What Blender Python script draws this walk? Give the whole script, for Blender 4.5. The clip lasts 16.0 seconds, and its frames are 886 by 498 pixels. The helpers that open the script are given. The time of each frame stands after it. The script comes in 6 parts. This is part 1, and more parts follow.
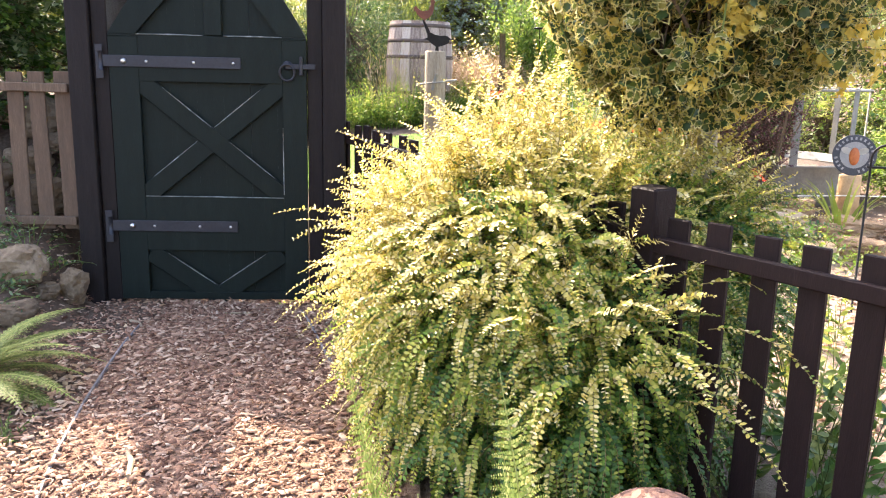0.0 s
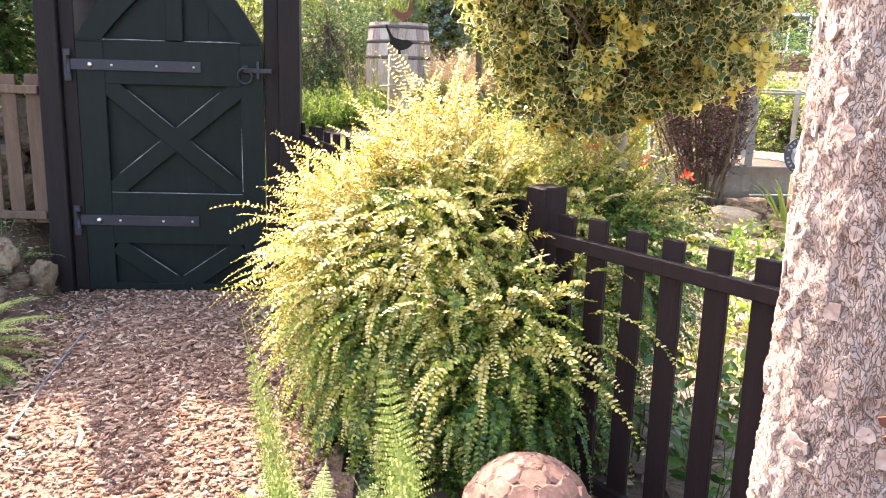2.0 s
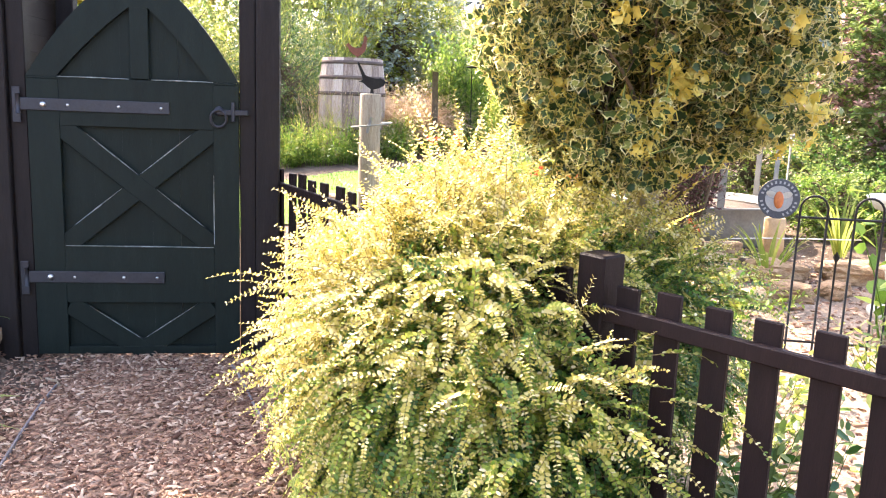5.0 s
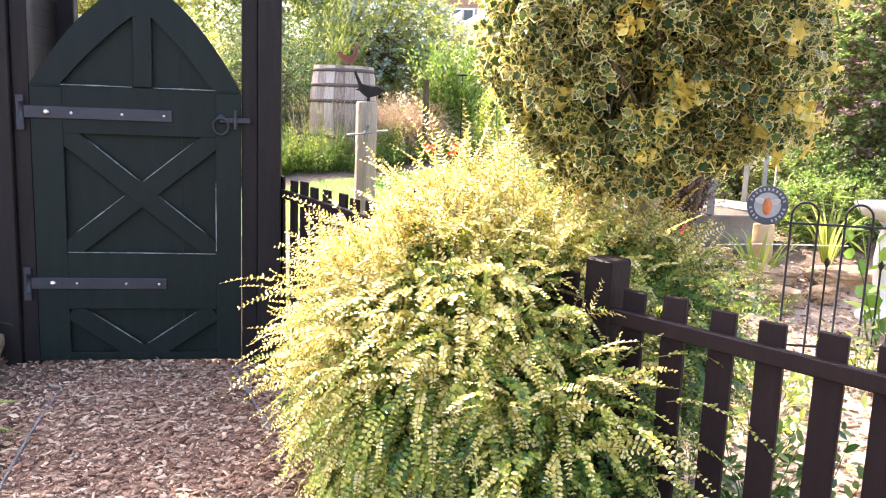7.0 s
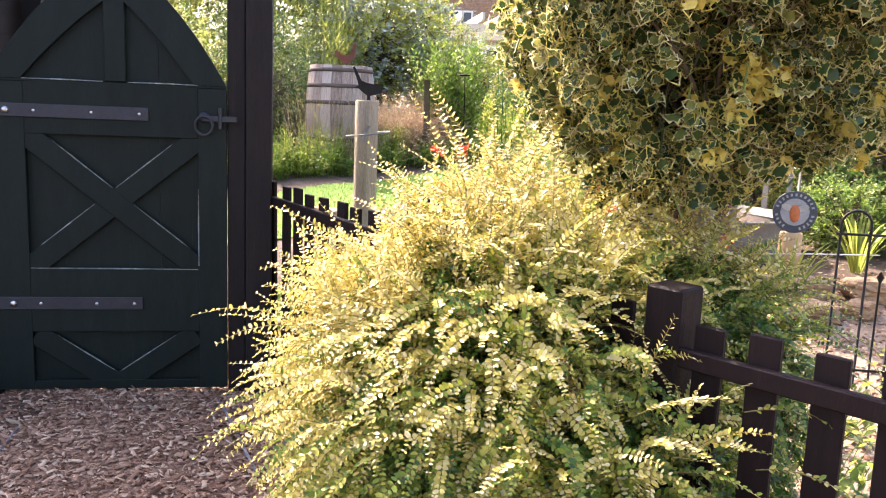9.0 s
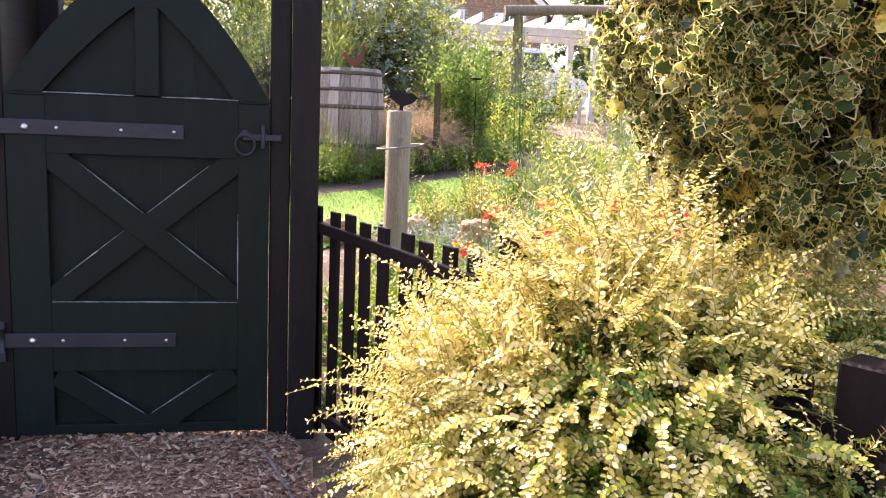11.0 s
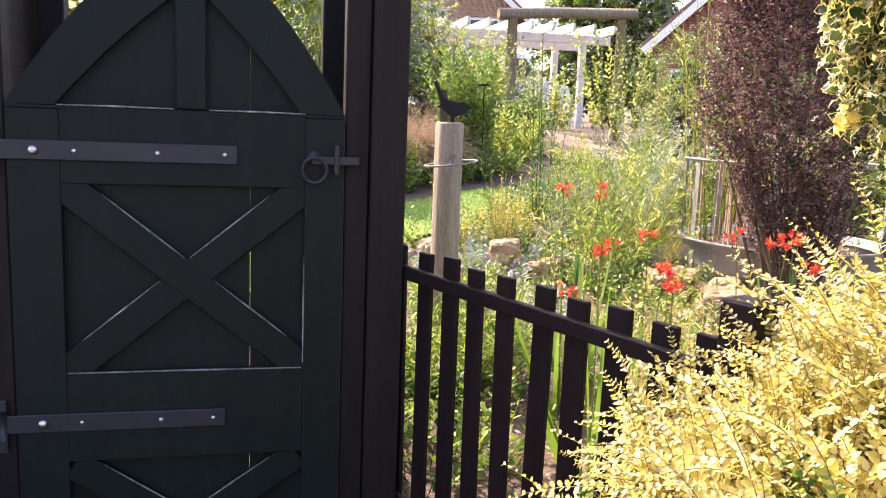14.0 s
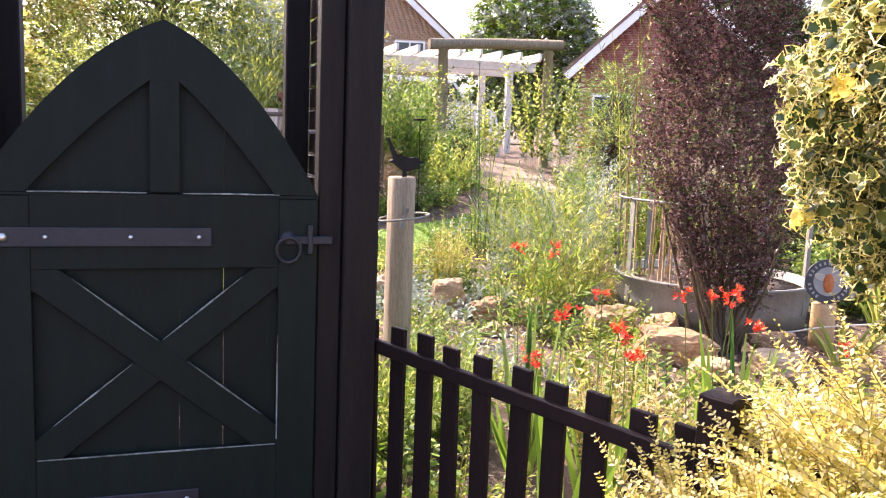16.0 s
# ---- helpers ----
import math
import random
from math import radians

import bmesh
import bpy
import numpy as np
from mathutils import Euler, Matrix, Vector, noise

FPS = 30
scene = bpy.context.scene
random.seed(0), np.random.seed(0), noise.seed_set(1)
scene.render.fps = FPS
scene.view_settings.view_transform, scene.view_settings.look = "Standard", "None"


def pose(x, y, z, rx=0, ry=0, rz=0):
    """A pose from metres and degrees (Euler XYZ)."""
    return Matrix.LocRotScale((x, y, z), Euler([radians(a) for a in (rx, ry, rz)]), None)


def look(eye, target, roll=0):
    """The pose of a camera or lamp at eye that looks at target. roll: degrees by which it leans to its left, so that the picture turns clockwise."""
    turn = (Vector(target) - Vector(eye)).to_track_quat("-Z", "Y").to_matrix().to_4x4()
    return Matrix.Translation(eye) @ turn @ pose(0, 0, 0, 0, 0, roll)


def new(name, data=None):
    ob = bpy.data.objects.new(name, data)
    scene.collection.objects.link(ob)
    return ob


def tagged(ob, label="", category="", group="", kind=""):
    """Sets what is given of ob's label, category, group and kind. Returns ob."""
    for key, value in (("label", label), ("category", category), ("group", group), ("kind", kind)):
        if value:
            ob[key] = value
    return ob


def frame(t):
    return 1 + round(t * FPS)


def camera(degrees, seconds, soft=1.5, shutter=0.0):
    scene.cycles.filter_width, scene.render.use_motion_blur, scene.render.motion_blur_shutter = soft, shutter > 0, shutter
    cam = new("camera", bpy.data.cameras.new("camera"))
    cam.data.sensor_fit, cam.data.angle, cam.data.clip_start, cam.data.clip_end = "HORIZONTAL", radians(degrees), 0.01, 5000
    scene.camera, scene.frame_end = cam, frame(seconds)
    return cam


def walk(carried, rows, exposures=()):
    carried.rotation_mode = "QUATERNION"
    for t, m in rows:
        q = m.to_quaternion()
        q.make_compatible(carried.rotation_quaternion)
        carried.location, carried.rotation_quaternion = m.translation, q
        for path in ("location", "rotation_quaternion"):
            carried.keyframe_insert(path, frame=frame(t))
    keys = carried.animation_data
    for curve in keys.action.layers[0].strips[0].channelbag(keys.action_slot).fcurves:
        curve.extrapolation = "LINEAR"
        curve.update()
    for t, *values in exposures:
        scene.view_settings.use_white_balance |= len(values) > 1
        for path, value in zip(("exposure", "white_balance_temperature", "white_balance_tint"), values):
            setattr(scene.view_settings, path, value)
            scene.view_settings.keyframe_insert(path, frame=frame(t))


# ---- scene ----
cam = camera(56.3, 16.0, soft=1.1)
METRES, EYE, TILT, LEAN, TURN = 8.0, 1.5, 0.0, 0.0, -19.7
PATH = [
    (0, (1.574, -4.644, 1.304), (1.676, -2.694, 0.873), 1.4),
    (0.5, (1.72, -4.838, 1.294), (1.824, -2.888, 0.862), 1.6),
    (1, (1.838, -4.969, 1.319), (1.945, -3.019, 0.885), 1.7),
    (1.5, (1.845, -4.967, 1.325), (1.954, -3.019, 0.887), 1.7),
    (2, (1.837, -4.93, 1.354), (1.947, -2.981, 0.917), 1.7),
    (2.5, (1.772, -4.818, 1.36), (1.907, -2.864, 0.956), 1.8),
    (3, (1.613, -4.664, 1.379), (1.803, -2.71, 0.997), 1.9),
    (3.5, (1.567, -4.55, 1.393), (1.796, -2.599, 1.014), 2.0),
    (4, (1.565, -4.491, 1.395), (1.809, -2.541, 1.023), 2.1),
    (6.5, (1.467, -4.583, 1.396), (1.768, -2.635, 1.056), 2.3),
    (7, (1.452, -4.575, 1.397), (1.756, -2.627, 1.059), 2.3),
    (7.5, (1.437, -4.444, 1.349), (1.74, -2.496, 1.011), 2.3),
    (8, (1.396, -4.167, 1.337), (1.7, -2.219, 1.0), 2.3),
    (8.5, (1.427, -4.045, 1.334), (1.733, -2.097, 1.002), 2.2),
    (9, (1.457, -4.069, 1.36), (1.769, -2.12, 1.032), 2.3),
    (9.5, (1.355, -4.028, 1.405), (1.672, -2.082, 1.073), 2.2),
    (10, (1.214, -3.857, 1.419), (1.542, -1.912, 1.086), 2.3),
    (12.5, (1.114, -3.492, 1.499), (1.506, -1.559, 1.171), 2.6),
    (13, (0.96, -3.309, 1.523), (1.372, -1.38, 1.198), 2.5),
    (13.5, (0.867, -2.969, 1.456), (1.302, -1.044, 1.131), 2.5),
    (14, (0.767, -2.84, 1.443), (1.203, -0.914, 1.128), 2.3),
    (14.5, (0.577, -2.815, 1.449), (1.034, -0.894, 1.135), 2.4),
    (15, (0.525, -2.808, 1.473), (1.015, -0.894, 1.162), 2.4),
    (15.5, (0.567, -2.832, 1.614), (1.106, -0.931, 1.308), 2.4),
    (16, (0.592, -2.839, 1.651), (1.203, -0.954, 1.382), 2.3),
]
EXPOSURES = [(0, 2.88, 6850, 16), (4, 3.12, 6800, 17), (8, 3.05, 6650, 19), (9, 2.52, 6650, 21), (10, 2.38, 6650, 23), (12.5, 2.32, 6650, 25), (16, 2.31, 6600, 27)]
walk(cam, [(t, look(eye, target, roll)) for t, eye, target, roll in PATH], EXPOSURES)

# ---- world, sun, exposure ----
world = bpy.data.worlds.new("sky")
scene.world = world
world.use_nodes = True
wn = world.node_tree
sky = wn.nodes.new("ShaderNodeTexSky")
sky.sky_type = "NISHITA"
sky.sun_disc = False
sky.sun_elevation = radians(46)
sky.sun_rotation = radians(-25)
sky.air_density = 1.0
sky.dust_density = 3.5
sky.ozone_density = 0.6
wn.nodes["Background"].inputs["Strength"].default_value = 0.15
wn.links.new(sky.outputs[0], wn.nodes["Background"].inputs["Color"])
sun = new("sun", bpy.data.lights.new("sun", "SUN"))
sun.data.energy, sun.data.angle, sun.data.color = 3.0, radians(0.6), (1.0, 0.90, 0.74)
sun.matrix_world = look((-4.2, 9.0, 10.3), (0, 0, 0))


# ---- materials ----
def node_mat(name):
    m = bpy.data.materials.new(name)
    m.use_nodes = True
    t = m.node_tree
    return m, t, t.nodes["Principled BSDF"], t.nodes, t.links


def coords(n, l, scale=(1, 1, 1)):
    c, mp = n.new("ShaderNodeTexCoord"), n.new("ShaderNodeMapping")
    mp.inputs["Scale"].default_value = scale
    l.new(c.outputs["Object"], mp.inputs[0])
    return mp.outputs[0]


def ramp_node(n, stops):
    r = n.new("ShaderNodeValToRGB")
    e = r.color_ramp.elements
    while len(e) < len(stops):
        e.new(0.5)
    for el, (p, c) in zip(e, stops):
        el.position, el.color = p, (*c, 1)
    return r


def surface(name, stops, scale=8.0, stretch=(1, 1, 1), rough=0.8, bump=0.3, fine=60.0, spread=0.0, metal=0.0, dist=0.01, spec=0.4):
    """A worn surface: coarse stains and fine grain in colour, relief from both."""
    m, t, p, n, l = node_mat(name)
    v = coords(n, l, stretch)
    a, b = n.new("ShaderNodeTexNoise"), n.new("ShaderNodeTexNoise")
    for k, s, d in ((a, scale, 6), (b, fine, 4)):
        k.inputs["Scale"].default_value, k.inputs["Detail"].default_value, k.inputs["Roughness"].default_value = s, d, 0.65
        l.new(v, k.inputs["Vector"])
    mix = n.new("ShaderNodeMath")
    mix.operation = "MULTIPLY_ADD"
    mix.inputs[1].default_value, mix.inputs[2].default_value = 0.45, 0.0
    l.new(b.outputs["Fac"], mix.inputs[0])
    add = n.new("ShaderNodeMath")
    add.operation = "MULTIPLY_ADD"
    add.inputs[1].default_value = 0.55
    l.new(a.outputs["Fac"], add.inputs[0])
    l.new(mix.outputs[0], add.inputs[2])
    src = add.outputs[0]
    if spread:
        info, sp = n.new("ShaderNodeObjectInfo"), n.new("ShaderNodeMath")
        sp.operation = "MULTIPLY_ADD"
        sp.inputs[1].default_value = spread
        l.new(info.outputs["Random"], sp.inputs[0])
        l.new(src, sp.inputs[2])
        sh = n.new("ShaderNodeMath")
        sh.operation = "SUBTRACT"
        sh.inputs[1].default_value = spread / 2
        l.new(sp.outputs[0], sh.inputs[0])
        src = sh.outputs[0]
    r = ramp_node(n, stops)
    l.new(src, r.inputs[0])
    l.new(r.outputs[0], p.inputs["Base Color"])
    p.inputs["Roughness"].default_value, p.inputs["Metallic"].default_value = rough, metal
    p.inputs["Specular IOR Level"].default_value = spec
    bp = n.new("ShaderNodeBump")
    bp.inputs["Strength"].default_value, bp.inputs["Distance"].default_value = bump, dist
    l.new(add.outputs[0], bp.inputs["Height"])
    l.new(bp.outputs[0], p.inputs["Normal"])
    return m


def leafy(name, stops, rough=0.45, glow=0.35, spec=0.35):
    """Leaf skin that differs from leaf to leaf and lets light through."""
    m, t, p, n, l = node_mat(name)
    g = n.new("ShaderNodeNewGeometry")
    r = ramp_node(n, stops)
    l.new(g.outputs["Random Per Island"], r.inputs[0])
    nz = n.new("ShaderNodeTexNoise")
    nz.inputs["Scale"].default_value = 90
    hs = n.new("ShaderNodeHueSaturation")
    mr = n.new("ShaderNodeMapRange")
    mr.inputs["To Min"].default_value, mr.inputs["To Max"].default_value = 0.7, 1.3
    l.new(nz.outputs["Fac"], mr.inputs["Value"])
    l.new(mr.outputs[0], hs.inputs["Value"])
    l.new(r.outputs[0], hs.inputs["Color"])
    l.new(hs.outputs[0], p.inputs["Base Color"])
    p.inputs["Roughness"].default_value, p.inputs["Specular IOR Level"].default_value = rough, spec
    tr, mx = n.new("ShaderNodeBsdfTranslucent"), n.new("ShaderNodeMixShader")
    l.new(hs.outputs[0], tr.inputs["Color"])
    mx.inputs[0].default_value = glow
    l.new(p.outputs[0], mx.inputs[1])
    l.new(tr.outputs[0], mx.inputs[2])
    l.new(mx.outputs[0], n["Material Output"].inputs["Surface"])
    return m


M = {}
M["post"] = surface("dark_brown_stain", [(0.3, (0.009, 0.0072, 0.0072)), (0.6, (0.018, 0.0140, 0.0138)), (0.8, (0.042, 0.032, 0.03))], 5, (6, 6, 0.6), 0.6, 0.35, 50, 0.12, spec=0.14)
M["picket"] = surface("black_brown_stain", [(0.3, (0.007, 0.004, 0.004)), (0.62, (0.015, 0.008, 0.008)), (0.82, (0.035, 0.02, 0.018))], 5, (6, 6, 0.6), 0.6, 0.35, 50, 0.15, spec=0.14)
M["old_picket"] = surface("faded_brown_stain", [(0.3, (0.05, 0.03, 0.02)), (0.6, (0.11, 0.07, 0.045)), (0.8, (0.2, 0.14, 0.09))], 5, (6, 6, 0.6), 0.8, 0.4, 50, 0.2)
M["gate"] = surface("dark_green_paint", [(0.3, (0.0046, 0.0078, 0.0068)), (0.6, (0.008, 0.0132, 0.0116)), (0.85, (0.018, 0.025, 0.022))], 4, (5, 5, 0.8), 0.55, 0.3, 45, 0.1, spec=0.14)
# pale gate edges: worn paint plus the skylit highlight, put into the colour
M["gate_edge"] = surface("worn_paint_highlight", [(0.35, (0.02, 0.03, 0.028)), (0.5, (0.16, 0.18, 0.17)), (0.7, (0.42, 0.42, 0.4))], 30, (1, 1, 1), 0.6, 0.3, 90)
M["strap"] = surface("blackened_iron", [(0.3, (0.012, 0.013, 0.018)), (0.7, (0.03, 0.031, 0.04))], 12, (1, 1, 1), 0.5, 0.25, 80, metal=0.2)
M["bolt"] = surface("zinc", [(0.3, (0.4, 0.4, 0.42)), (0.7, (0.65, 0.65, 0.66))], 30, (1, 1, 1), 0.3, 0.2, 90, metal=1.0)
M["earth"] = surface("garden_soil", [(0.25, (0.035, 0.022, 0.015)), (0.5, (0.10, 0.066, 0.045)), (0.75, (0.22, 0.16, 0.115))], 3.0, (1, 1, 1), 0.95, 0.9, 45, dist=0.03)
M["mulch"] = surface("trodden_bark", [(0.3, (0.07, 0.038, 0.025)), (0.5, (0.21, 0.125, 0.083)), (0.75, (0.33, 0.225, 0.15))], 9.0, (1, 1, 1), 0.95, 1.0, 70, dist=0.02)
M["gravel"] = surface("pale_gravel", [(0.3, (0.11, 0.075, 0.052)), (0.5, (0.23, 0.17, 0.125)), (0.75, (0.40, 0.325, 0.25))], 5.0, (1, 1, 1), 0.95, 0.9, 80, dist=0.02)
M["lawn"] = surface("mown_grass", [(0.3, (0.07, 0.14, 0.015)), (0.5, (0.14, 0.24, 0.03)), (0.75, (0.22, 0.32, 0.05))], 1.6, (1, 1, 1), 0.9, 0.9, 90, dist=0.02)
M["rock"] = surface("sandstone", [(0.25, (0.16, 0.09, 0.045)), (0.5, (0.38, 0.24, 0.13)), (0.75, (0.56, 0.42, 0.27))], 5.0, (1, 1, 1.8), 0.9, 0.9, 30, 0.25, dist=0.03)
M["greystone"] = surface("mossy_stone", [(0.25, (0.07, 0.048, 0.03)), (0.5, (0.17, 0.12, 0.075)), (0.75, (0.32, 0.24, 0.16))], 6.0, (1, 1, 1), 0.9, 0.8, 35, 0.25, dist=0.02)
M["oldwood"] = surface("silvered_wood", [(0.3, (0.09, 0.066, 0.043)), (0.5, (0.25, 0.195, 0.13)), (0.78, (0.42, 0.35, 0.25))], 5, (8, 8, 0.7), 0.9, 0.6, 40, 0.15)
M["strip"] = surface("grey_edging", [(0.3, (0.06, 0.05, 0.05)), (0.55, (0.16, 0.145, 0.15)), (0.8, (0.34, 0.32, 0.33))], 9, (1, 1, 1), 0.6, 0.4, 50)
M["whitewood"] = surface("pale_pergola_wood", [(0.3, (0.5, 0.44, 0.38)), (0.7, (0.78, 0.72, 0.66))], 4, (3, 3, 3), 0.8, 0.2, 40)
M["stave"] = surface("oak_stave", [(0.3, (0.17, 0.115, 0.095)), (0.5, (0.40, 0.30, 0.255)), (0.76, (0.60, 0.50, 0.44))], 5, (8, 8, 0.8), 0.85, 0.4, 40, 0.3)
M["hoop"] = surface("rusty_hoop", [(0.3, (0.07, 0.05, 0.045)), (0.7, (0.17, 0.12, 0.10))], 10, (1, 1, 1), 0.7, 0.3, 60, metal=0.5)
M["rust_dark"] = surface("dark_rusted_steel", [(0.3, (0.06, 0.02, 0.012)), (0.6, (0.13, 0.045, 0.025)), (0.8, (0.2, 0.08, 0.045))], 14, (1, 1, 1), 0.8, 0.3, 70)
M["black"] = surface("black_metal", [(0.3, (0.008, 0.007, 0.007)), (0.7, (0.024, 0.021, 0.02))], 10, (1, 1, 1), 0.45, 0.1, 60, spec=0.14)
M["galv"] = surface("galvanised_steel", [(0.3, (0.15, 0.145, 0.125)), (0.6, (0.25, 0.24, 0.21)), (0.8, (0.36, 0.35, 0.31))], 7, (1, 1, 1), 0.75, 0.2, 40, metal=0.0)
M["stone"] = surface("cast_stone", [(0.3, (0.42, 0.38, 0.32)), (0.7, (0.66, 0.62, 0.55))], 9, (1, 1, 1), 0.9, 0.4, 60)
M["terracotta"] = surface("weathered_terracotta", [(0.3, (0.10, 0.05, 0.035)), (0.55, (0.23, 0.125, 0.09)), (0.8, (0.36, 0.23, 0.18))], 14, (1, 1, 1), 0.85, 0.5, 90)
M["bark"] = surface("pine_bark", [(0.25, (0.19, 0.115, 0.09)), (0.42, (0.29, 0.21, 0.175)), (0.56, (0.36, 0.29, 0.25)), (0.75, (0.47, 0.40, 0.35))], 14, (1, 1, 0.5), 0.92, 0.9, 110, dist=0.008)
_t = M["bark"].node_tree
_v = _t.nodes.new("ShaderNodeTexVoronoi")
_v.feature = "DISTANCE_TO_EDGE"
_v.inputs["Scale"].default_value = 70
_w = _t.nodes.new("ShaderNodeTexNoise")
_w.inputs["Scale"].default_value, _w.inputs["Detail"].default_value = 22, 5
_map = next(k for k in _t.nodes if k.bl_idname == "ShaderNodeMapping")
_t.links.new(_map.outputs[0], _w.inputs["Vector"])
_mixv = _t.nodes.new("ShaderNodeMixRGB")
_mixv.inputs[0].default_value = 0.22
_t.links.new(_map.outputs[0], _mixv.inputs[1])
_t.links.new(_w.outputs["Color"], _mixv.inputs[2])
_t.links.new(_mixv.outputs[0], _v.inputs["Vector"])
_r = ramp_node(_t.nodes, [(0.0, (0.42, 0.32, 0.28)), (0.03, (0.72, 0.64, 0.60)), (0.10, (1, 1, 1))])
_t.links.new(_v.outputs["Distance"], _r.inputs[0])
_mul = _t.nodes.new("ShaderNodeMixRGB")
_mul.blend_type = "MULTIPLY"
_mul.inputs[0].default_value = 0.75
_p = _t.nodes["Principled BSDF"]
_t.links.new(_p.inputs["Base Color"].links[0].from_socket, _mul.inputs[1])
_t.links.new(_r.outputs[0], _mul.inputs[2])
_t.links.new(_mul.outputs[0], _p.inputs["Base Color"])
_b2 = _t.nodes.new("ShaderNodeBump")
_b2.inputs["Strength"].default_value, _b2.inputs["Distance"].default_value = 0.9, 0.006
_t.links.new(_r.outputs[0], _b2.inputs["Height"])
_t.links.new(_p.inputs["Normal"].links[0].from_socket, _b2.inputs["Normal"])
_t.links.new(_b2.outputs[0], _p.inputs["Normal"])
M["flake"] = surface("bark_flake", [(0.25, (0.17, 0.105, 0.085)), (0.45, (0.29, 0.215, 0.18)), (0.6, (0.38, 0.31, 0.27)), (0.8, (0.49, 0.42, 0.375))], 18, (1, 1, 0.5), 0.92, 0.8, 120, 0.2, dist=0.006)
M["twig"] = surface("twig_bark", [(0.3, (0.05, 0.035, 0.022)), (0.7, (0.15, 0.11, 0.07))], 20, (1, 1, 0.3), 0.9, 0.3, 80)
M["sprig"] = surface("tan_sprig", [(0.3, (0.14, 0.11, 0.04)), (0.7, (0.27, 0.22, 0.09))], 20, (1, 1, 0.3), 0.8, 0.2, 80)
M["palebark"] = surface("smooth_grey_bark", [(0.3, (0.26, 0.22, 0.16)), (0.7, (0.46, 0.4, 0.31))], 12, (1, 1, 0.5), 0.85, 0.4, 60)
M["chip"] = leafy("wood_chip", [(0.0, (0.07, 0.035, 0.024)), (0.35, (0.22, 0.125, 0.085)), (0.75, (0.33, 0.21, 0.145)), (1.0, (0.50, 0.38, 0.28))], 0.9, 0.0, 0.1)
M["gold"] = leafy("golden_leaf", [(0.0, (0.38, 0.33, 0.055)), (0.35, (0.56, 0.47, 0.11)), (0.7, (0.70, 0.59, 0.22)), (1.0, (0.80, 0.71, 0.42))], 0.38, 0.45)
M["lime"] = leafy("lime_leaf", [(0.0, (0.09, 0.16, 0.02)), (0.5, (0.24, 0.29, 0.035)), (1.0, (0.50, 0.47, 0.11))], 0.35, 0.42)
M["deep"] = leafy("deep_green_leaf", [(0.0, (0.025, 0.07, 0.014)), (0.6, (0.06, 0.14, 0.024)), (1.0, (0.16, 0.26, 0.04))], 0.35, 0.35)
M["holly_in"] = leafy("holly_green", [(0.0, (0.02, 0.04, 0.012)), (0.5, (0.045, 0.08, 0.022)), (0.8, (0.12, 0.15, 0.035)), (1.0, (0.30, 0.29, 0.07))], 0.34, 0.32, 0.35)
M["holly_rim"] = leafy("holly_cream_margin", [(0.0, (0.46, 0.40, 0.10)), (0.5, (0.66, 0.57, 0.20)), (1.0, (0.80, 0.73, 0.42))], 0.3, 0.5, 0.5)
M["holly_yel"] = leafy("holly_yellow", [(0.0, (0.66, 0.49, 0.08)), (1.0, (0.82, 0.69, 0.20))], 0.3, 0.5, 0.5)
M["fern"] = leafy("fern_green", [(0.0, (0.10, 0.15, 0.03)), (0.6, (0.20, 0.26, 0.06)), (1.0, (0.42, 0.43, 0.15))], 0.5, 0.4)
M["ivy"] = leafy("ivy_green", [(0.0, (0.03, 0.075, 0.03)), (0.6, (0.10, 0.18, 0.06)), (1.0, (0.38, 0.44, 0.25))], 0.28, 0.45, 0.5)
M["mid"] = leafy("mid_green", [(0.0, (0.06, 0.105, 0.028)), (0.6, (0.145, 0.205, 0.05)), (1.0, (0.31, 0.34, 0.11))], 0.5, 0.45)
M["bright"] = leafy("bright_green", [(0.0, (0.08, 0.17, 0.02)), (0.6, (0.18, 0.29, 0.035)), (1.0, (0.36, 0.44, 0.08))], 0.5, 0.4)
M["yelgreen"] = leafy("yellow_green", [(0.0, (0.16, 0.22, 0.03)), (0.6, (0.34, 0.37, 0.07)), (1.0, (0.54, 0.5, 0.15))], 0.5, 0.6)
M["grey"] = leafy("silver_leaf", [(0.0, (0.2, 0.25, 0.19)), (1.0, (0.42, 0.46, 0.39))], 0.7, 0.25)
M["conifer"] = leafy("conifer_green", [(0.0, (0.018, 0.045, 0.016)), (0.6, (0.04, 0.085, 0.025)), (1.0, (0.09, 0.14, 0.04))], 0.6, 0.15)
M["purple"] = leafy("purple_leaf", [(0.0, (0.05, 0.018, 0.026)), (0.6, (0.13, 0.05, 0.06)), (1.0, (0.32, 0.19, 0.17))], 0.4, 0.35)
M["rosy"] = leafy("rosy_brown_leaf", [(0.0, (0.12, 0.06, 0.06)), (0.6, (0.30, 0.18, 0.17)), (1.0, (0.56, 0.42, 0.38))], 0.4, 0.6)
M["straw"] = leafy("straw", [(0.0, (0.28, 0.18, 0.1)), (0.6, (0.46, 0.33, 0.21)), (1.0, (0.62, 0.5, 0.36))], 0.8, 0.3)
M["red"] = leafy("scarlet_petal", [(0.0, (0.55, 0.03, 0.02)), (0.6, (0.72, 0.07, 0.03)), (1.0, (0.75, 0.2, 0.06))], 0.45, 0.35)
M["grass"] = leafy("lawn_blade", [(0.0, (0.08, 0.16, 0.015)), (0.6, (0.16, 0.27, 0.03)), (1.0, (0.27, 0.36, 0.06))], 0.6, 0.3)
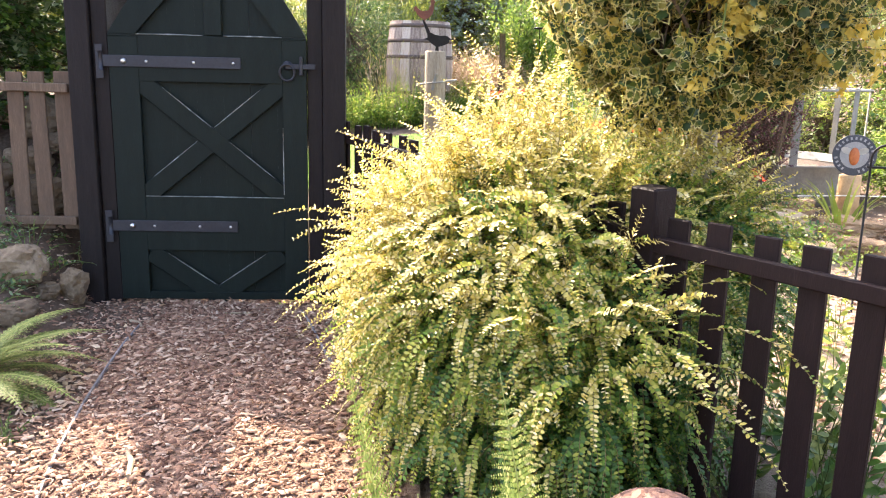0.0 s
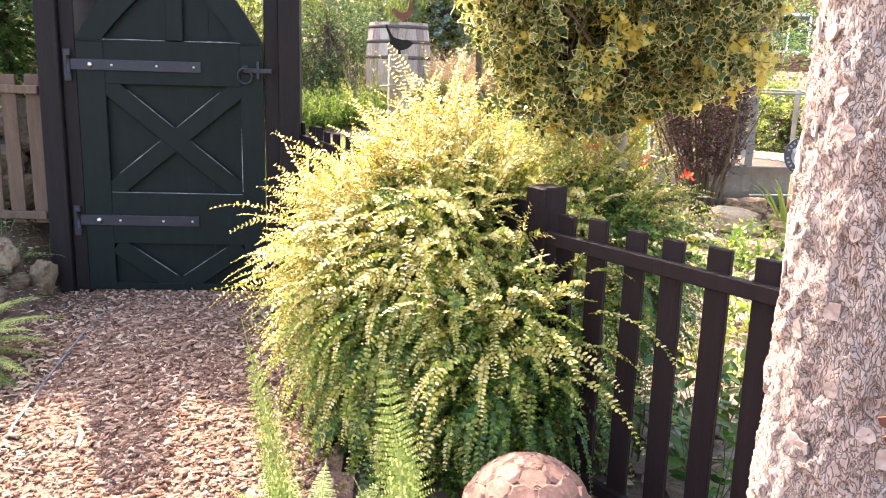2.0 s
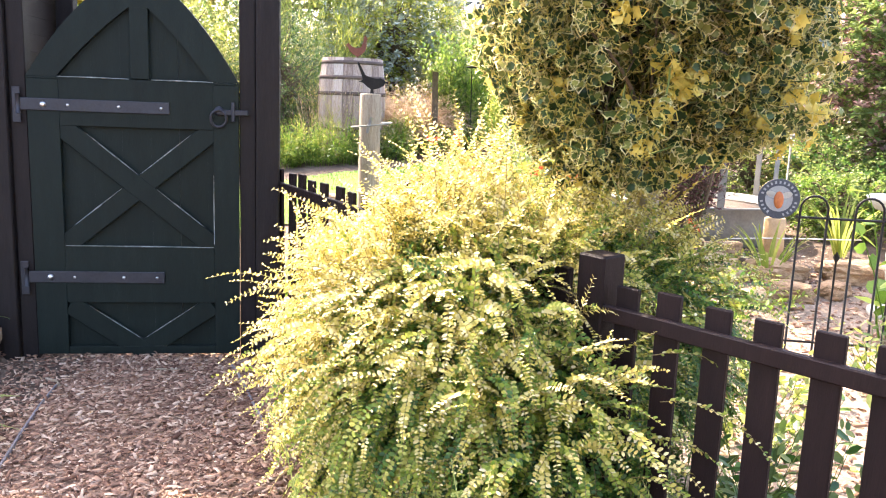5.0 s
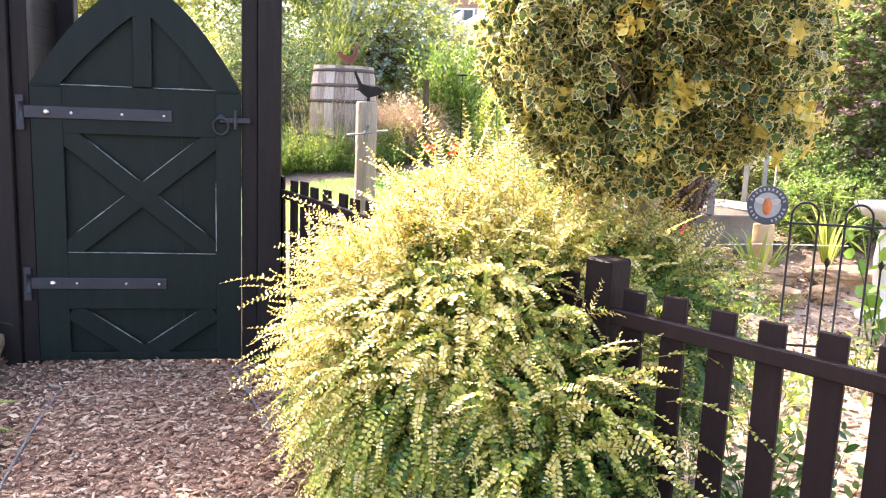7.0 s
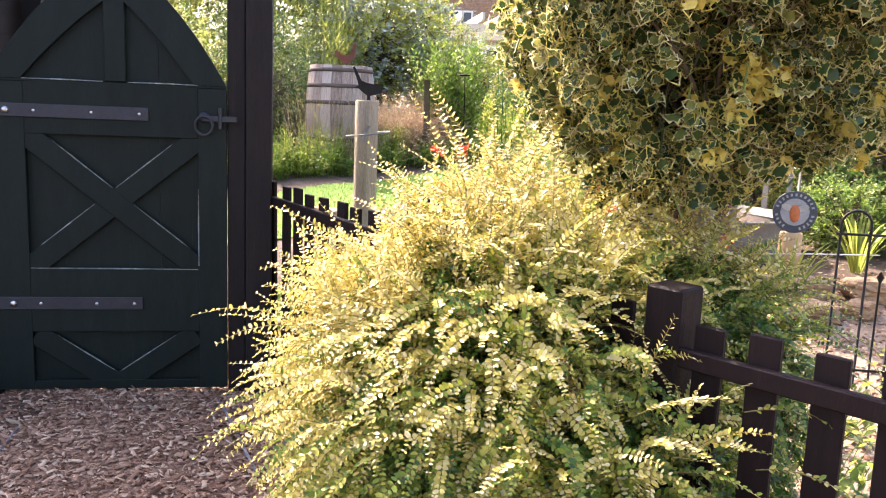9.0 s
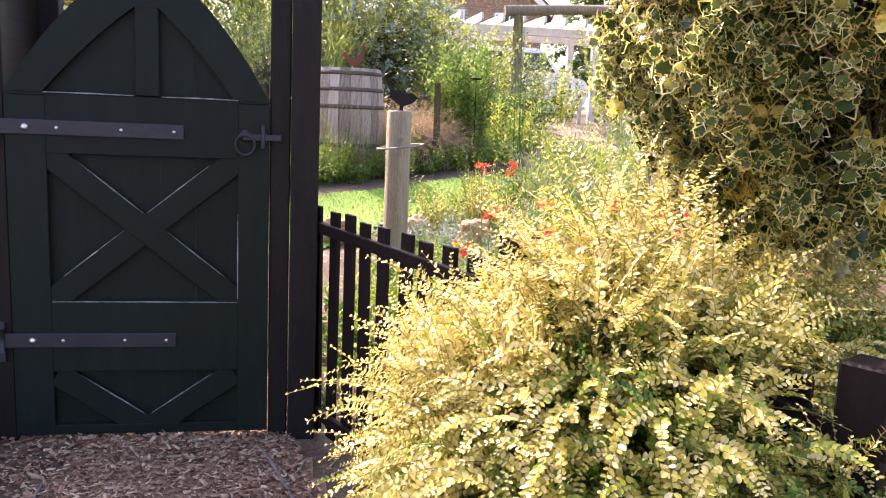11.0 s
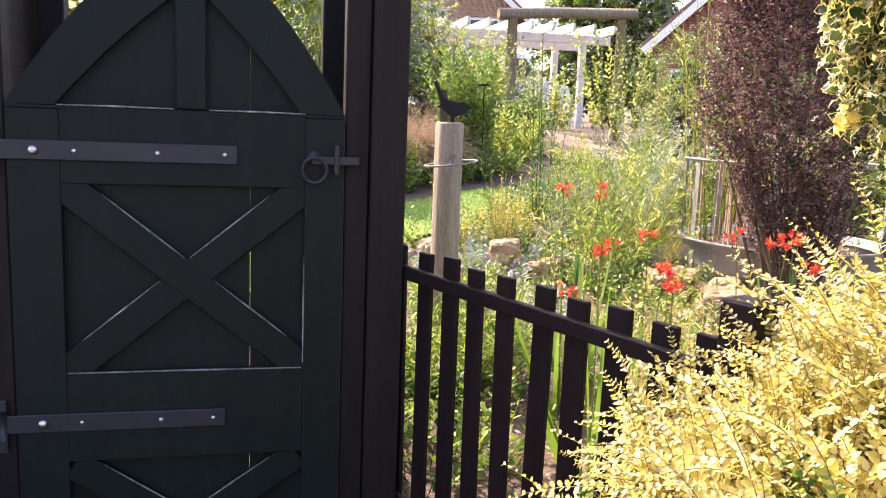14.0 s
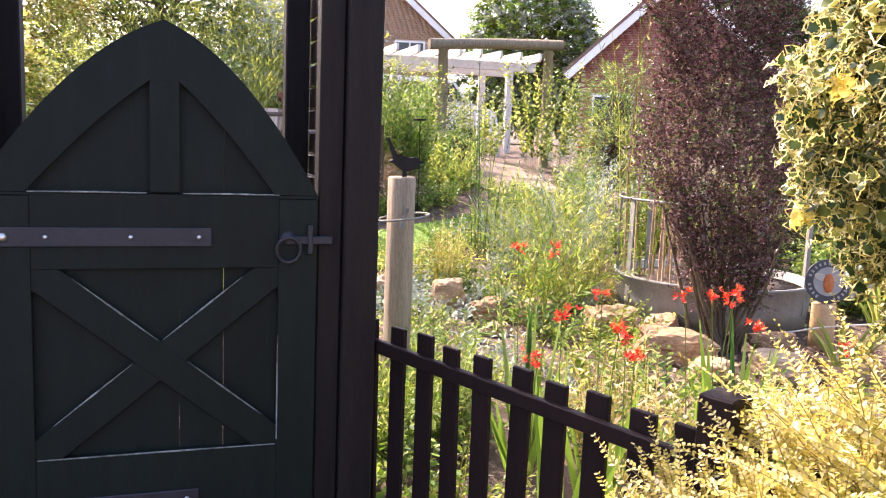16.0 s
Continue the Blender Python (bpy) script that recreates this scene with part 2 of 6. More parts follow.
M["redbrick"] = surface("red_brick", [(0.3, (0.24, 0.075, 0.055)), (0.6, (0.36, 0.13, 0.10)), (0.8, (0.45, 0.21, 0.16))], 3, (1, 1, 1), 0.9, 0.3, 20, 0.35)
M["tanbrick"] = surface("tan_brick", [(0.3, (0.30, 0.18, 0.11)), (0.6, (0.42, 0.27, 0.17)), (0.8, (0.5, 0.36, 0.25))], 3, (1, 1, 1), 0.9, 0.3, 20, 0.3)
M["mortar"] = surface("mortar", [(0.3, (0.36, 0.3, 0.25)), (0.7, (0.52, 0.46, 0.4))], 6, (1, 1, 1), 0.95, 0.3, 50)
M["white"] = surface("white_paint", [(0.3, (0.74, 0.73, 0.71)), (0.7, (0.83, 0.82, 0.8))], 4, (1, 1, 1), 0.5, 0.08, 40)
M["tile"] = surface("roof_tile", [(0.3, (0.12, 0.07, 0.05)), (0.7, (0.24, 0.15, 0.11))], 6, (1, 1, 1), 0.9, 0.4, 40)
M["glass"] = surface("dark_window_glass", [(0.3, (0.03, 0.035, 0.04)), (0.7, (0.06, 0.065, 0.07))], 2, (1, 1, 1), 0.06, 0.0, 20)
M["orange"] = surface("cut_end_wood", [(0.3, (0.36, 0.22, 0.10)), (0.7, (0.58, 0.4, 0.22))], 20, (1, 1, 1), 0.8, 0.3, 60)
M["hoop_grey"] = surface("grey_lettering", [(0.3, (0.22, 0.21, 0.20)), (0.7, (0.36, 0.35, 0.33))], 9, (1, 1, 1), 0.6, 0.1, 60)
M["slate"] = surface("slate_blue_enamel", [(0.3, (0.03, 0.03, 0.036)), (0.7, (0.07, 0.07, 0.08))], 9, (1, 1, 1), 0.5, 0.1, 60)
M["amber"] = surface("amber_enamel", [(0.3, (0.34, 0.07, 0.02)), (0.7, (0.6, 0.2, 0.05))], 12, (1, 1, 1), 0.5, 0.1, 60)
M["cream"] = surface("cream_enamel", [(0.3, (0.55, 0.5, 0.42)), (0.7, (0.7, 0.66, 0.58))], 9, (1, 1, 1), 0.5, 0.1, 60)


# ---- builders ----
def link_mesh(name, me, parent=None, label=""):
    ob = new(name, me)
    if parent:
        ob.parent = parent
    if label:
        ob["label"] = label
    return ob


def part(name, bm, material, parent=None, label="", smooth=False):
    me = bpy.data.meshes.new(name)
    bm.to_mesh(me)
    bm.free()
    for m in material if isinstance(material, (list, tuple)) else [material]:
        me.materials.append(m)
    if smooth:
        me.polygons.foreach_set("use_smooth", [True] * len(me.polygons))
    return link_mesh(name, me, parent, label)


def thing(name, at, label, category, group="", kind=""):
    ob = new(name)
    ob.location = at
    ob.empty_display_size = 0.1
    bpy.context.view_layer.update()
    return tagged(ob, label, category, group, kind)


def hold(ob, parent):
    """Make ob a part of parent, keeping its place in the world."""
    ob.parent = parent
    ob.matrix_parent_inverse = Matrix.Translation(parent.location).inverted()
    return ob


def box(bm, lo, hi, bev=0.004, turn=None, seg=1):
    lo, hi = Vector(lo), Vector(hi)
    c, s = (lo + hi) / 2, hi - lo
    m = (turn or Matrix.Identity(4)) @ Matrix.Translation(c) @ Matrix.Diagonal((*s, 1))
    vs = bmesh.ops.create_cube(bm, size=1, matrix=m)["verts"]
    if bev:
        es = list({e for v in vs for e in v.link_edges})
        bmesh.ops.bevel(bm, geom=es, offset=bev, segments=seg, affect="EDGES", profile=0.5)


def bar(bm, a, b, w, d, bev=0.004, up=(0, -1, 0)):
    """A straight board from a to b, w wide, d deep along up."""
    a, b = Vector(a), Vector(b)
    z = (b - a).normalized()
    y = Vector(up)
    x = y.cross(z).normalized()
    y = z.cross(x)
    m = Matrix((x, y, z)).transposed().to_4x4()
    m.translation = a
    box(bm, (-w / 2, -d / 2, 0), (w / 2, d / 2, (b - a).length), bev, m)


def rod(bm, pts, radii, sides=8, cap=True):
    pts = [Vector(p) for p in pts]
    if not isinstance(radii, (list, tuple)):
        radii = [radii] * len(pts)
    rings, ref = [], Vector((0.3, 0.5, 0.81))
    for i, p in enumerate(pts):
        d = (pts[min(i + 1, len(pts) - 1)] - pts[max(i - 1, 0)]).normalized()
        u = d.cross(ref if abs(d.dot(ref)) < 0.95 else Vector((1, 0, 0))).normalized()
        v = d.cross(u)
        rings.append([bm.verts.new(p + radii[i] * (math.cos(k * math.tau / sides) * u + math.sin(k * math.tau / sides) * v)) for k in range(sides)])
    for a, b in zip(rings, rings[1:]):
        for k in range(sides):
            bm.faces.new((a[k], a[(k + 1) % sides], b[(k + 1) % sides], b[k])).smooth = True
    if cap:
        bm.faces.new(rings[0])
        bm.faces.new(rings[-1][::-1])


def lathe(bm, profile, at, sides=24):
    at = Vector(at)
    rings = [[bm.verts.new(at + Vector((r * math.cos(k * math.tau / sides), r * math.sin(k * math.tau / sides), z))) for k in range(sides)] for r, z in profile]
    for a, b in zip(rings, rings[1:]):
        for k in range(sides):
            bm.faces.new((a[k], a[(k + 1) % sides], b[(k + 1) % sides], b[k])).smooth = True
    bm.faces.new(rings[0][::-1])
    bm.faces.new(rings[-1])


def plate(bm, outline, m, depth):
    """A flat shape of the given depth, from its outline in the plane of m's x and z."""
    f = bm.faces.new([bm.verts.new(m @ Vector((x, 0, z))) for x, z in outline])
    r = bmesh.ops.extrude_face_region(bm, geom=[f])
    d = (m.to_3x3() @ Vector((0, depth, 0)))
    bmesh.ops.translate(bm, vec=d, verts=[v for v in r["geom"] if isinstance(v, bmesh.types.BMVert)])
    bmesh.ops.triangulate(bm, faces=[f for f in bm.faces if len(f.verts) > 6])


rng = np.random.default_rng(7)


def soup(name, verts, faces, slots, materials, parent=None, label="", smooth=False):
    """One mesh from arrays: verts (n, 3), faces (k, 3 or 4), slots (k,)."""
    me = bpy.data.meshes.new(name)
    verts, faces = np.asarray(verts, np.float32), np.asarray(faces, np.int32)
    k, w = faces.shape
    me.vertices.add(len(verts))
    me.vertices.foreach_set("co", verts.ravel())
    me.loops.add(k * w)
    me.loops.foreach_set("vertex_index", faces.ravel())
    me.polygons.add(k)
    me.polygons.foreach_set("loop_start", np.arange(0, k * w, w, dtype=np.int32))
    me.polygons.foreach_set("material_index", np.asarray(slots, np.int32))
    if smooth:
        me.polygons.foreach_set("use_smooth", np.ones(k, bool))
    for m in materials:
        me.materials.append(m)
    me.update(calc_edges=True)
    me.validate()
    return link_mesh(name, me, parent, label)


def unit(v):
    return v / np.maximum(np.linalg.norm(v, axis=-1, keepdims=True), 1e-9)


# leaf outlines: x across, y along, z up; quads only
OVAL = (np.array([[0, 0, 0], [-0.36, 0.3, 0.07], [-0.33, 0.72, 0.07], [0, 1, 0], [0.33, 0.72, 0.07], [0.36, 0.3, 0.07]]), np.array([[0, 3, 2, 1], [0, 5, 4, 3]]))
BLADE = (np.array([[-0.5, 0, 0], [0.5, 0, 0], [0.42, 0.5, 0.1], [-0.42, 0.5, 0.1], [0.06, 1, -0.02], [-0.06, 1, -0.02]]), np.array([[0, 1, 2, 3], [3, 2, 4, 5]]))
DIAMOND = (np.array([[0, 0, 0], [-0.5, 0.45, 0.1], [0, 1, -0.05], [0.5, 0.45, 0.1]]), np.array([[0, 3, 2, 1]]))


def place(shape, pos, along, up, length, width, slot=0):
    """Copies of a leaf shape at pos, pointing along, its face turned to up."""
    tv, tf = shape
    y = unit(along)
    x = unit(np.cross(y, up))
    z = np.cross(x, y)
    length, width = np.broadcast_to(length, len(pos)), np.broadcast_to(width, len(pos))
    v = pos[:, None] + tv[None, :, :1] * width[:, None, None] * x[:, None] + tv[None, :, 1:2] * length[:, None, None] * y[:, None] + tv[None, :, 2:] * width[:, None, None] * z[:, None]
    f = tf[None] + (np.arange(len(pos)) * len(tv))[:, None, None]
    return v.reshape(-1, 3), f.reshape(-1, tf.shape[1]), np.broadcast_to(np.asarray(slot).reshape(-1, 1), (len(pos), len(tf))).ravel()


def merge(lots):
    vs, fs, ss, n = [], [], [], 0
    for v, f, s in lots:
        vs.append(v), fs.append(f + n), ss.append(s)
        n += len(v)
    return np.concatenate(vs), np.concatenate(fs), np.concatenate(ss)


def tubes(lines, r0, r1, sides=4):
    """Tapered stems through lines (k, m, 3)."""
    k, m, _ = lines.shape
    d = unit(np.gradient(lines, axis=1))
    ref = np.array([0.31, 0.52, 0.79])
    u = unit(np.cross(d, ref))
    w = np.cross(d, u)
    rad = np.linspace(1, 0, m)[None, :, None, None] * np.reshape(r0, (-1, 1, 1, 1)) + np.linspace(0, 1, m)[None, :, None, None] * np.reshape(r1, (-1, 1, 1, 1))
    a = np.arange(sides) * math.tau / sides
    v = lines[:, :, None] + rad * (np.cos(a)[None, None, :, None] * u[:, :, None] + np.sin(a)[None, None, :, None] * w[:, :, None])
    i = np.arange(k * m * sides).reshape(k, m, sides)
    j = np.roll(i, -1, axis=2)
    f = np.stack([i[:, :-1], j[:, :-1], j[:, 1:], i[:, 1:]], -1).reshape(-1, 4)
    return v.reshape(-1, 3), f, np.zeros(len(f), int)


def arcs(start, way, length, droop, steps=8, wobble=0.0):
    """Lines that set off along way and bend downwards (k, steps, 3)."""
    k = len(start)
    out, p, d = [start], start.copy(), unit(way)
    step = (np.broadcast_to(length, k) / (steps - 1))[:, None]
    for _ in range(steps - 1):
        p = p + d * step
        d = unit(d + np.array([0, 0, -1.0]) * np.broadcast_to(droop, k)[:, None] / steps + rng.normal(0, wobble, (k, 3)))
        out.append(p)
    return np.stack(out, 1)


def along_lines(lines, t):
    """Points and directions at fractions t (k, n) of each line."""
    k, m, _ = lines.shape
    s = np.clip(t, 0, 0.999) * (m - 1)
    i = s.astype(int)
    f = (s - i)[..., None]
    r = np.arange(k)[:, None]
    a, b = lines[r, i], lines[r, i + 1]
    return a + (b - a) * f, unit(b - a)


def spray_leaves(lines, per, length, width, slot, flat=0.7, start=0.15, shape=OVAL, lean=0.55):
    """Leaves in two ranks along each line."""
    k = len(lines)
    t = np.tile(np.linspace(start, 0.99, per), (k, 1)) + rng.uniform(-0.3, 0.3, (k, per)) / per
    p, d = along_lines(lines, t)
    up = unit(np.array([0, 0, 1.0]) * flat + rng.normal(0, 0.35, p.shape))
    side = unit(np.cross(d, up)) * np.where(np.arange(per) % 2, 1, -1)[None, :, None]
    way = unit(side + d * lean + rng.normal(0, 0.18, p.shape))
    size = rng.uniform(0.7, 1.15, (k, per)) * np.linspace(1.05, 0.7, per)
    return place(shape, p.reshape(-1, 3), way.reshape(-1, 3), up.reshape(-1, 3), (size * length).ravel(), (size * width).ravel(), slot.ravel() if np.ndim(slot) == 2 else np.repeat(slot, per) if np.ndim(slot) else slot)


def ground_z(x, y):
    """Height of the ground: level by the gate, rising as a hillside behind it."""
    x, y = np.asarray(x, float), np.asarray(y, float)
    near = np.interp(y, [-60, -3.2, -1.6, 0, 1, 4, 8, 12, 20, 60, 200], [-0.16, -0.14, -0.08, -0.06, 0.0, 0.16, 0.82, 1.15, 1.4, 1.6, 1.6])
    bank = 0.42 * np.clip((-0.15 - x) / 0.35, 0, 1) * np.clip((y + 1.0) / 0.9, 0, 1) * np.clip((9 - y) / 6, 0, 1)
    steep = 0.5 * np.clip((-0.28 - x) / 0.2, 0, 1) * np.clip((y - 0.12) / 0.8, 0, 1) * np.clip((9 - y) / 6, 0, 1)
    return near + bank + steep + 0.012 * np.sin(3.1 * x + 1.7 * y) + 0.01 * np.sin(5.3 * y - 2.2 * x)


def gz(x, y):
    return float(ground_z(x, y))


# ---- ground ----
def sheet(name, xs, ys, lift, material, inside=None, kind="structure", label="", category=""):
    X, Y = np.meshgrid(xs, ys)
    V = np.stack([X, Y, ground_z(X, Y) + lift], -1).reshape(-1, 3)
    i = np.arange(len(V)).reshape(X.shape)
    F = np.stack([i[:-1, :-1], i[:-1, 1:], i[1:, 1:], i[1:, :-1]], -1).reshape(-1, 4)
    if inside is not None:
        c = V[F].mean(1)
        F = F[inside(c[:, 0], c[:, 1])]
    ob = soup(name, V, F, np.zeros(len(F)), [material], smooth=True)
    return tagged(ob, label, category, kind=kind)


far = [-220, -120, -60, -30, -15]
sheet("ground", np.r_[far, np.arange(-8, 14, 0.16), [18, 30, 60, 120, 220]], np.r_[far, np.arange(-8, 14, 0.16), [16, 20, 30, 60, 120, 220]], 0, M["earth"], label="bare brown garden soil rising behind the gate", category="ground")
sheet("path", np.arange(0.15, 2.2, 0.05), np.arange(-6.5, 0.7, 0.05), 0.012, M["mulch"], lambda x, y: (x > 0.26 + 0.05 * np.sin(2 * y)) & (x < np.interp(y, [-6.5, -2.5, 0, 1], [2.1, 1.75, 1.15, 1.1])), label="trodden bark-chip path leading to the gate", category="path")
sheet("lawn", np.arange(-1.2, 5.4, 0.06), np.arange(3.0, 9.0, 0.06), 0.02, M["lawn"], lambda x, y: (y > np.interp(x, [1.2, 2.0, 2.6], [3.1, 3.9, 4.35]) + 0.06 * np.sin(1.3 * x)) & (y < 4.72 + 0.56 * x) & (x < 2.7 + 0.95 * (y - 5.2)), label="mown green lawn curving between flower beds", category="lawn")
sheet("gravel_path", np.arange(4.0, 8.2, 0.1), np.arange(8.4, 16, 0.1), 0.03, M["gravel"], lambda x, y: (x > 4.9 + 0.12 * (y - 8.4) + 0.1 * np.sin(y)) & (x < 6.1 + 0.15 * (y - 8.4) + 0.1 * np.sin(0.8 * y)), label="pale gravel path passing under the log arch", category="path")
sheet("gravel_walk", np.arange(1.2, 9.0, 0.08), np.arange(-5, 3.6, 0.08), 0.02, M["gravel"], lambda x, y: (x > np.interp(y, [-5, -2.2, -1.2, 0, 1.4], [4.2, 2.75, 2.7, 3.0, 3.4])) & (y < np.interp(x, [2, 3, 4.2, 5.5, 9], [1.0, 1.2, 1.6, 1.5, 1.3])), label="sunlit pale gravel walk between fence and rockery", category="path")

# bark chips on the path
k = 60000
cx, cy = rng.uniform(-0.7, 2.0, k), -rng.uniform(-0.35, 1, k) ** 1 * 3.6
keep = (cx > -0.75 + 1.1 * rng.random(k) ** 0.6) & (cx < np.interp(cy, [-3.6, 0, 1], [1.9, 1.15, 1.1]))
cx, cy = cx[keep], cy[keep]
k = len(cx)
p = np.stack([cx, cy, ground_z(cx, cy) + 0.016 + rng.uniform(0, 0.008, k)], -1)
a = rng.uniform(0, math.tau, k)
way = np.stack([np.cos(a), np.sin(a), rng.normal(0, 0.22, k)], -1)
up = np.array([0, 0, 1.0]) + rng.normal(0, 0.3, (k, 3))
CHIP = (np.array([[-0.5, 0, 0], [0.5, 0.05, 0], [0.42, 0.95, 0], [-0.4, 1, 0], [-0.42, 0.04, 0.35], [0.4, 0.08, 0.35], [0.34, 0.9, 0.3], [-0.32, 0.94, 0.3]]), np.array([[4, 5, 6, 7], [0, 1, 5, 4], [1, 2, 6, 5], [2, 3, 7, 6], [3, 0, 4, 7]]))
sz = rng.uniform(0.014, 0.05, k) * rng.uniform(0.4, 1, k)
tagged(soup("bark_chips", *place(CHIP, p, way, up, sz, sz * rng.uniform(0.2, 0.5, k)), [M["chip"]]), "brown and buff bark chips strewn over the path", "bark chips", kind="stuff")

# lawn blades
k = 32000
gx, gy = rng.uniform(-0.2, 5.2, k), rng.uniform(3.2, 8.0, k)
keep = (gy > np.interp(gx, [1.2, 2.0, 2.6], [3.15, 3.95, 4.4])) & (gy < 4.70 + 0.56 * gx) & (gx < 2.7 + 0.95 * (gy - 5.2))
gx, gy = gx[keep], gy[keep]
k = len(gx)
p = np.stack([gx, gy, ground_z(gx, gy) + 0.018], -1)
tagged(soup("lawn_grass", *place(DIAMOND, p, np.array([0, 0, 1.0]) + rng.normal(0, 0.4, (k, 3)), rng.normal(0, 1, (k, 3)), rng.uniform(0.02, 0.045, k), 0.006), [M["grass"]]), "short green grass blades of the lawn", "grass", kind="stuff")

# dead leaves and twigs on the soil
k = 7000
lx, ly = rng.uniform(-1.6, 6.5, k), rng.uniform(-3.5, 4.2, k)
keep = (lx < 0.3) | (lx > np.interp(ly, [-3.5, -2.2, 0, 4.2], [2.9, 2.2, 1.3, 1.2]))
lx, ly = lx[keep], ly[keep]
k = len(lx)
a = rng.uniform(0, math.tau, k)
p = np.stack([lx, ly, ground_z(lx, ly) + 0.028], -1)
sz = rng.uniform(0.02, 0.06, k)
tagged(soup("leaf_litter", *place(DIAMOND, p, np.stack([np.cos(a), np.sin(a), rng.uniform(0, 0.3, k)], -1), np.array([0, 0, 1.0]) + rng.normal(0, 0.4, (k, 3)), sz, sz * 0.45), [M["straw"]]), "dry buff leaves and twigs lying on the soil", "leaf litter", kind="stuff")


# ---- gate and its posts ----
GW = 1.05
gate = thing("garden_gate", (0.0, 0.0, -0.03), "dark green wooden garden gate with a pointed arch, closed", "gate")


def gpart(name, bm, material=None, label=""):
    return hold(part(name, bm, material or M["gate"], None, label), gate)


APEX = 0.555


def arch_z(x, spring, apex):
    """Outer edge of the pointed arch."""
    u = min(1, (APEX - x) / APEX if x < APEX else (x - APEX) / (GW - APEX))
    return spring + (apex - spring) * (1 - 0.36 * u - 0.64 * u * u)


# vertical boards behind the frame
edges = np.linspace(0.02, GW - 0.02, 8)
for a, b in zip(edges, edges[1:]):
    bm = bmesh.new()
    b -= random.choice((0.0, 0.0, 0.0012))
    f0 = [(a + 0.00008, -0.01), (b - 0.00008, -0.01)]
    tops = [(x, arch_z(x, 1.40, 1.93)) for x in np.linspace(b - 0.00008, a + 0.00008, 5)]
    plate(bm, f0 + tops, Matrix.Translation((0, 0.012, 0)), 0.018)
    gpart("board", bm)
D0, D1 = -0.022, 0.011
for name, lo, hi in (("stile", (0, D0, -0.03), (0.155, D1, 1.42)), ("stile", (0.92, D0, -0.03), (GW, D1, 1.42)), ("mid_rail", (0.155, D0 + 0.001, 1.187), (0.92, D1, 1.43)), ("lower_rail", (0.155, D0 + 0.001, 0.255), (0.92, D1, 0.56)), ("bottom_rail", (0.155, D0 + 0.001, -0.03), (0.92, D1, 0.012))):
    bm = bmesh.new()
    box(bm, lo, hi, 0.002)
    gpart(name, bm)
for x0, x1 in ((0.0, 0.20), (0.87, GW)):
    bm = bmesh.new()
    box(bm, (x0, D0 - 0.0005, 1.421), (x1, D1 - 0.001, 1.432), 0.002)
    gpart("rail_end", bm)
# arched head, two curved pieces
for side in (-1, 1):
    bm = bmesh.new()
    us = np.linspace(0, 1, 15)
    reach = GW - APEX if side > 0 else APEX
    outer = [(APEX + side * u * reach, 1.433 + 0.547 * (1 - 0.36 * u - 0.64 * u * u)) for u in us]
    inner = [(APEX + side * (0.046 + u * (reach - 0.145 - 0.046)), 1.434 + 0.356 * (1 - 0.78 * u - 0.22 * u * u)) for u in us]
    outer, inner = [(APEX, 1.98)] + outer, [(APEX, 1.79)] + inner
    outer[1] = (APEX + side * 0.004, 1.9785)
    prev = None
    for (ox, oz), (ix, iz) in zip(outer, inner):
        ring = [bm.verts.new((x, y, z)) for x, y, z in ((ox, D0, oz), (ix, D0, iz), (ix, D1, iz), (ox, D1, oz))]
        if prev:
            for q in range(4):
                bm.faces.new((prev[q], prev[(q + 1) % 4], ring[(q + 1) % 4], ring[q]))
        else:
            bm.faces.new(ring)
        prev = ring
    bm.faces.new(prev[::-1])
    bmesh.ops.recalc_face_normals(bm, faces=bm.faces)
    gpart("arch_head", bm)
bm = bmesh.new()
box(bm, (APEX - 0.047, D0 + 0.002, 1.434), (APEX + 0.047, D1, 1.80), 0.004)
gpart("muntin", bm)
# crossed braces
CX = 0.5375
for z0, z1, over in ((0.562, 1.185, 0), (-0.28, 0.253, 0)):
    for s, dd in ((1, 0.002), (-1, 0.006)):
        bm = bmesh.new()
        top, bot = Vector((CX - s * 0.345, -0.006, z1 - 0.03)), Vector((CX + s * 0.345, -0.006, z0 + 0.03))
        if z0 < 0:
            bot = top + (bot - top) * 0.5 + (bot - top) * 0.04
        bar(bm, top + (top - bot) * 0.07, bot + (bot - top) * (0.07 if z0 > 0 else 0), 0.105, 0.026 - dd, 0.004)
        gpart("brace", bm)
        e = (bot - top).normalized()
        n = Vector((s * e.z, 0, -s * e.x)) * -0.052
        if n.z < 0:
            n = -n
        # worn upper edge of the brace, its highlight painted as a pale rod
        for u0, u1 in ((0.07, 0.44), (0.58, 0.93)) if z0 > 0 else ((0.12, 0.8),):
            A, B = top.lerp(bot, u0) + n, top.lerp(bot, u1) + n
            bm = bmesh.new()
            rod(bm, [A + Vector((0, -0.0125 + dd / 2, 0)), A.lerp(B, 0.5) + Vector((0, -0.013 + dd / 2, 0)), B + Vector((0, -0.0125 + dd / 2, 0))], [0.0012, 0.0032, 0.0012], 6)
            gpart("worn_edge", bm, M["gate_edge"], "worn edge with its lit highlight painted on")
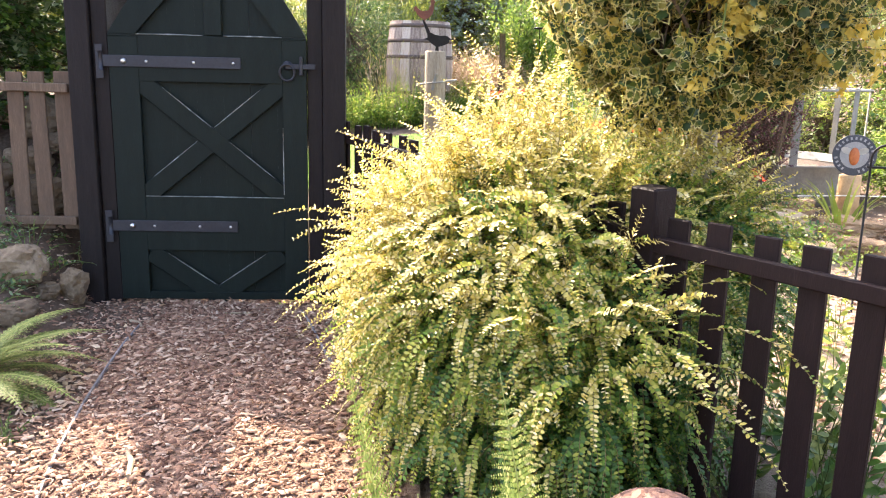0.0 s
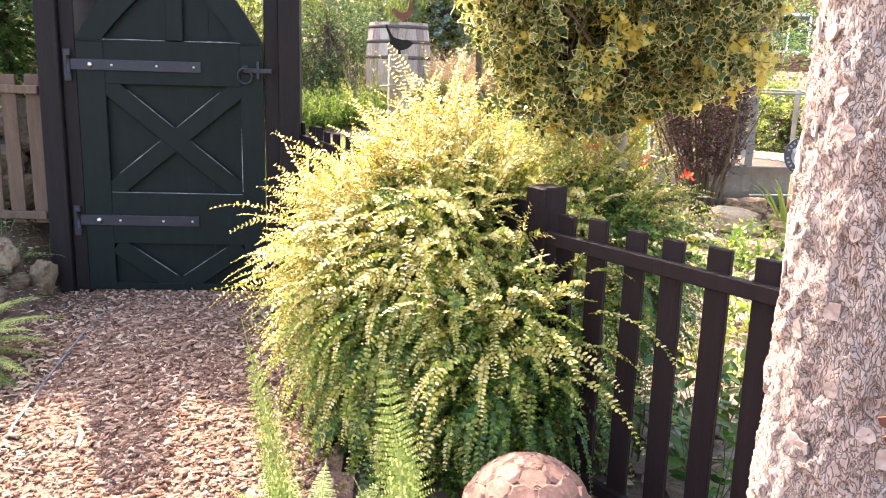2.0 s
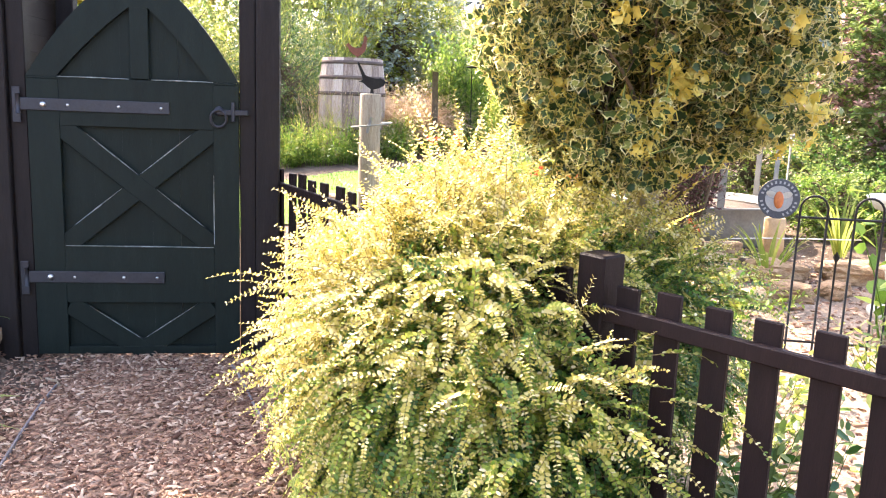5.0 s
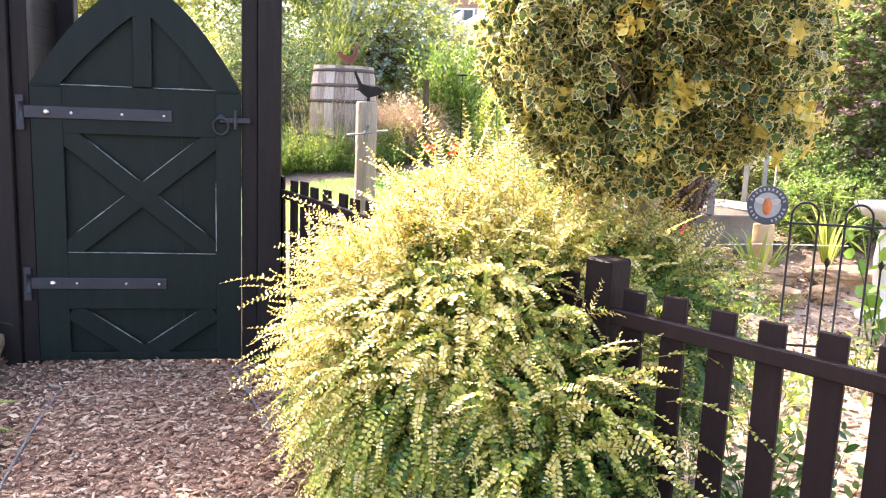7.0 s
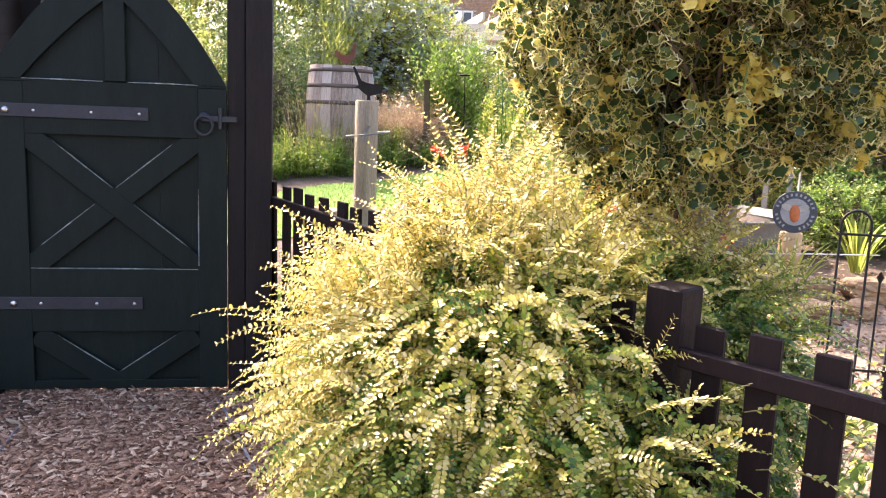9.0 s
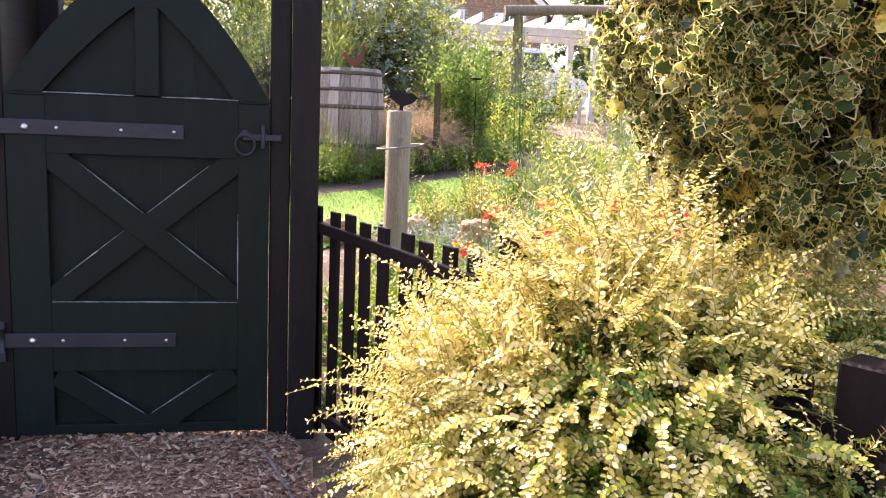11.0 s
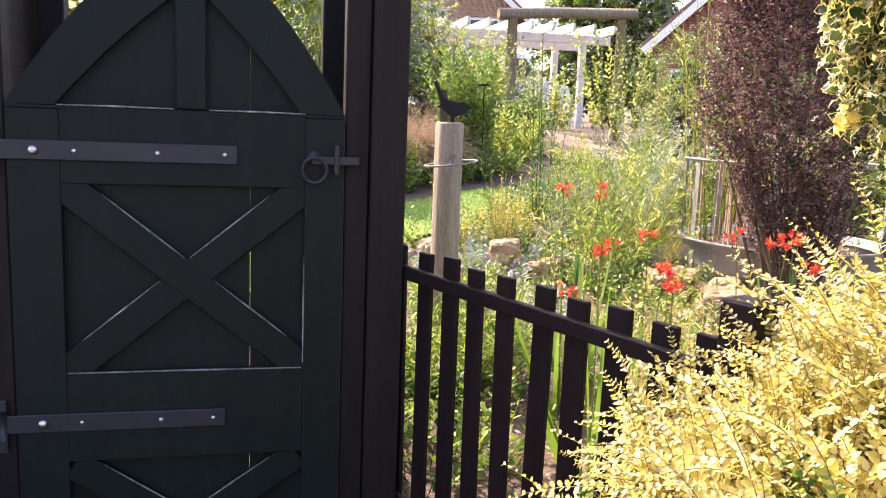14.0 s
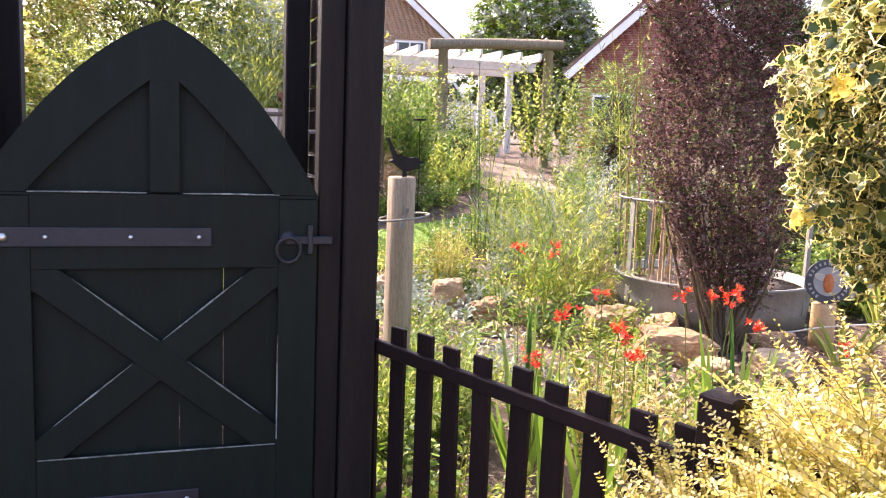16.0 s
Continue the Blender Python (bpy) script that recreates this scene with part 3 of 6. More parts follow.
# worn paint along the upper arrises, with their skylit highlight painted in as pale rods
for a, b in (((0.16, 0.5615), (0.915, 0.5615)), ((0.15, 1.4335), (0.50, 1.4335)), ((0.61, 1.4335), (0.92, 1.4335)), ((0.9195, 0.58), (0.9195, 0.95))):
    bm = bmesh.new()
    rod(bm, [(a[0], D0 + 0.001, a[1]), ((a[0] + b[0]) / 2, D0, (a[1] + b[1]) / 2 + 0.001), (b[0], D0 + 0.001, b[1])], [0.002, 0.0034, 0.002], 6)
    gpart("worn_edge", bm, M["gate_edge"], "worn edge with its lit highlight painted on")
# iron work
for z, x1 in ((1.291, 0.70), (0.394, 0.66)):
    bm = bmesh.new()
    box(bm, (-0.035, D0 - 0.009, z - 0.031), (x1, D0 - 0.002, z + 0.031), 0.003)
    strap = gpart("hinge_strap", bm, M["strap"], "black iron strap hinge")
    bm = bmesh.new()
    rod(bm, [(-0.04, D0 - 0.008, z - 0.05), (-0.04, D0 - 0.008, z + 0.05)], 0.012, 10)
    box(bm, (-0.068, D0 - 0.010, z - 0.095), (-0.028, D0 - 0.004, z + 0.085), 0.003)
    gpart("hinge_pin", bm, M["strap"])
    for bx, r in ((0.08, 0.016), (0.20, 0.008), (0.45, 0.008), (x1 - 0.04, 0.008)):
        bm = bmesh.new()
        lathe(bm, [(r, 0), (r * 0.95, r * 0.35), (r * 0.6, r * 0.7), (r * 0.15, r * 0.8)], (0, 0, 0), 12)
        bm.transform(pose(bx, D0 - 0.008, z, 90, 0, 0))
        part("bolt", bm, M["bolt"], strap, "bright zinc bolt head")
bm = bmesh.new()
lathe(bm, [(0.026, 0), (0.026, 0.006), (0.014, 0.012), (0.008, 0.02)], (0, 0, 0), 16)
bm.transform(pose(0.95, D0 - 0.001, 1.287, 90, 0, 0))
rose = gpart("latch_rose", bm, M["strap"])
bm = bmesh.new()
ring = [(0.95 + 0.040 * math.cos(q * math.tau / 20), -0.045 - 0.006 * math.sin(q * math.tau / 20), 1.250 + 0.043 * math.sin(q * math.tau / 20)) for q in range(21)]
rod(bm, ring, 0.0068, 8, False)
part("ring_handle", bm, M["strap"], rose, "black iron ring handle")
bm = bmesh.new()
box(bm, (0.94, D0 - 0.020, 1.268), (1.10, D0 - 0.010, 1.296), 0.003)
gpart("latch_bar", bm, M["strap"])
bm = bmesh.new()
box(bm, (1.015, D0 - 0.026, 1.235), (1.032, D0 - 0.004, 1.335), 0.003)
gpart("latch_keeper", bm, M["strap"])


def gate_side(sign):
    """Front jamb and post, rear post and the slats between."""
    x0 = GW + 0.003 if sign > 0 else -0.003
    lab = "dark brown stained timber gate post with a slatted side"
    t = thing("gate_post", (x0 + sign * 0.1, 0.05, -0.06), lab, "gate post", "gate posts")

    def piece(name, lo, hi, bev=0.006):
        bm = bmesh.new()
        xs = sorted((x0 + sign * lo[0], x0 + sign * hi[0]))
        box(bm, (xs[0], lo[1], lo[2]), (xs[1], hi[1], hi[2]), bev)
        # slats take the darker picket stain, standing in for shade between the posts
        hold(part(name, bm, M["post"] if name != "slat" else M["picket"]), t)

    base = -0.12
    piece("jamb", (0.0, -0.01, base), (0.085, 0.085, 2.5))
    piece("post", (0.087, -0.045, base), (0.207, 0.075, 2.5))
    piece("rear_post", (-0.025, 0.74, base), (0.075, 0.84, 2.5))
    for q in range(25):
        z = 0.146 + q * 0.0945
        piece("slat", (0.087, 0.078, z), (0.105, 0.84, z + (0.077 if sign > 0 else 0.0935)), 0.0)


gate_side(1)
gate_side(-1)


# ---- picket fences ----
def picket_fence(name, label, line, posts, mats, tops, low, group, first=0.03, rail_side=1, gap=0.142, wide=0.076):
    """Pickets along a bent line in plan; rails on the camera's side; square posts at the bends."""
    P = [Vector((*q, 0)) for q in line]
    base = P[0]
    t = thing(name, (base.x, base.y, gz(base.x, base.y)), label, "fence")
    stops = [0, 1] if len(tops) == 2 else [0, 0.306, 0.553, 1]
    total = sum((b - a).length for a, b in zip(P, P[1:]))
    run = 0
    for a, b in zip(P, P[1:]):
        L = (b - a).length
        d = (b - a) / L
        nrm = Vector((d.y, -d.x, 0)) * rail_side
        ang = math.degrees(math.atan2(d.y, d.x))
        s = first
        while s < L - 0.03:
            q = a + d * s
            u = (run + s) / total
            top = float(np.interp(u, stops, tops)) + random.uniform(-0.008, 0.008)
            z0 = low if low is not None else gz(q.x, q.y) + 0.02
            bm = bmesh.new()
            w = wide * random.uniform(0.94, 1.05)
            box(bm, (-w / 2, -0.009, z0), (w / 2, 0.009, top), 0.003)
            bm.transform(pose(q.x, q.y, 0, random.uniform(-0.6, 0.6), random.uniform(-0.7, 0.7), ang))
            hold(part("picket", bm, mats), t)
            s += gap * random.uniform(0.96, 1.04)
        for off in (-0.085, None):
            z1 = [float(np.interp((run + e) / total, stops, tops)) for e in (0, L)]
            lows = [(low + 0.05) if low is not None else gz(e.x, e.y) + 0.12 for e in (a, b)]
            zz = [z + off for z in z1] if off else lows
            bm = bmesh.new()
            A, B = a + nrm * 0.0225, b + nrm * 0.0225
            bar(bm, (A.x, A.y, zz[0]), (B.x, B.y, zz[1]), 0.048, 0.026, 0.004, up=nrm)
            hold(part("rail", bm, mats), t)
        first = 0.10
        run += L
    for q, top, w in posts:
        bm = bmesh.new()
        box(bm, (-w / 2, -w / 2, gz(*q) - 0.05), (w / 2, w / 2, top), 0.006)
        i = min(range(len(P)), key=lambda n: (P[n] - Vector((*q, 0))).length)
        dd = P[min(i + 1, len(P) - 1)] - P[max(i - 1, 0)]
        bm.transform(pose(*q, 0, 0, 0, math.degrees(math.atan2(dd.y, dd.x))))
        hold(part("post", bm, mats), t)
    return t


picket_fence("picket_fence", "low black-brown stained picket fence beside the gate", [(1.275, 0.03), (1.845, -1.22), (2.33, -2.21), (3.5, -3.85)], [((1.845, -1.22), 1.066, 0.095), ((2.335, -2.20), 0.965, 0.10), ((3.5, -3.85), 0.93, 0.10)], M["picket"], (0.985, 0.962, 0.885, 0.868), None, "fences", first=-0.008)
picket_fence("picket_fence", "faded brown picket fence on a stony bank", [(-0.235, 0.03), (-2.6, 0.10)], [((-2.65, 0.10), 1.28, 0.09)], M["old_picket"], (1.225, 1.24), 0.36, "fences", rail_side=-1, gap=0.137, wide=0.085)


# ---- golden shrub in front of the fence ----
def shrub_points(k, centre, rad, zlow=-0.55):
    v = unit(rng.normal(0, 1, (k * 3, 3)))
    v = v[v[:, 2] > zlow][:k]
    return v, np.array(centre) + v * np.array(rad)


shrub = thing("golden_shrub", (1.95, -1.72, gz(1.95, -1.72)), "dense golden-leaved shrub with drooping sprays beside the fence", "shrub")


def ladder_leaves(lines, pairs, length, width, slot, nrm, start=0.08, lean=0.5):
    """Opposite leaves in one plane along each line, like rungs; nrm: the way each spray faces."""
    k, n = len(lines), pairs * 2
    t = np.tile(np.repeat(np.linspace(start, 0.985, pairs), 2), (k, 1)) + rng.uniform(-0.15, 0.15, (k, n)) / pairs
    p, d = along_lines(lines, t)
    up = unit(nrm[:, None] + rng.normal(0, 0.16, p.shape))
    side = unit(np.cross(d, up)) * np.where(np.arange(n) % 2, 1, -1)[None, :, None]
    way = unit(side + d * lean + up * rng.normal(0.1, 0.2, (k, n))[..., None])
    size = rng.uniform(0.8, 1.15, (k, n)) * np.interp(np.linspace(0, 1, n), [0, 0.5, 1], [0.95, 1.08, 0.5])
    return place(OVAL, p.reshape(-1, 3), way.reshape(-1, 3), up.reshape(-1, 3), (size * length).ravel(), (size * width).ravel(), slot.ravel())


# sunward direction that the shrub's leaf colours follow
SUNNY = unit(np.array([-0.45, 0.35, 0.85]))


def mound(centre, rad, count, length, holder, zlow=-0.9):
    c = np.array(centre)
    v, s = shrub_points(count, centre, rad, zlow)
    count = len(v)
    ph = rng.uniform(0, 6, 2)
    lump = 1 + 0.08 * np.sin(5 * v[:, 0] + 3 * v[:, 2] + ph[0]) + 0.07 * np.sin(7 * v[:, 1] - 4 * v[:, 2] + ph[1])
    depth = rng.uniform(0.55, 0.96, count)
    start = c + (s - c) * (lump * depth)[:, None]
    side = rng.normal(0, 0.62, v.shape)
    way = v * [1, 1, 0.6] + side * [1, 1, 0.7] + [0, 0, 0.30]
    ln = length * np.where(rng.random(count) < 0.35, rng.uniform(1.15, 1.6, count), rng.uniform(0.65, 1.15, count))
    droop = np.clip(2.4 - 1.9 * v[:, 2], 0.45, 3.6) * rng.uniform(0.6, 1.25, count) * np.interp(v[:, 1], [-0.6, 0.2], [1.1, 0.45])
    lines = arcs(start, way, ln, droop, 9, 0.02)
    lines[..., 2] = np.maximum(lines[..., 2], ground_z(lines[..., 0], lines[..., 1]) + 0.02)
    nrm = unit(v * [1, 1, 0.7] + [0, 0, 0.55] + rng.normal(0, 0.28, v.shape))
    pairs = 18
    # sun-grown gold and the lit side both put into leaf colour, greener below
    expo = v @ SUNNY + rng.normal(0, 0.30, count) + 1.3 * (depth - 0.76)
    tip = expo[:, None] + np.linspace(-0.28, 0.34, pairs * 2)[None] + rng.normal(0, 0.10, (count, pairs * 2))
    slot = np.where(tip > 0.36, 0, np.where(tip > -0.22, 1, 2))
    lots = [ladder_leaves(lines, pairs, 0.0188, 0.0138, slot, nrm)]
    m = int(count * 0.7)
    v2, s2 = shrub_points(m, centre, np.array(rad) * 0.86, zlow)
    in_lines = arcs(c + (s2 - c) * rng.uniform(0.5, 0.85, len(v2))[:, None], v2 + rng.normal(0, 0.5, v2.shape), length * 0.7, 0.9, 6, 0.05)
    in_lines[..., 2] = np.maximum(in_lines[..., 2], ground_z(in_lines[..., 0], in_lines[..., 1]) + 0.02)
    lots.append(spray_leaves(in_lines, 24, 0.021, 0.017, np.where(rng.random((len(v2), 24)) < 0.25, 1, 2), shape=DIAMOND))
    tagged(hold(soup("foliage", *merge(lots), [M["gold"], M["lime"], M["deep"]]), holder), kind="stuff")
    tagged(hold(soup("sprig_growth", *tubes(lines[:, ::2], 0.0016, 0.0008, 3), [M["sprig"]]), holder), kind="stuff")
    root = np.tile(np.array([centre[0], centre[1], gz(centre[0], centre[1]) - 0.02]), (26, 1)) + rng.normal(0, 0.05, (26, 3)) * [1, 1, 0]
    tagged(hold(soup("woody_growth", *tubes(arcs(root, unit(rng.normal(0, 1, (26, 3)) * [1, 1, 0.3] + [0, 0, 2.5]), rad[0], 0.2, 7, 0.05), 0.014, 0.004, 6), [M["twig"]], smooth=True), holder), kind="stuff")


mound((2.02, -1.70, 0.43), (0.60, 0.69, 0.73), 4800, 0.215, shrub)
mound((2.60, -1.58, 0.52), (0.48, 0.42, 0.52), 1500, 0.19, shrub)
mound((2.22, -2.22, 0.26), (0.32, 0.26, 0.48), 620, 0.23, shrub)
# tall young shoots standing out of the top, and long sprays reaching out at the sides
k = 170
r = rng.normal(0, 1, (k, 2)) * [0.25, 0.22]
r = r * np.minimum(1, 0.40 / np.hypot(r[:, :1], r[:, 1:]))
st = np.stack([1.90 + r[:, 0], -1.55 + r[:, 1], 0.92 - 0.5 * np.hypot(r[:, 0], r[:, 1])], -1)
lines = arcs(st, np.stack([r[:, 0], r[:, 1], np.full(k, 1.2)], -1), rng.uniform(0.12, 0.28, k), 0.6, 8, 0.04)
lots = [ladder_leaves(lines, 22, 0.018, 0.0125, np.zeros((k, 44), int), unit(rng.normal(0, 1, (k, 3)) + [0, -0.6, 0.3]))]
reach = np.array([(1.62, -1.9, 0.62, 190), (1.60, -1.75, 0.45, 175), (1.62, -2.0, 0.30, 200), (1.66, -1.6, 0.75, 170), (2.42, -2.42, 0.72, -35), (2.44, -2.46, 0.60, -50), (2.40, -2.44, 0.48, -30), (2.36, -2.5, 0.40, -60), (2.46, -2.36, 0.80, -20), (2.3, -2.52, 0.55, -75), (2.42, -2.4, 0.38, -40)])
ang = np.radians(reach[:, 3])
lines2 = arcs(reach[:, :3], np.stack([np.cos(ang), np.sin(ang), np.full(len(ang), 0.35)], -1), rng.uniform(0.26, 0.42, len(ang)), 1.7, 9, 0.02)
lots.append(ladder_leaves(lines2, 24, 0.0195, 0.014, np.where(rng.random((len(ang), 48)) < 0.6, 0, 1), unit(np.stack([np.cos(ang) * 0.4, np.sin(ang) * 0.4, np.ones(len(ang))], -1))))
tagged(hold(soup("young_growth", *merge(lots), [M["gold"], M["lime"]]), shrub), kind="stuff")
tagged(hold(soup("sprig_growth", *merge([tubes(lines, 0.0016, 0.0008, 3), tubes(lines2, 0.0018, 0.0008, 3)]), [M["sprig"]]), shrub), kind="stuff")


# ---- variegated holly ----
def holly_leaf():
    """A spiny leaf with waved edges: rim and core faces."""
    right = [(0.03, 0.0), (0.31, 0.14), (0.25, 0.27), (0.43, 0.41), (0.29, 0.55), (0.35, 0.71), (0.0, 1.0)]
    wave = [0.0, 0.10, -0.05, 0.12, -0.05, 0.08, -0.05]
    out = np.array(right + [(-x, y) for x, y in right[-2:0:-1]])
    wv = np.array(wave + wave[-2:0:-1])
    inn = np.stack([out[:, 0] * 0.79, 0.48 + (out[:, 1] - 0.48) * 0.87], -1)
    n = len(out)
    bend = lambda p: -0.55 * (p[:, 1] - 0.4) ** 2 + np.abs(p[:, 0]) * 0.32
    V = np.concatenate([np.c_[out, wv + bend(out)], np.c_[inn, bend(inn)]])
    rim = [[q, (q + 1) % n, n + (q + 1) % n, n + q] for q in range(n)]
    core = [[n + q, n + q + 1, n + (n - q - 1) % n, n + (n - q) % n] for q in range(0, n // 2)]
    return V, np.array(rim), np.array(core)


hv, hrim, hcore = holly_leaf()
holly = thing("holly_tree", (2.80, -1.42, gz(2.8, -1.42)), "small variegated holly tree, dark green leaves with cream-yellow margins", "tree")
HC, HR = np.array([2.71, -1.46, 1.87]), np.array([0.67, 0.66, 0.76])
bm = bmesh.new()
rod(bm, [(2.80, -1.42, -0.08), (2.81, -1.43, 0.4), (2.78, -1.42, 0.8), (2.76, -1.45, 1.2), (2.73, -1.45, 1.7), (2.72, -1.46, 2.2)], [0.052, 0.045, 0.042, 0.036, 0.025, 0.012], 12)
hold(part("trunk", bm, M["palebark"]), holly)
v, s = shrub_points(150, HC, HR * 0.86, -0.95)
b0 = np.stack([np.full(150, 2.74), np.full(150, -1.45), rng.uniform(1.15, 2.2, 150)], -1)
tt = np.linspace(0, 1, 7)[None, :, None]
limbs = b0[:, None] * (1 - tt) + s[:, None] * tt + 0.05 * np.sin(tt * 3.1) * rng.normal(0, 1, (150, 1, 3))
hold(soup("limb", *tubes(limbs, 0.012, 0.003, 5), [M["twig"]], smooth=True), holly)
k = 2900
v, s = shrub_points(k, HC, HR, -0.98)
k = len(v)
lump = 1 + 0.10 * np.sin(6 * v[:, 0] + 4 * v[:, 2]) + 0.08 * np.sin(7 * v[:, 1] - 5 * v[:, 2] + 2)
tips = HC + (s - HC) * (lump * np.where(rng.random(k) < 0.62, rng.uniform(0.86, 1.05, k), rng.uniform(0.45, 0.86, k)))[:, None]
ok = tips[:, 0] > 2.06 + 0.6 * np.maximum(0, 1.6 - tips[:, 2]) + rng.normal(0, 0.03, k)
tips, v = tips[ok], v[ok]
k = len(tips)
axis = unit(v + rng.normal(0, 0.5, (k, 3)) + [0, 0, 0.15])
ref = unit(np.cross(axis, [0.3, 0.2, 0.9]))
ref2 = np.cross(axis, ref)
n = 8
turn = np.arange(n) * 2.4 + rng.uniform(0, 6.28, (k, 1))
back = np.linspace(0.0, 0.07, n)[None] * rng.uniform(0.8, 1.3, (k, 1))
ring = np.cos(turn)[..., None] * ref[:, None] + np.sin(turn)[..., None] * ref2[:, None]
pos = (tips[:, None] - axis[:, None] * back[..., None]).reshape(-1, 3)
way = unit(ring + axis[:, None] * np.linspace(1.3, 0.15, n)[None, :, None] + rng.normal(0, 0.2, (k, n, 3))).reshape(-1, 3)
up = unit(axis[:, None] * 1.0 - ring * 0.3 + [0, 0, 0.25] + rng.normal(0, 0.28, (k, n, 3))).reshape(-1, 3)
ln = (rng.uniform(0.042, 0.072, (k, n)) * np.linspace(0.75, 1.1, n)).ravel()
clump = 0.7 * np.sin(13 * tips[:, 0] + 2) * np.sin(12 * tips[:, 1]) * np.sin(11 * tips[:, 2] + 1) + 0.3 * (tips[:, 0] - 2.7) + rng.normal(0, 0.30, k)
yel = np.repeat((clump > 0.44) & (np.linalg.norm((tips - HC) / HR, axis=1) > 0.85), n)
lots = []
for sel, rim_s, core_s in ((~yel, 1, 0), (yel, 2, 2)):
    a = place((hv, hrim), pos[sel], way[sel], up[sel], ln[sel], ln[sel] * 0.95, rim_s)
    b = place((hv, hcore), pos[sel], way[sel], up[sel], ln[sel], ln[sel] * 0.95, core_s)
    lots.append((a[0], np.concatenate([a[1], b[1]]), np.concatenate([a[2], b[2]])))
hold(soup("crown", *merge(lots), [M["holly_in"], M["holly_rim"], M["holly_yel"]]), holly)
sprigs = np.stack([tips - axis * 0.16, tips - axis * 0.07, tips], 1)
tagged(hold(soup("sprig_growth", *tubes(sprigs, 0.0035, 0.002, 4), [M["mid"]]), holly), kind="stuff")


# ---- big conifer trunk ----
def trunk_mesh():
    rows, cols, H = 460, 260, 4.6
    z = np.r_[np.linspace(-0.2, 2.1, rows - 60), np.linspace(2.14, H, 60)]
    a = np.arange(cols) * math.tau / cols
    V = np.zeros((rows, cols, 3), np.float32)
    for i in range(rows):
        base = 0.172 + 0.07 * math.exp(-(z[i] + 0.15) * 2.2) - 0.012 * z[i] * 0.6
        for j in range(cols):
            q = Vector((math.cos(a[j]) * 7.5, math.sin(a[j]) * 7.5, z[i] * 26))
            q += 0.75 * noise.noise_vector(q * 0.8) + 0.3 * noise.noise_vector(q * 2.6)
            d, near = noise.voronoi(q)
            crack = min(1.0, (d[1] - d[0]) * 9)
            step = noise.noise(near[0] * 5.3)
            cell = noise.noise(q * 0.9) * 0.5
            r = base + 0.0042 * crack + 0.010 * step + 0.005 * cell + 0.003 * noise.noise(q * 2.3) + 0.002 * noise.noise(q * 6)
            V[i, j] = (r * math.cos(a[j]), r * math.sin(a[j]), z[i])
    i = np.arange(rows * cols).reshape(rows, cols)
    j = np.roll(i, -1, 1)
    F = np.stack([i[:-1], j[:-1], j[1:], i[1:]], -1).reshape(-1, 4)
    return V.reshape(-1, 3), F


TV, TF = trunk_mesh()
tree = thing("pine_tree", (2.535, -3.90, gz(2.53, -3.9)), "thick conifer trunk with flaking grey-pink plated bark", "tree")
soup_ob = soup("bark", TV + np.array([2.535, -3.90, 0]), TF, np.zeros(len(TF)), [M["bark"]], smooth=False)
hold(soup_ob, tree)
FLAKES = []
for q in range(8):
    bm = bmesh.new()
    n = random.randint(6, 8)
    pts = [(random.uniform(0.7, 1.15) * 0.0105 * math.cos(e * math.tau / n), random.uniform(0.7, 1.15) * 0.014 * math.sin(e * math.tau / n)) for e in range(n)]
    f = bm.faces.new([bm.verts.new((x, z, 0)) for x, z in pts])
    r_ = bmesh.ops.extrude_face_region(bm, geom=[f])
    bmesh.ops.translate(bm, vec=(0, 0, 0.003), verts=[v for v in r_["geom"] if isinstance(v, bmesh.types.BMVert)])
    bmesh.ops.recalc_face_normals(bm, faces=bm.faces)
    me = bpy.data.meshes.new("bark_flake")
    bm.to_mesh(me)
    bm.free()
    me.materials.append(M["flake"])
    FLAKES.append(me)
for q in range(180):
    an, z = radians(random.uniform(140, 300)), random.uniform(0.25, 1.9)
    rr = 0.172 + 0.07 * math.exp(-(z + 0.15) * 2.2) - 0.0072 * z + 0.0045
    ob = link_mesh("bark_flake", FLAKES[q % 8])
    nrm = Vector((math.cos(an), math.sin(an), 0))
    mm = Matrix((Vector((-nrm.y, nrm.x, 0)), Vector((0, 0, 1)), nrm)).transposed().to_4x4()
    mm.translation = Vector((2.535, -3.90, z)) + nrm * (rr - 0.001)
    ob.matrix_basis = mm @ pose(0, 0, 0, random.uniform(-3, 7), random.uniform(-4, 4), random.uniform(-50, 50)) @ Matrix.Diagonal((random.uniform(0.6, 1.5), random.uniform(0.6, 1.3), 1, 1))
    hold(ob, tree)


# rusty oak-leaf ornament on the trunk
def oak_outline(s):
    half = [(0.02, 0), (0.03, 0.12), (0.16, 0.2), (0.18, 0.28), (0.07, 0.33), (0.24, 0.42), (0.27, 0.52), (0.1, 0.55), (0.25, 0.66), (0.26, 0.77), (0.1, 0.76), (0.14, 0.92), (0.0, 1.0)]
    return [(x * s, z * s) for x, z in half] + [(-x * s, z * s) for x, z in half[-2::-1]]


wreath = thing("leaf_ornament", (2.45, -4.11, 0.62), "rusty steel oak-leaf ornament fixed to the trunk", "ornament")
for dx, dz, tilt, s in ((0.0, 0.06, -22, 0.095), (0.03, 0.1, 24, 0.085), (-0.005, -0.03, -64, 0.08), (0.03, -0.06, 60, 0.085), (0.0, -0.11, -100, 0.08), (0.03, -0.14, 120, 0.075)):
    bm = bmesh.new()
    plate(bm, oak_outline(s), pose(2.426 + dx * 0.8, -4.108 - dx * 0.42, 0.86 + dz, 0, 0, -28) @ pose(0, 0, 0, 0, tilt, 0), -0.003)
    hold(part("leaf", bm, M["rust_dark"]), wreath)
bm = bmesh.new()
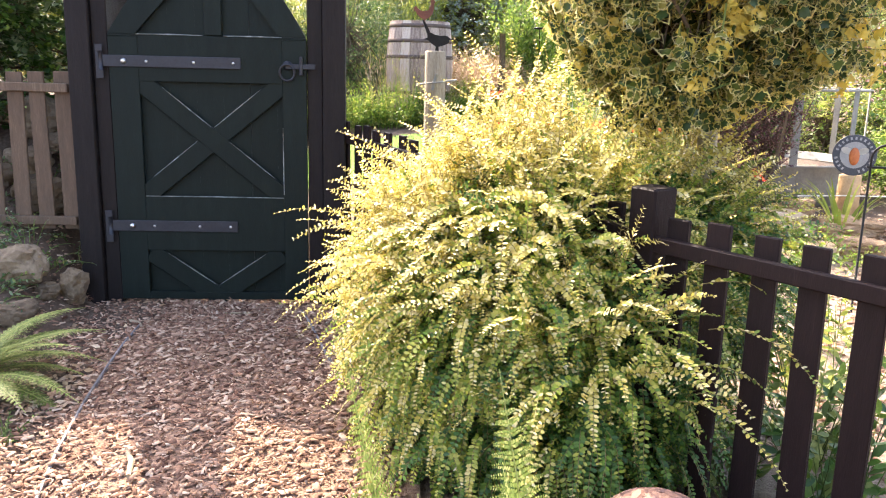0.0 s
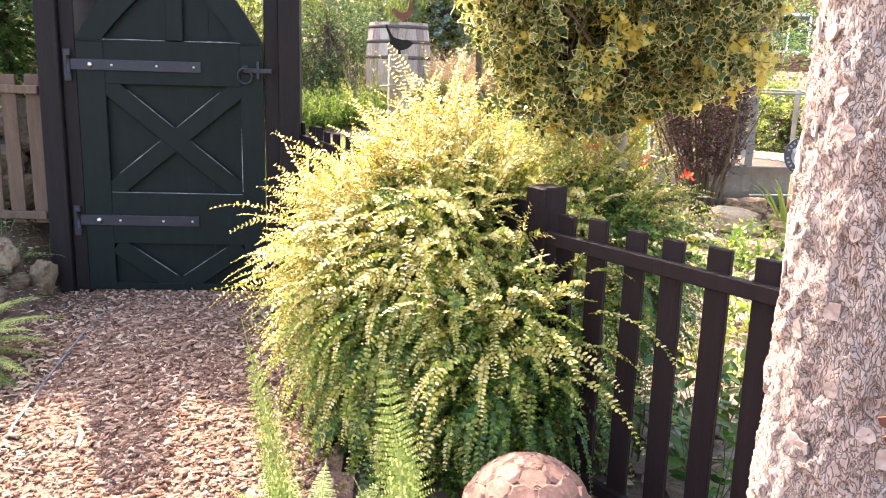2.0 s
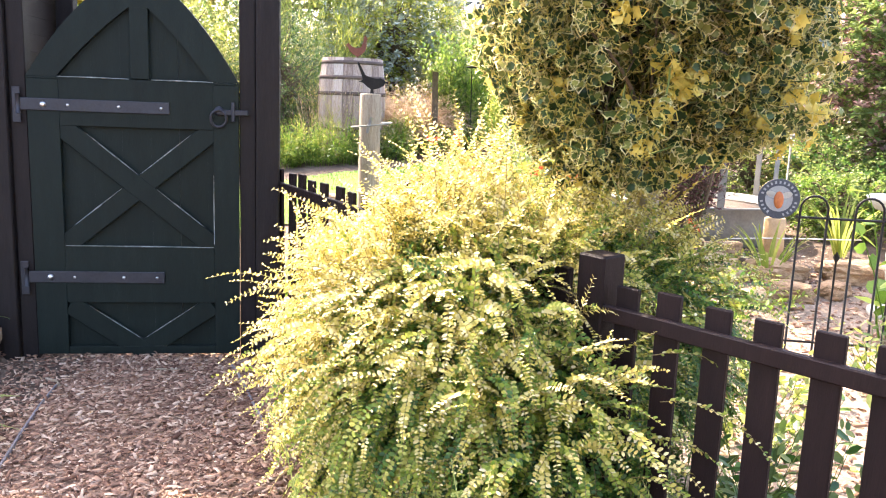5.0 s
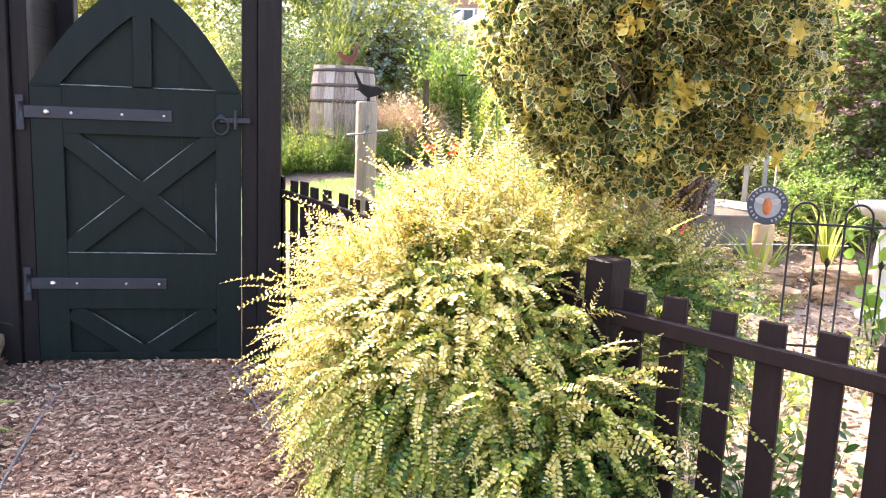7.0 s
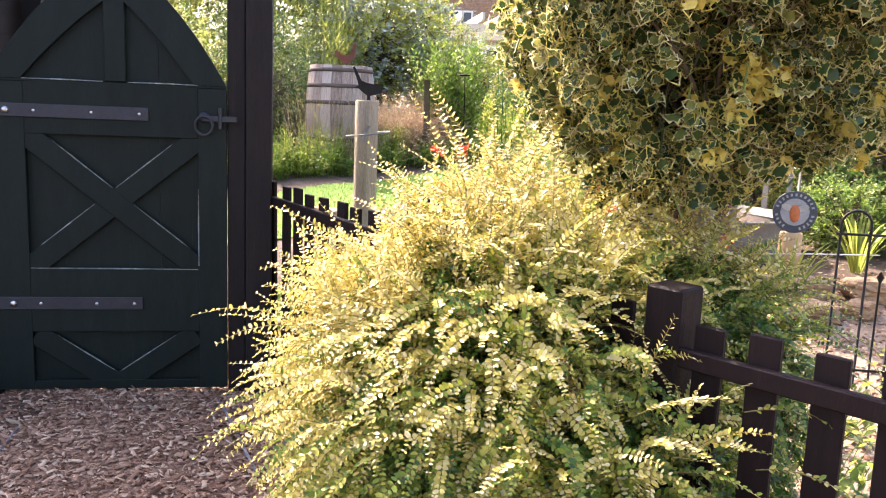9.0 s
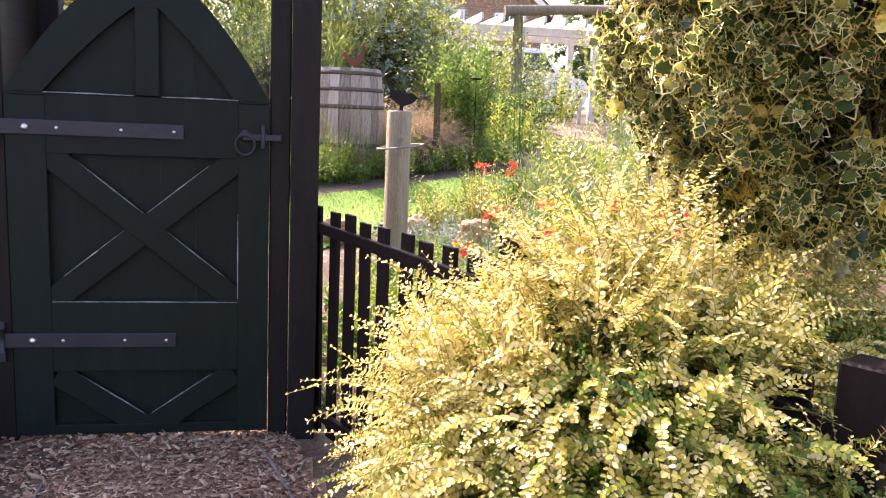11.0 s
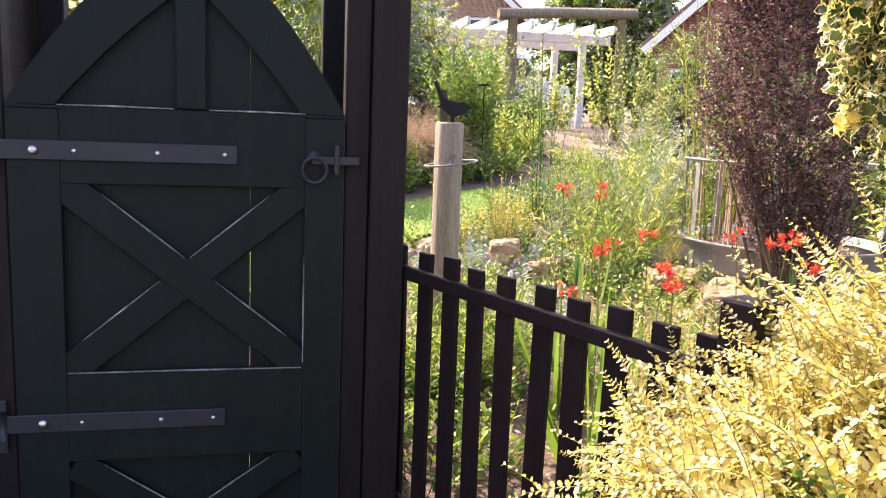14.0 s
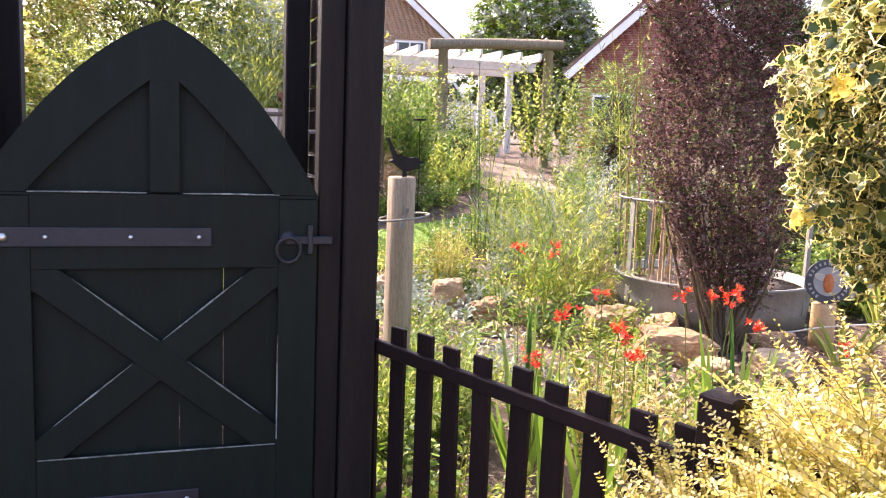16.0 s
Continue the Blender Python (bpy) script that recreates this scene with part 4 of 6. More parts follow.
rod(bm, [(2.426, -4.108, 0.62), (2.432, -4.111, 0.78), (2.426, -4.109, 0.9), (2.434, -4.112, 0.98)], 0.003, 6)
hold(part("stem", bm, M["rust_dark"]), wreath)


# ---- carved ball ----
ball = thing("carved_ball", (2.215, -2.83, gz(2.215, -2.83)), "weathered terracotta ball carved with overlapping scales", "garden ornament")
R, C = 0.185, Vector((2.215, -2.83, 0.095))
bm = bmesh.new()
bmesh.ops.create_uvsphere(bm, u_segments=48, v_segments=32, radius=R - 0.006, matrix=Matrix.Translation(C))
hold(part("body", bm, M["terracotta"], smooth=True), ball)
SCALE = [(0.0, -0.5), (0.42, -0.35), (0.52, 0.0), (0.4, 0.32), (0.14, 0.52), (0.0, 0.6), (-0.14, 0.52), (-0.4, 0.32), (-0.52, 0.0), (-0.42, -0.35)]
for row in range(9):
    lat = 84 - row * 17
    n = max(1, round(14 * math.cos(radians(lat)) + 0.6)) if row else 5
    for q in range(n):
        lon = (q + 0.5 * (row % 2)) * 360 / n + random.uniform(-3, 3)
        w = 0.088 if row else 0.06
        bm = bmesh.new()
        ctr = bm.verts.new((0, 0, 0.012))
        rim = [bm.verts.new((x * w, -z * w, 0.004 if z > -0.2 else -0.006)) for x, z in SCALE]
        mid = [bm.verts.new((x * w * 0.72, -z * w * 0.72, 0.011)) for x, z in SCALE]
        low = [bm.verts.new((x * w, -z * w, -0.012)) for x, z in SCALE]
        m = len(rim)
        for e in range(m):
            f = (e + 1) % m
            bm.faces.new((ctr, mid[f], mid[e]))
            bm.faces.new((mid[e], mid[f], rim[f], rim[e]))
            bm.faces.new((rim[e], rim[f], low[f], low[e]))
        curl = [(0.16 * w * math.cos(g) * (1 - g / 9), -0.36 * w + 0.13 * w * math.sin(g) * (1 - g / 9), 0.0115) for g in np.linspace(0, 7.5, 14)]
        rod(bm, curl, 0.0022, 5)
        nrm = Vector((math.cos(radians(lat)) * math.cos(radians(lon)), math.cos(radians(lat)) * math.sin(radians(lon)), math.sin(radians(lat))))
        zup = Vector((0, 0, 1))
        yv = (zup - nrm * zup.dot(nrm)).normalized() if abs(lat) < 89 else Vector((0, 1, 0))
        xv = yv.cross(nrm)
        mm = Matrix((xv, yv, nrm)).transposed().to_4x4()
        mm.translation = C + nrm * (R - 0.004)
        bmesh.ops.recalc_face_normals(bm, faces=bm.faces)
        bm.transform(mm @ Matrix.Rotation(radians(4), 4, "X"))
        hold(part("scale", bm, M["terracotta"]), ball)


# ---- ferns ----
def fern(at, label, fronds, group="ferns"):
    """fronds: direction in degrees, length, starting steepness, droop."""
    t = thing("fern", at, label, "fern", group)
    for deg, ln, steep, droop in fronds:
        d = np.array([[math.cos(radians(deg)), math.sin(radians(deg)), steep]])
        line = arcs(np.array([at]), d, ln, droop, 12, 0.01)
        n = 30
        ts = np.linspace(0.14, 0.995, n)[None]
        p, dr = along_lines(line, ts)
        p, dr = p[0], dr[0]
        side0 = unit(np.cross(dr, [0, 0, 1.0]))
        upv = np.cross(side0, dr)
        env = np.sin(np.clip((ts[0] - 0.05) * 1.12, 0, 1) ** 0.75 * math.pi) ** 0.8 * 0.125 * ln
        lots = [tubes(line, 0.004, 0.001, 5)]
        for sgn in (-1, 1):
            wy = unit(side0 * sgn + dr * 0.42 + upv * 0.05)
            ends = p + wy * env[:, None]
            pin = p[:, None] * (1 - np.linspace(0, 1, 6)[None, :, None]) + ends[:, None] * np.linspace(0, 1, 6)[None, :, None]
            pin[:, :, 2] -= (np.linspace(0, 1, 6) ** 2)[None] * env[:, None] * 0.18
            t2 = np.tile(np.linspace(0.04, 0.97, 11), (n, 1))
            q, qd = along_lines(pin, t2)
            for s2 in (-1, 1):
                lw = (env[:, None] * 0.155 * (1.08 - t2)).ravel() + 0.004
                ww = unit(np.cross(qd, upv[:, None]) * s2 + qd * 0.55)
                lots.append(place(OVAL, q.reshape(-1, 3), ww.reshape(-1, 3), np.repeat(upv, 11, 0) + rng.normal(0, 0.12, (n * 11, 3)), lw, lw * 0.62))
        hold(soup("frond", *merge(lots), [M["fern"]]), t)


fern((1.62, -2.96, gz(1.62, -2.96)), "pale green fern with tall feathery fronds", [(160, 0.86, 4.5, 0.4), (120, 0.52, 2.0, 1.0), (30, 0.5, 1.8, 1.0), (280, 0.7, 1.6, 1.3), (225, 0.7, 1.5, 1.3), (85, 0.5, 1.6, 1.2), (62, 0.5, 1.4, 1.2), (205, 0.62, 1.2, 1.6), (250, 0.66, 1.0, 1.7), (300, 0.62, 1.2, 1.5), (110, 0.62, 1.3, 1.5), (175, 0.6, 1.0, 1.9), (15, 0.6, 1.4, 1.4)])
fern((1.90, -3.12, gz(1.9, -3.12)), "pale green fern arching beside the carved ball", [(100, 0.62, 1.8, 1.0), (80, 0.6, 1.2, 1.6), (170, 0.7, 1.8, 1.1), (225, 0.66, 1.3, 1.5), (280, 0.6, 1.2, 1.6), (35, 0.6, 1.8, 1.1), (55, 0.66, 1.3, 1.5), (150, 0.66, 1.5, 1.3), (200, 0.6, 1.2, 1.7), (255, 0.55, 1.0, 1.8), (310, 0.5, 1.0, 1.8), (20, 0.55, 1.1, 1.6), (130, 0.5, 2.5, 0.7), (105, 0.82, 3.4, 0.45)])
fern((-0.28, -1.35, gz(-0.28, -1.35)), "bright green fern spreading at the path's edge", [(28, 0.6, 0.7, 1.6), (12, 0.7, 1.1, 1.3), (-8, 0.6, 0.6, 1.7), (42, 0.72, 0.9, 1.4), (58, 0.62, 0.7, 1.6), (20, 0.66, 0.9, 1.5), (-15, 0.66, 0.8, 1.6), (50, 0.7, 1.1, 1.3), (35, 0.6, 1.4, 1.2), (0, 0.62, 1.2, 1.4), (-35, 0.66, 0.9, 1.5), (70, 0.6, 0.9, 1.6), (85, 0.5, 1.2, 1.4), (-50, 0.52, 0.9, 1.6), (130, 0.5, 1.1, 1.5), (180, 0.5, 1.0, 1.5), (230, 0.5, 1.0, 1.6), (5, 0.42, 1.6, 1.2), (65, 0.4, 1.8, 1.0)])
fern((1.28, -2.80, gz(1.28, -2.80)), "low pale fern at the path's edge", [(60, 0.42, 1.0, 1.6), (135, 0.5, 1.0, 1.7), (165, 0.52, 0.8, 1.8), (190, 0.5, 0.8, 1.8), (110, 0.4, 0.9, 1.7), (20, 0.42, 0.8, 1.8), (150, 0.4, 1.4, 1.5), (215, 0.45, 0.9, 1.7), (330, 0.45, 0.9, 1.7), (255, 0.45, 1.0, 1.6), (290, 0.45, 0.9, 1.7)])


# ---- bird post ----
BP = (1.814, 1.74)
bz = gz(*BP)
post = thing("wooden_post", (*BP, bz), "round weathered wooden post with a wire ring", "post")
bm = bmesh.new()
H = 1.415
rings = [(0.083, bz - 0.1), (0.08, 0.5), (0.078, 1.0), (0.078, H - 0.012), (0.070, H)]
lathe(bm, [(r, z) for r, z in rings], (*BP, 0), 22)
for vv in bm.verts:
    an = math.atan2(vv.co.y - BP[1], vv.co.x - BP[0])
    k_ = 1 + 0.05 * math.sin(3 * an + 1) + 0.03 * math.sin(7 * an)
    vv.co.x, vv.co.y = BP[0] + (vv.co.x - BP[0]) * k_, BP[1] + (vv.co.y - BP[1]) * k_
hold(part("shaft", bm, M["oldwood"]), post)
bm = bmesh.new()
loop = [(BP[0] + 0.015 + 0.15 * math.cos(q * math.tau / 28), BP[1] + 0.13 * math.sin(q * math.tau / 28), 1.185 + 0.02 * math.cos(q * math.tau / 28)) for q in range(29)]
rod(bm, loop, 0.0055, 6, False)
rod(bm, [(BP[0] - 0.02, BP[1] - 0.09, 1.13), (BP[0] - 0.01, BP[1] - 0.115, 1.19), (BP[0] + 0.01, BP[1] - 0.10, 1.24)], 0.012, 8)
hold(part("wire_ring", bm, M["galv"], None, "grey wire ring"), post)

# ---- silhouette bird, one plain mesh ----
BIRD = [(-0.112, 0.222), (-0.1, 0.228), (-0.05, 0.135), (-0.02, 0.122), (0.03, 0.112), (0.06, 0.116), (0.083, 0.11), (0.098, 0.095), (0.125, 0.084), (0.098, 0.08), (0.088, 0.062), (0.06, 0.046), (0.02, 0.034), (0.012, 0.032), (0.016, 0.0), (-0.012, 0.0), (-0.008, 0.034), (-0.04, 0.055), (-0.066, 0.078), (-0.1, 0.085), (-0.07, 0.1), (-0.075, 0.125)]
bm = bmesh.new()
plate(bm, BIRD, pose(BP[0] + 0.01, BP[1] - 0.01, H - 0.003, 0, 0, 6), 0.012)
bmesh.ops.recalc_face_normals(bm, faces=bm.faces)
tagged(part("bird_ornament", bm, M["black"]), "flat black metal bird silhouette on a wooden post", "ornament")


# ---- rocks ----
def rock(at, size, turn, label="rough tan sandstone rock", mat_="rock", seed=0, group="rockery stones"):
    bm = bmesh.new()
    bmesh.ops.create_icosphere(bm, subdivisions=4, radius=1)
    for vv in bm.verts:
        q = vv.co.copy()
        m_ = max(abs(q.x), abs(q.y), abs(q.z))
        q = q.lerp(q / m_ * 0.8, 0.45)
        q *= 1 + 0.07 * noise.noise(q * 6.5 + Vector((seed, 0, 0))) + 0.30 * noise.noise(q * 1.3 + Vector((seed * 7.3, 0, 0))) + 0.12 * noise.noise(q * 3.2 + Vector((0, seed * 3.1, 0))) + 0.05 * noise.noise(Vector((q.x * 4, q.y * 4, q.z * 11)))
        vv.co = Vector((q.x * size[0] / 2, q.y * size[1] / 2, q.z * size[2] / 2))
    bm.transform(pose(at[0], at[1], gz(at[0], at[1]) + size[2] * 0.33, random.uniform(-6, 6), random.uniform(-6, 6), turn))
    tagged(part("rock", bm, M[mat_]), label, "rock", group)


for i, (x, y, sx, sy, sz, tn) in enumerate([(1.55, 4.15, 0.42, 0.3, 0.26, 5), (2.28, 4.05, 0.32, 0.28, 0.32, 20), (2.82, 3.86, 0.33, 0.28, 0.34, -8), (3.12, 3.62, 0.36, 0.26, 0.22, 14), (3.48, 3.50, 0.42, 0.3, 0.26, -12), (3.92, 3.0, 0.46, 0.34, 0.30, -20), (4.08, 2.34, 0.60, 0.38, 0.32, -16), (4.12, 1.88, 0.36, 0.3, 0.20, -24), (4.72, 1.92, 0.5, 0.36, 0.22, -24), (5.2, 1.75, 0.5, 0.4, 0.2, 10), (5.75, 1.55, 0.6, 0.4, 0.24, -15), (6.35, 1.35, 0.5, 0.4, 0.22, 20), (4.45, 3.05, 0.36, 0.26, 0.18, 40), (3.0, 3.1, 0.26, 0.2, 0.12, 30), (3.7, 2.35, 0.3, 0.24, 0.12, 70), (5.0, 2.35, 0.4, 0.3, 0.2, 15)]):
    rock((x, y), (sx, sy, sz), tn, seed=i)
for i, (x, y, sx, sy, sz, tn) in enumerate([(-0.5, 0.25, 0.3, 0.2, 0.2, 15), (-0.95, 0.3, 0.34, 0.24, 0.24, 40), (-1.4, 0.35, 0.3, 0.24, 0.2, 70), (-0.7, 0.8, 0.36, 0.26, 0.3, 20), (-1.25, 0.8, 0.36, 0.26, 0.3, 50), (-0.42, -0.32, 0.26, 0.2, 0.22, 10), (-0.78, -0.42, 0.3, 0.26, 0.2, 40), (-0.22, -0.16, 0.16, 0.14, 0.22, 70), (-0.60, -0.78, 0.34, 0.3, 0.24, 5), (-0.32, -0.62, 0.2, 0.16, 0.16, 25), (-1.1, -0.6, 0.4, 0.3, 0.3, 0), (-0.95, -1.1, 0.36, 0.3, 0.26, 30), (-0.7, 0.5, 0.3, 0.2, 0.2, 0), (-0.35, 0.45, 0.26, 0.2, 0.2, 30), (-0.5, 0.9, 0.3, 0.24, 0.22, 60), (-0.9, 0.9, 0.3, 0.24, 0.24, 10), (-0.3, -0.3, 0.13, 0.1, 0.1, 50), (-0.45, 0.3, 0.2, 0.16, 0.14, 10), (-0.62, 0.34, 0.22, 0.16, 0.14, 30), (-0.85, 0.42, 0.26, 0.2, 0.16, 5), (-0.55, 0.66, 0.24, 0.2, 0.16, 65), (-1.05, 0.55, 0.26, 0.2, 0.18, 25), (-0.42, 0.58, 0.18, 0.14, 0.12, 40)]):
    rock((x, y), (sx, sy, sz), tn, "grey-brown bank stone with moss", "greystone", 30 + i, "bank stones")
k = 900
px_, py_ = rng.uniform(2.2, 7.5, k), rng.uniform(-3.5, 3.2, k)
keep = px_ > np.interp(py_, [-3.5, -2.2, 0, 3.2], [3.6, 2.6, 1.7, 2.3])
px_, py_ = px_[keep], py_[keep]
k = len(px_)
PEB = (np.array([[-0.5, 0, 0], [0, -0.5, 0], [0.5, 0, 0], [0, 0.5, 0], [-0.25, -0.05, 0.3], [0.05, -0.3, 0.3], [0.28, 0, 0.32], [0, 0.25, 0.3]]), np.array([[4, 5, 6, 7], [0, 1, 5, 4], [1, 2, 6, 5], [2, 3, 7, 6], [3, 0, 4, 7]]))
a = rng.uniform(0, math.tau, k)
sz = rng.uniform(0.015, 0.06, k)
tagged(soup("pebbles", *place(PEB, np.stack([px_, py_, ground_z(px_, py_) + 0.018], -1), np.stack([np.cos(a), np.sin(a), 0 * a], -1), np.tile([0, 0, 1.0], (k, 1)), sz, sz * 0.8), [M["straw"]]), "pale pebbles scattered over the gravel", "pebbles", kind="stuff")

# log edging and twigs by the path
for pts in ([(0.225, -0.45), (0.24, -0.75), (0.255, -1.03), (0.285, -1.40), (0.36, -1.86), (0.44, -2.3)], [(1.03, -0.22), (1.08, -0.38), (1.13, -0.55), (1.19, -0.76), (1.26, -0.99)]):
    bm = bmesh.new()
    for (ax, ay), (bx, by) in zip(pts, pts[1:]):
        bar(bm, (ax, ay, gz(ax, ay) + 0.012), (bx, by, gz(bx, by) + 0.012), 0.011, 0.034, 0.002, up=(0, 0, 1))
    tagged(part("edging_strip", bm, M["strip"]), "weathered grey edging strip along the bark path", "edging strip", "edging strips")
for a_, b_, r in (((0.60, -1.85), (0.66, -2.02), 0.012), ((0.25, -0.50), (0.14, -0.36), 0.010), ((0.62, -0.28), (0.80, -0.32), 0.006), ((1.15, -0.55), (1.22, -0.35), 0.005)):
    bm = bmesh.new()
    A, B = Vector((*a_, gz(*a_) + 0.022)), Vector((*b_, gz(*b_) + 0.024))
    rod(bm, [A, A.lerp(B, 0.5) + Vector((0.014, 0.004, 0.003)), B], [r * 0.8, r, r * 0.7], 8)
    tagged(part("stick", bm, M["oldwood"]), "short dry stick lying on bark chips", "stick", "sticks")


# ---- barrel ----
def barrel(at, dia, height):
    z0 = gz(*at[:2]) - 0.02
    t = thing("barrel", (*at, z0), "weathered oak barrel with rusty hoops standing in a flower bed", "barrel")
    n = 20

    def rad(u):
        return dia / 2 * (0.84 + 0.16 * math.sin(math.pi * (0.08 + 0.84 * u)) )

    for q in range(n):
        bm = bmesh.new()
        prev = None
        for u in np.linspace(0, 1, 9):
            r = rad(u)
            ring = []
            for e, rr in ((0.02, r), (0.98, r), (0.98, r - 0.03), (0.02, r - 0.03)):
                an = (q + e) * math.tau / n
                ring.append(bm.verts.new((at[0] + rr * math.cos(an), at[1] + rr * math.sin(an), z0 + u * height)))
            if prev:
                for e in range(4):
                    bm.faces.new((prev[e], prev[(e + 1) % 4], ring[(e + 1) % 4], ring[e]))
            else:
                bm.faces.new(ring)
            prev = ring
        bm.faces.new(prev[::-1])
        bmesh.ops.recalc_face_normals(bm, faces=bm.faces)
        hold(part("stave", bm, M["stave"]), t)
    for u in (0.06, 0.24, 0.62, 0.79, 0.95):
        bm = bmesh.new()
        h = 0.045 / height
        lathe(bm, [(rad(u) + 0.003, z0 + u * height - 0.024), (rad(u) + 0.007, z0 + u * height - 0.022), (rad(u + h) + 0.007, z0 + u * height + 0.022), (rad(u + h) + 0.003, z0 + u * height + 0.024)], (*at, 0), 40)
        bmesh.ops.delete(bm, geom=[f for f in bm.faces if len(f.verts) > 4], context="FACES_ONLY")
        hold(part("hoop", bm, M["hoop"], None, "rusty iron hoop"), t)
    bm = bmesh.new()
    lathe(bm, [(rad(1) - 0.028, z0 + height - 0.05), (rad(1) - 0.028, z0 + height - 0.03)], (*at, 0), 40)
    hold(part("lid", bm, M["stave"]), t)
    return z0 + height


BT = barrel((1.80, 7.1), 0.92, 1.24)
COCK = [(-0.02, 0), (-0.015, 0.1), (-0.1, 0.14), (-0.17, 0.2), (-0.22, 0.3), (-0.26, 0.22), (-0.24, 0.33), (-0.3, 0.3), (-0.2, 0.38), (-0.12, 0.3), (-0.02, 0.27), (0.08, 0.3), (0.13, 0.42), (0.13, 0.5), (0.17, 0.56), (0.21, 0.5), (0.24, 0.47), (0.2, 0.44), (0.2, 0.34), (0.17, 0.22), (0.08, 0.13), (0.02, 0.1), (0.02, 0)]
bm = bmesh.new()
plate(bm, [(x * 0.62, z * 0.62) for x, z in COCK], pose(1.86, 7.0, BT - 0.032, 0, 0, 8), 0.01)
bmesh.ops.recalc_face_normals(bm, faces=bm.faces)
tagged(part("cockerel_ornament", bm, M["rust_dark"]), "rusty steel cockerel silhouette standing on a barrel", "ornament")
bm = bmesh.new()
rod(bm, [(2.93, 7.0, gz(2.93, 7.0) - 0.1), (2.94, 7.0, 1.2), (2.93, 7.0, 1.76)], [0.05, 0.045, 0.04], 10)
tagged(part("stake", bm, M["twig"]), "dark brown wooden stake in a flower bed", "stake")


# ---- plants ----
def plant(name, label, category, at, count, length, steep, droop, per, leaf, colours, spread=0.12, shape=OVAL, stem=0.003, zc=None, group="", wob=0.05, start=0.15, flowers=None, cone=1.0, lean=0.55, sides=4):
    """A clump of leafy stems. leaf: length, width. flowers: material, size, share of stems."""
    z = gz(*at) if zc is None else zc
    if at[1] > 3.3 and shape is OVAL:
        shape, sides = DIAMOND, 3
    t = thing(name, (*at, z), label, category, group)
    a = rng.uniform(0, math.tau, count)
    r = spread * np.sqrt(rng.random(count))
    st = np.stack([at[0] + r * np.cos(a), at[1] + r * np.sin(a), np.full(count, z - 0.01)], -1)
    if zc is None:
        st[:, 2] = ground_z(st[:, 0], st[:, 1]) - 0.01
    way = np.stack([np.cos(a) * cone * rng.uniform(0.1, 1, count), np.sin(a) * cone * rng.uniform(0.1, 1, count), np.full(count, steep)], -1)
    lines = arcs(st, way, length * rng.uniform(0.6, 1.1, count), droop * rng.uniform(0.6, 1.3, count), 9, wob)
    tagged(hold(soup("stem_growth", *tubes(lines, stem, stem * 0.35, sides), [M[colours[0]]]), t), kind="stuff")
    slot = rng.integers(0, len(colours), count)
    hold(soup("foliage", *spray_leaves(lines, per, leaf[0], leaf[1], slot, start=start, shape=shape, lean=lean), [M[c] for c in colours]), t)
    if flowers:
        mt, fs, share = flowers
        tips = lines[rng.random(count) < share][:, -1]
        if len(tips):
            n = 9
            p = np.repeat(tips, n, 0) + rng.normal(0, fs * 0.5, (len(tips) * n, 3))
            hold(soup("flowers", *place(OVAL, p, rng.normal(0, 1, p.shape), rng.normal(0, 1, p.shape), fs * rng.uniform(0.6, 1.2, len(p)), fs * 0.5), [M[mt]]), t)
    return t


def bush(name, label, category, at, rad, count, leaf, colours, z0=None, group="", per=12, twig=0.22, trunk=None, steep=0.2):
    """A shrub or tree: trunk, limbs and an uneven crown of leafy twigs. at: centre of the crown."""
    gzv = gz(at[0], at[1])
    t = thing(name, (at[0], at[1], gzv), label, category, group)
    bm = bmesh.new()
    w = trunk or 0.03
    rod(bm, [(at[0], at[1], gzv - 0.1), (at[0] + w, at[1], (gzv + at[2]) / 2), (at[0], at[1] + w, at[2] + rad[2] * 0.4)], [w, w * 0.75, w * 0.25], 8)
    hold(part("trunk", bm, M["twig"]), t)
    v, s = shrub_points(count, at, rad, -0.97)
    ph = rng.uniform(0, 6, 4)
    lump = 1 + 0.14 * np.sin(4 * v[:, 0] + ph[0] + 3 * v[:, 2]) + 0.12 * np.sin(5 * v[:, 1] - 4 * v[:, 2] + ph[1])
    c = np.array(at)
    s = c + (s - c) * (lump * np.where(rng.random(count) < 0.7, rng.uniform(0.75, 1.0, count), rng.uniform(0.35, 0.75, count)))[:, None]
    s[:, 2] = np.maximum(s[:, 2], ground_z(s[:, 0], s[:, 1]) + 0.05)
    lines = arcs(s, v * [1, 1, 0.7] + [0, 0, steep] + rng.normal(0, 0.45, v.shape), twig * rng.uniform(0.6, 1.3, count), 0.8, 6, 0.08)
    tone = np.clip(rng.integers(0, len(colours), count), 0, len(colours) - 1)
    hold(soup("crown", *spray_leaves(lines, per, leaf[0], leaf[1] * 1.15, tone, start=0.05, shape=DIAMOND), [M[q] for q in colours]), t)
    m_ = min(count, 120)
    base = np.stack([np.full(m_, at[0]), np.full(m_, at[1]), rng.uniform(gzv + (at[2] - gzv) * 0.35, at[2] + rad[2] * 0.3, m_)], -1)
    tt = np.linspace(0, 1, 6)[None, :, None]
    lm = base[:, None] * (1 - tt) + s[:m_, None] * tt + 0.06 * np.sin(tt * 3.1) * rng.normal(0, 1, (m_, 1, 3)) * rad[0]
    hold(soup("limb", *tubes(lm, w * 0.35, 0.003, 4), [M["twig"]]), t)
    return t


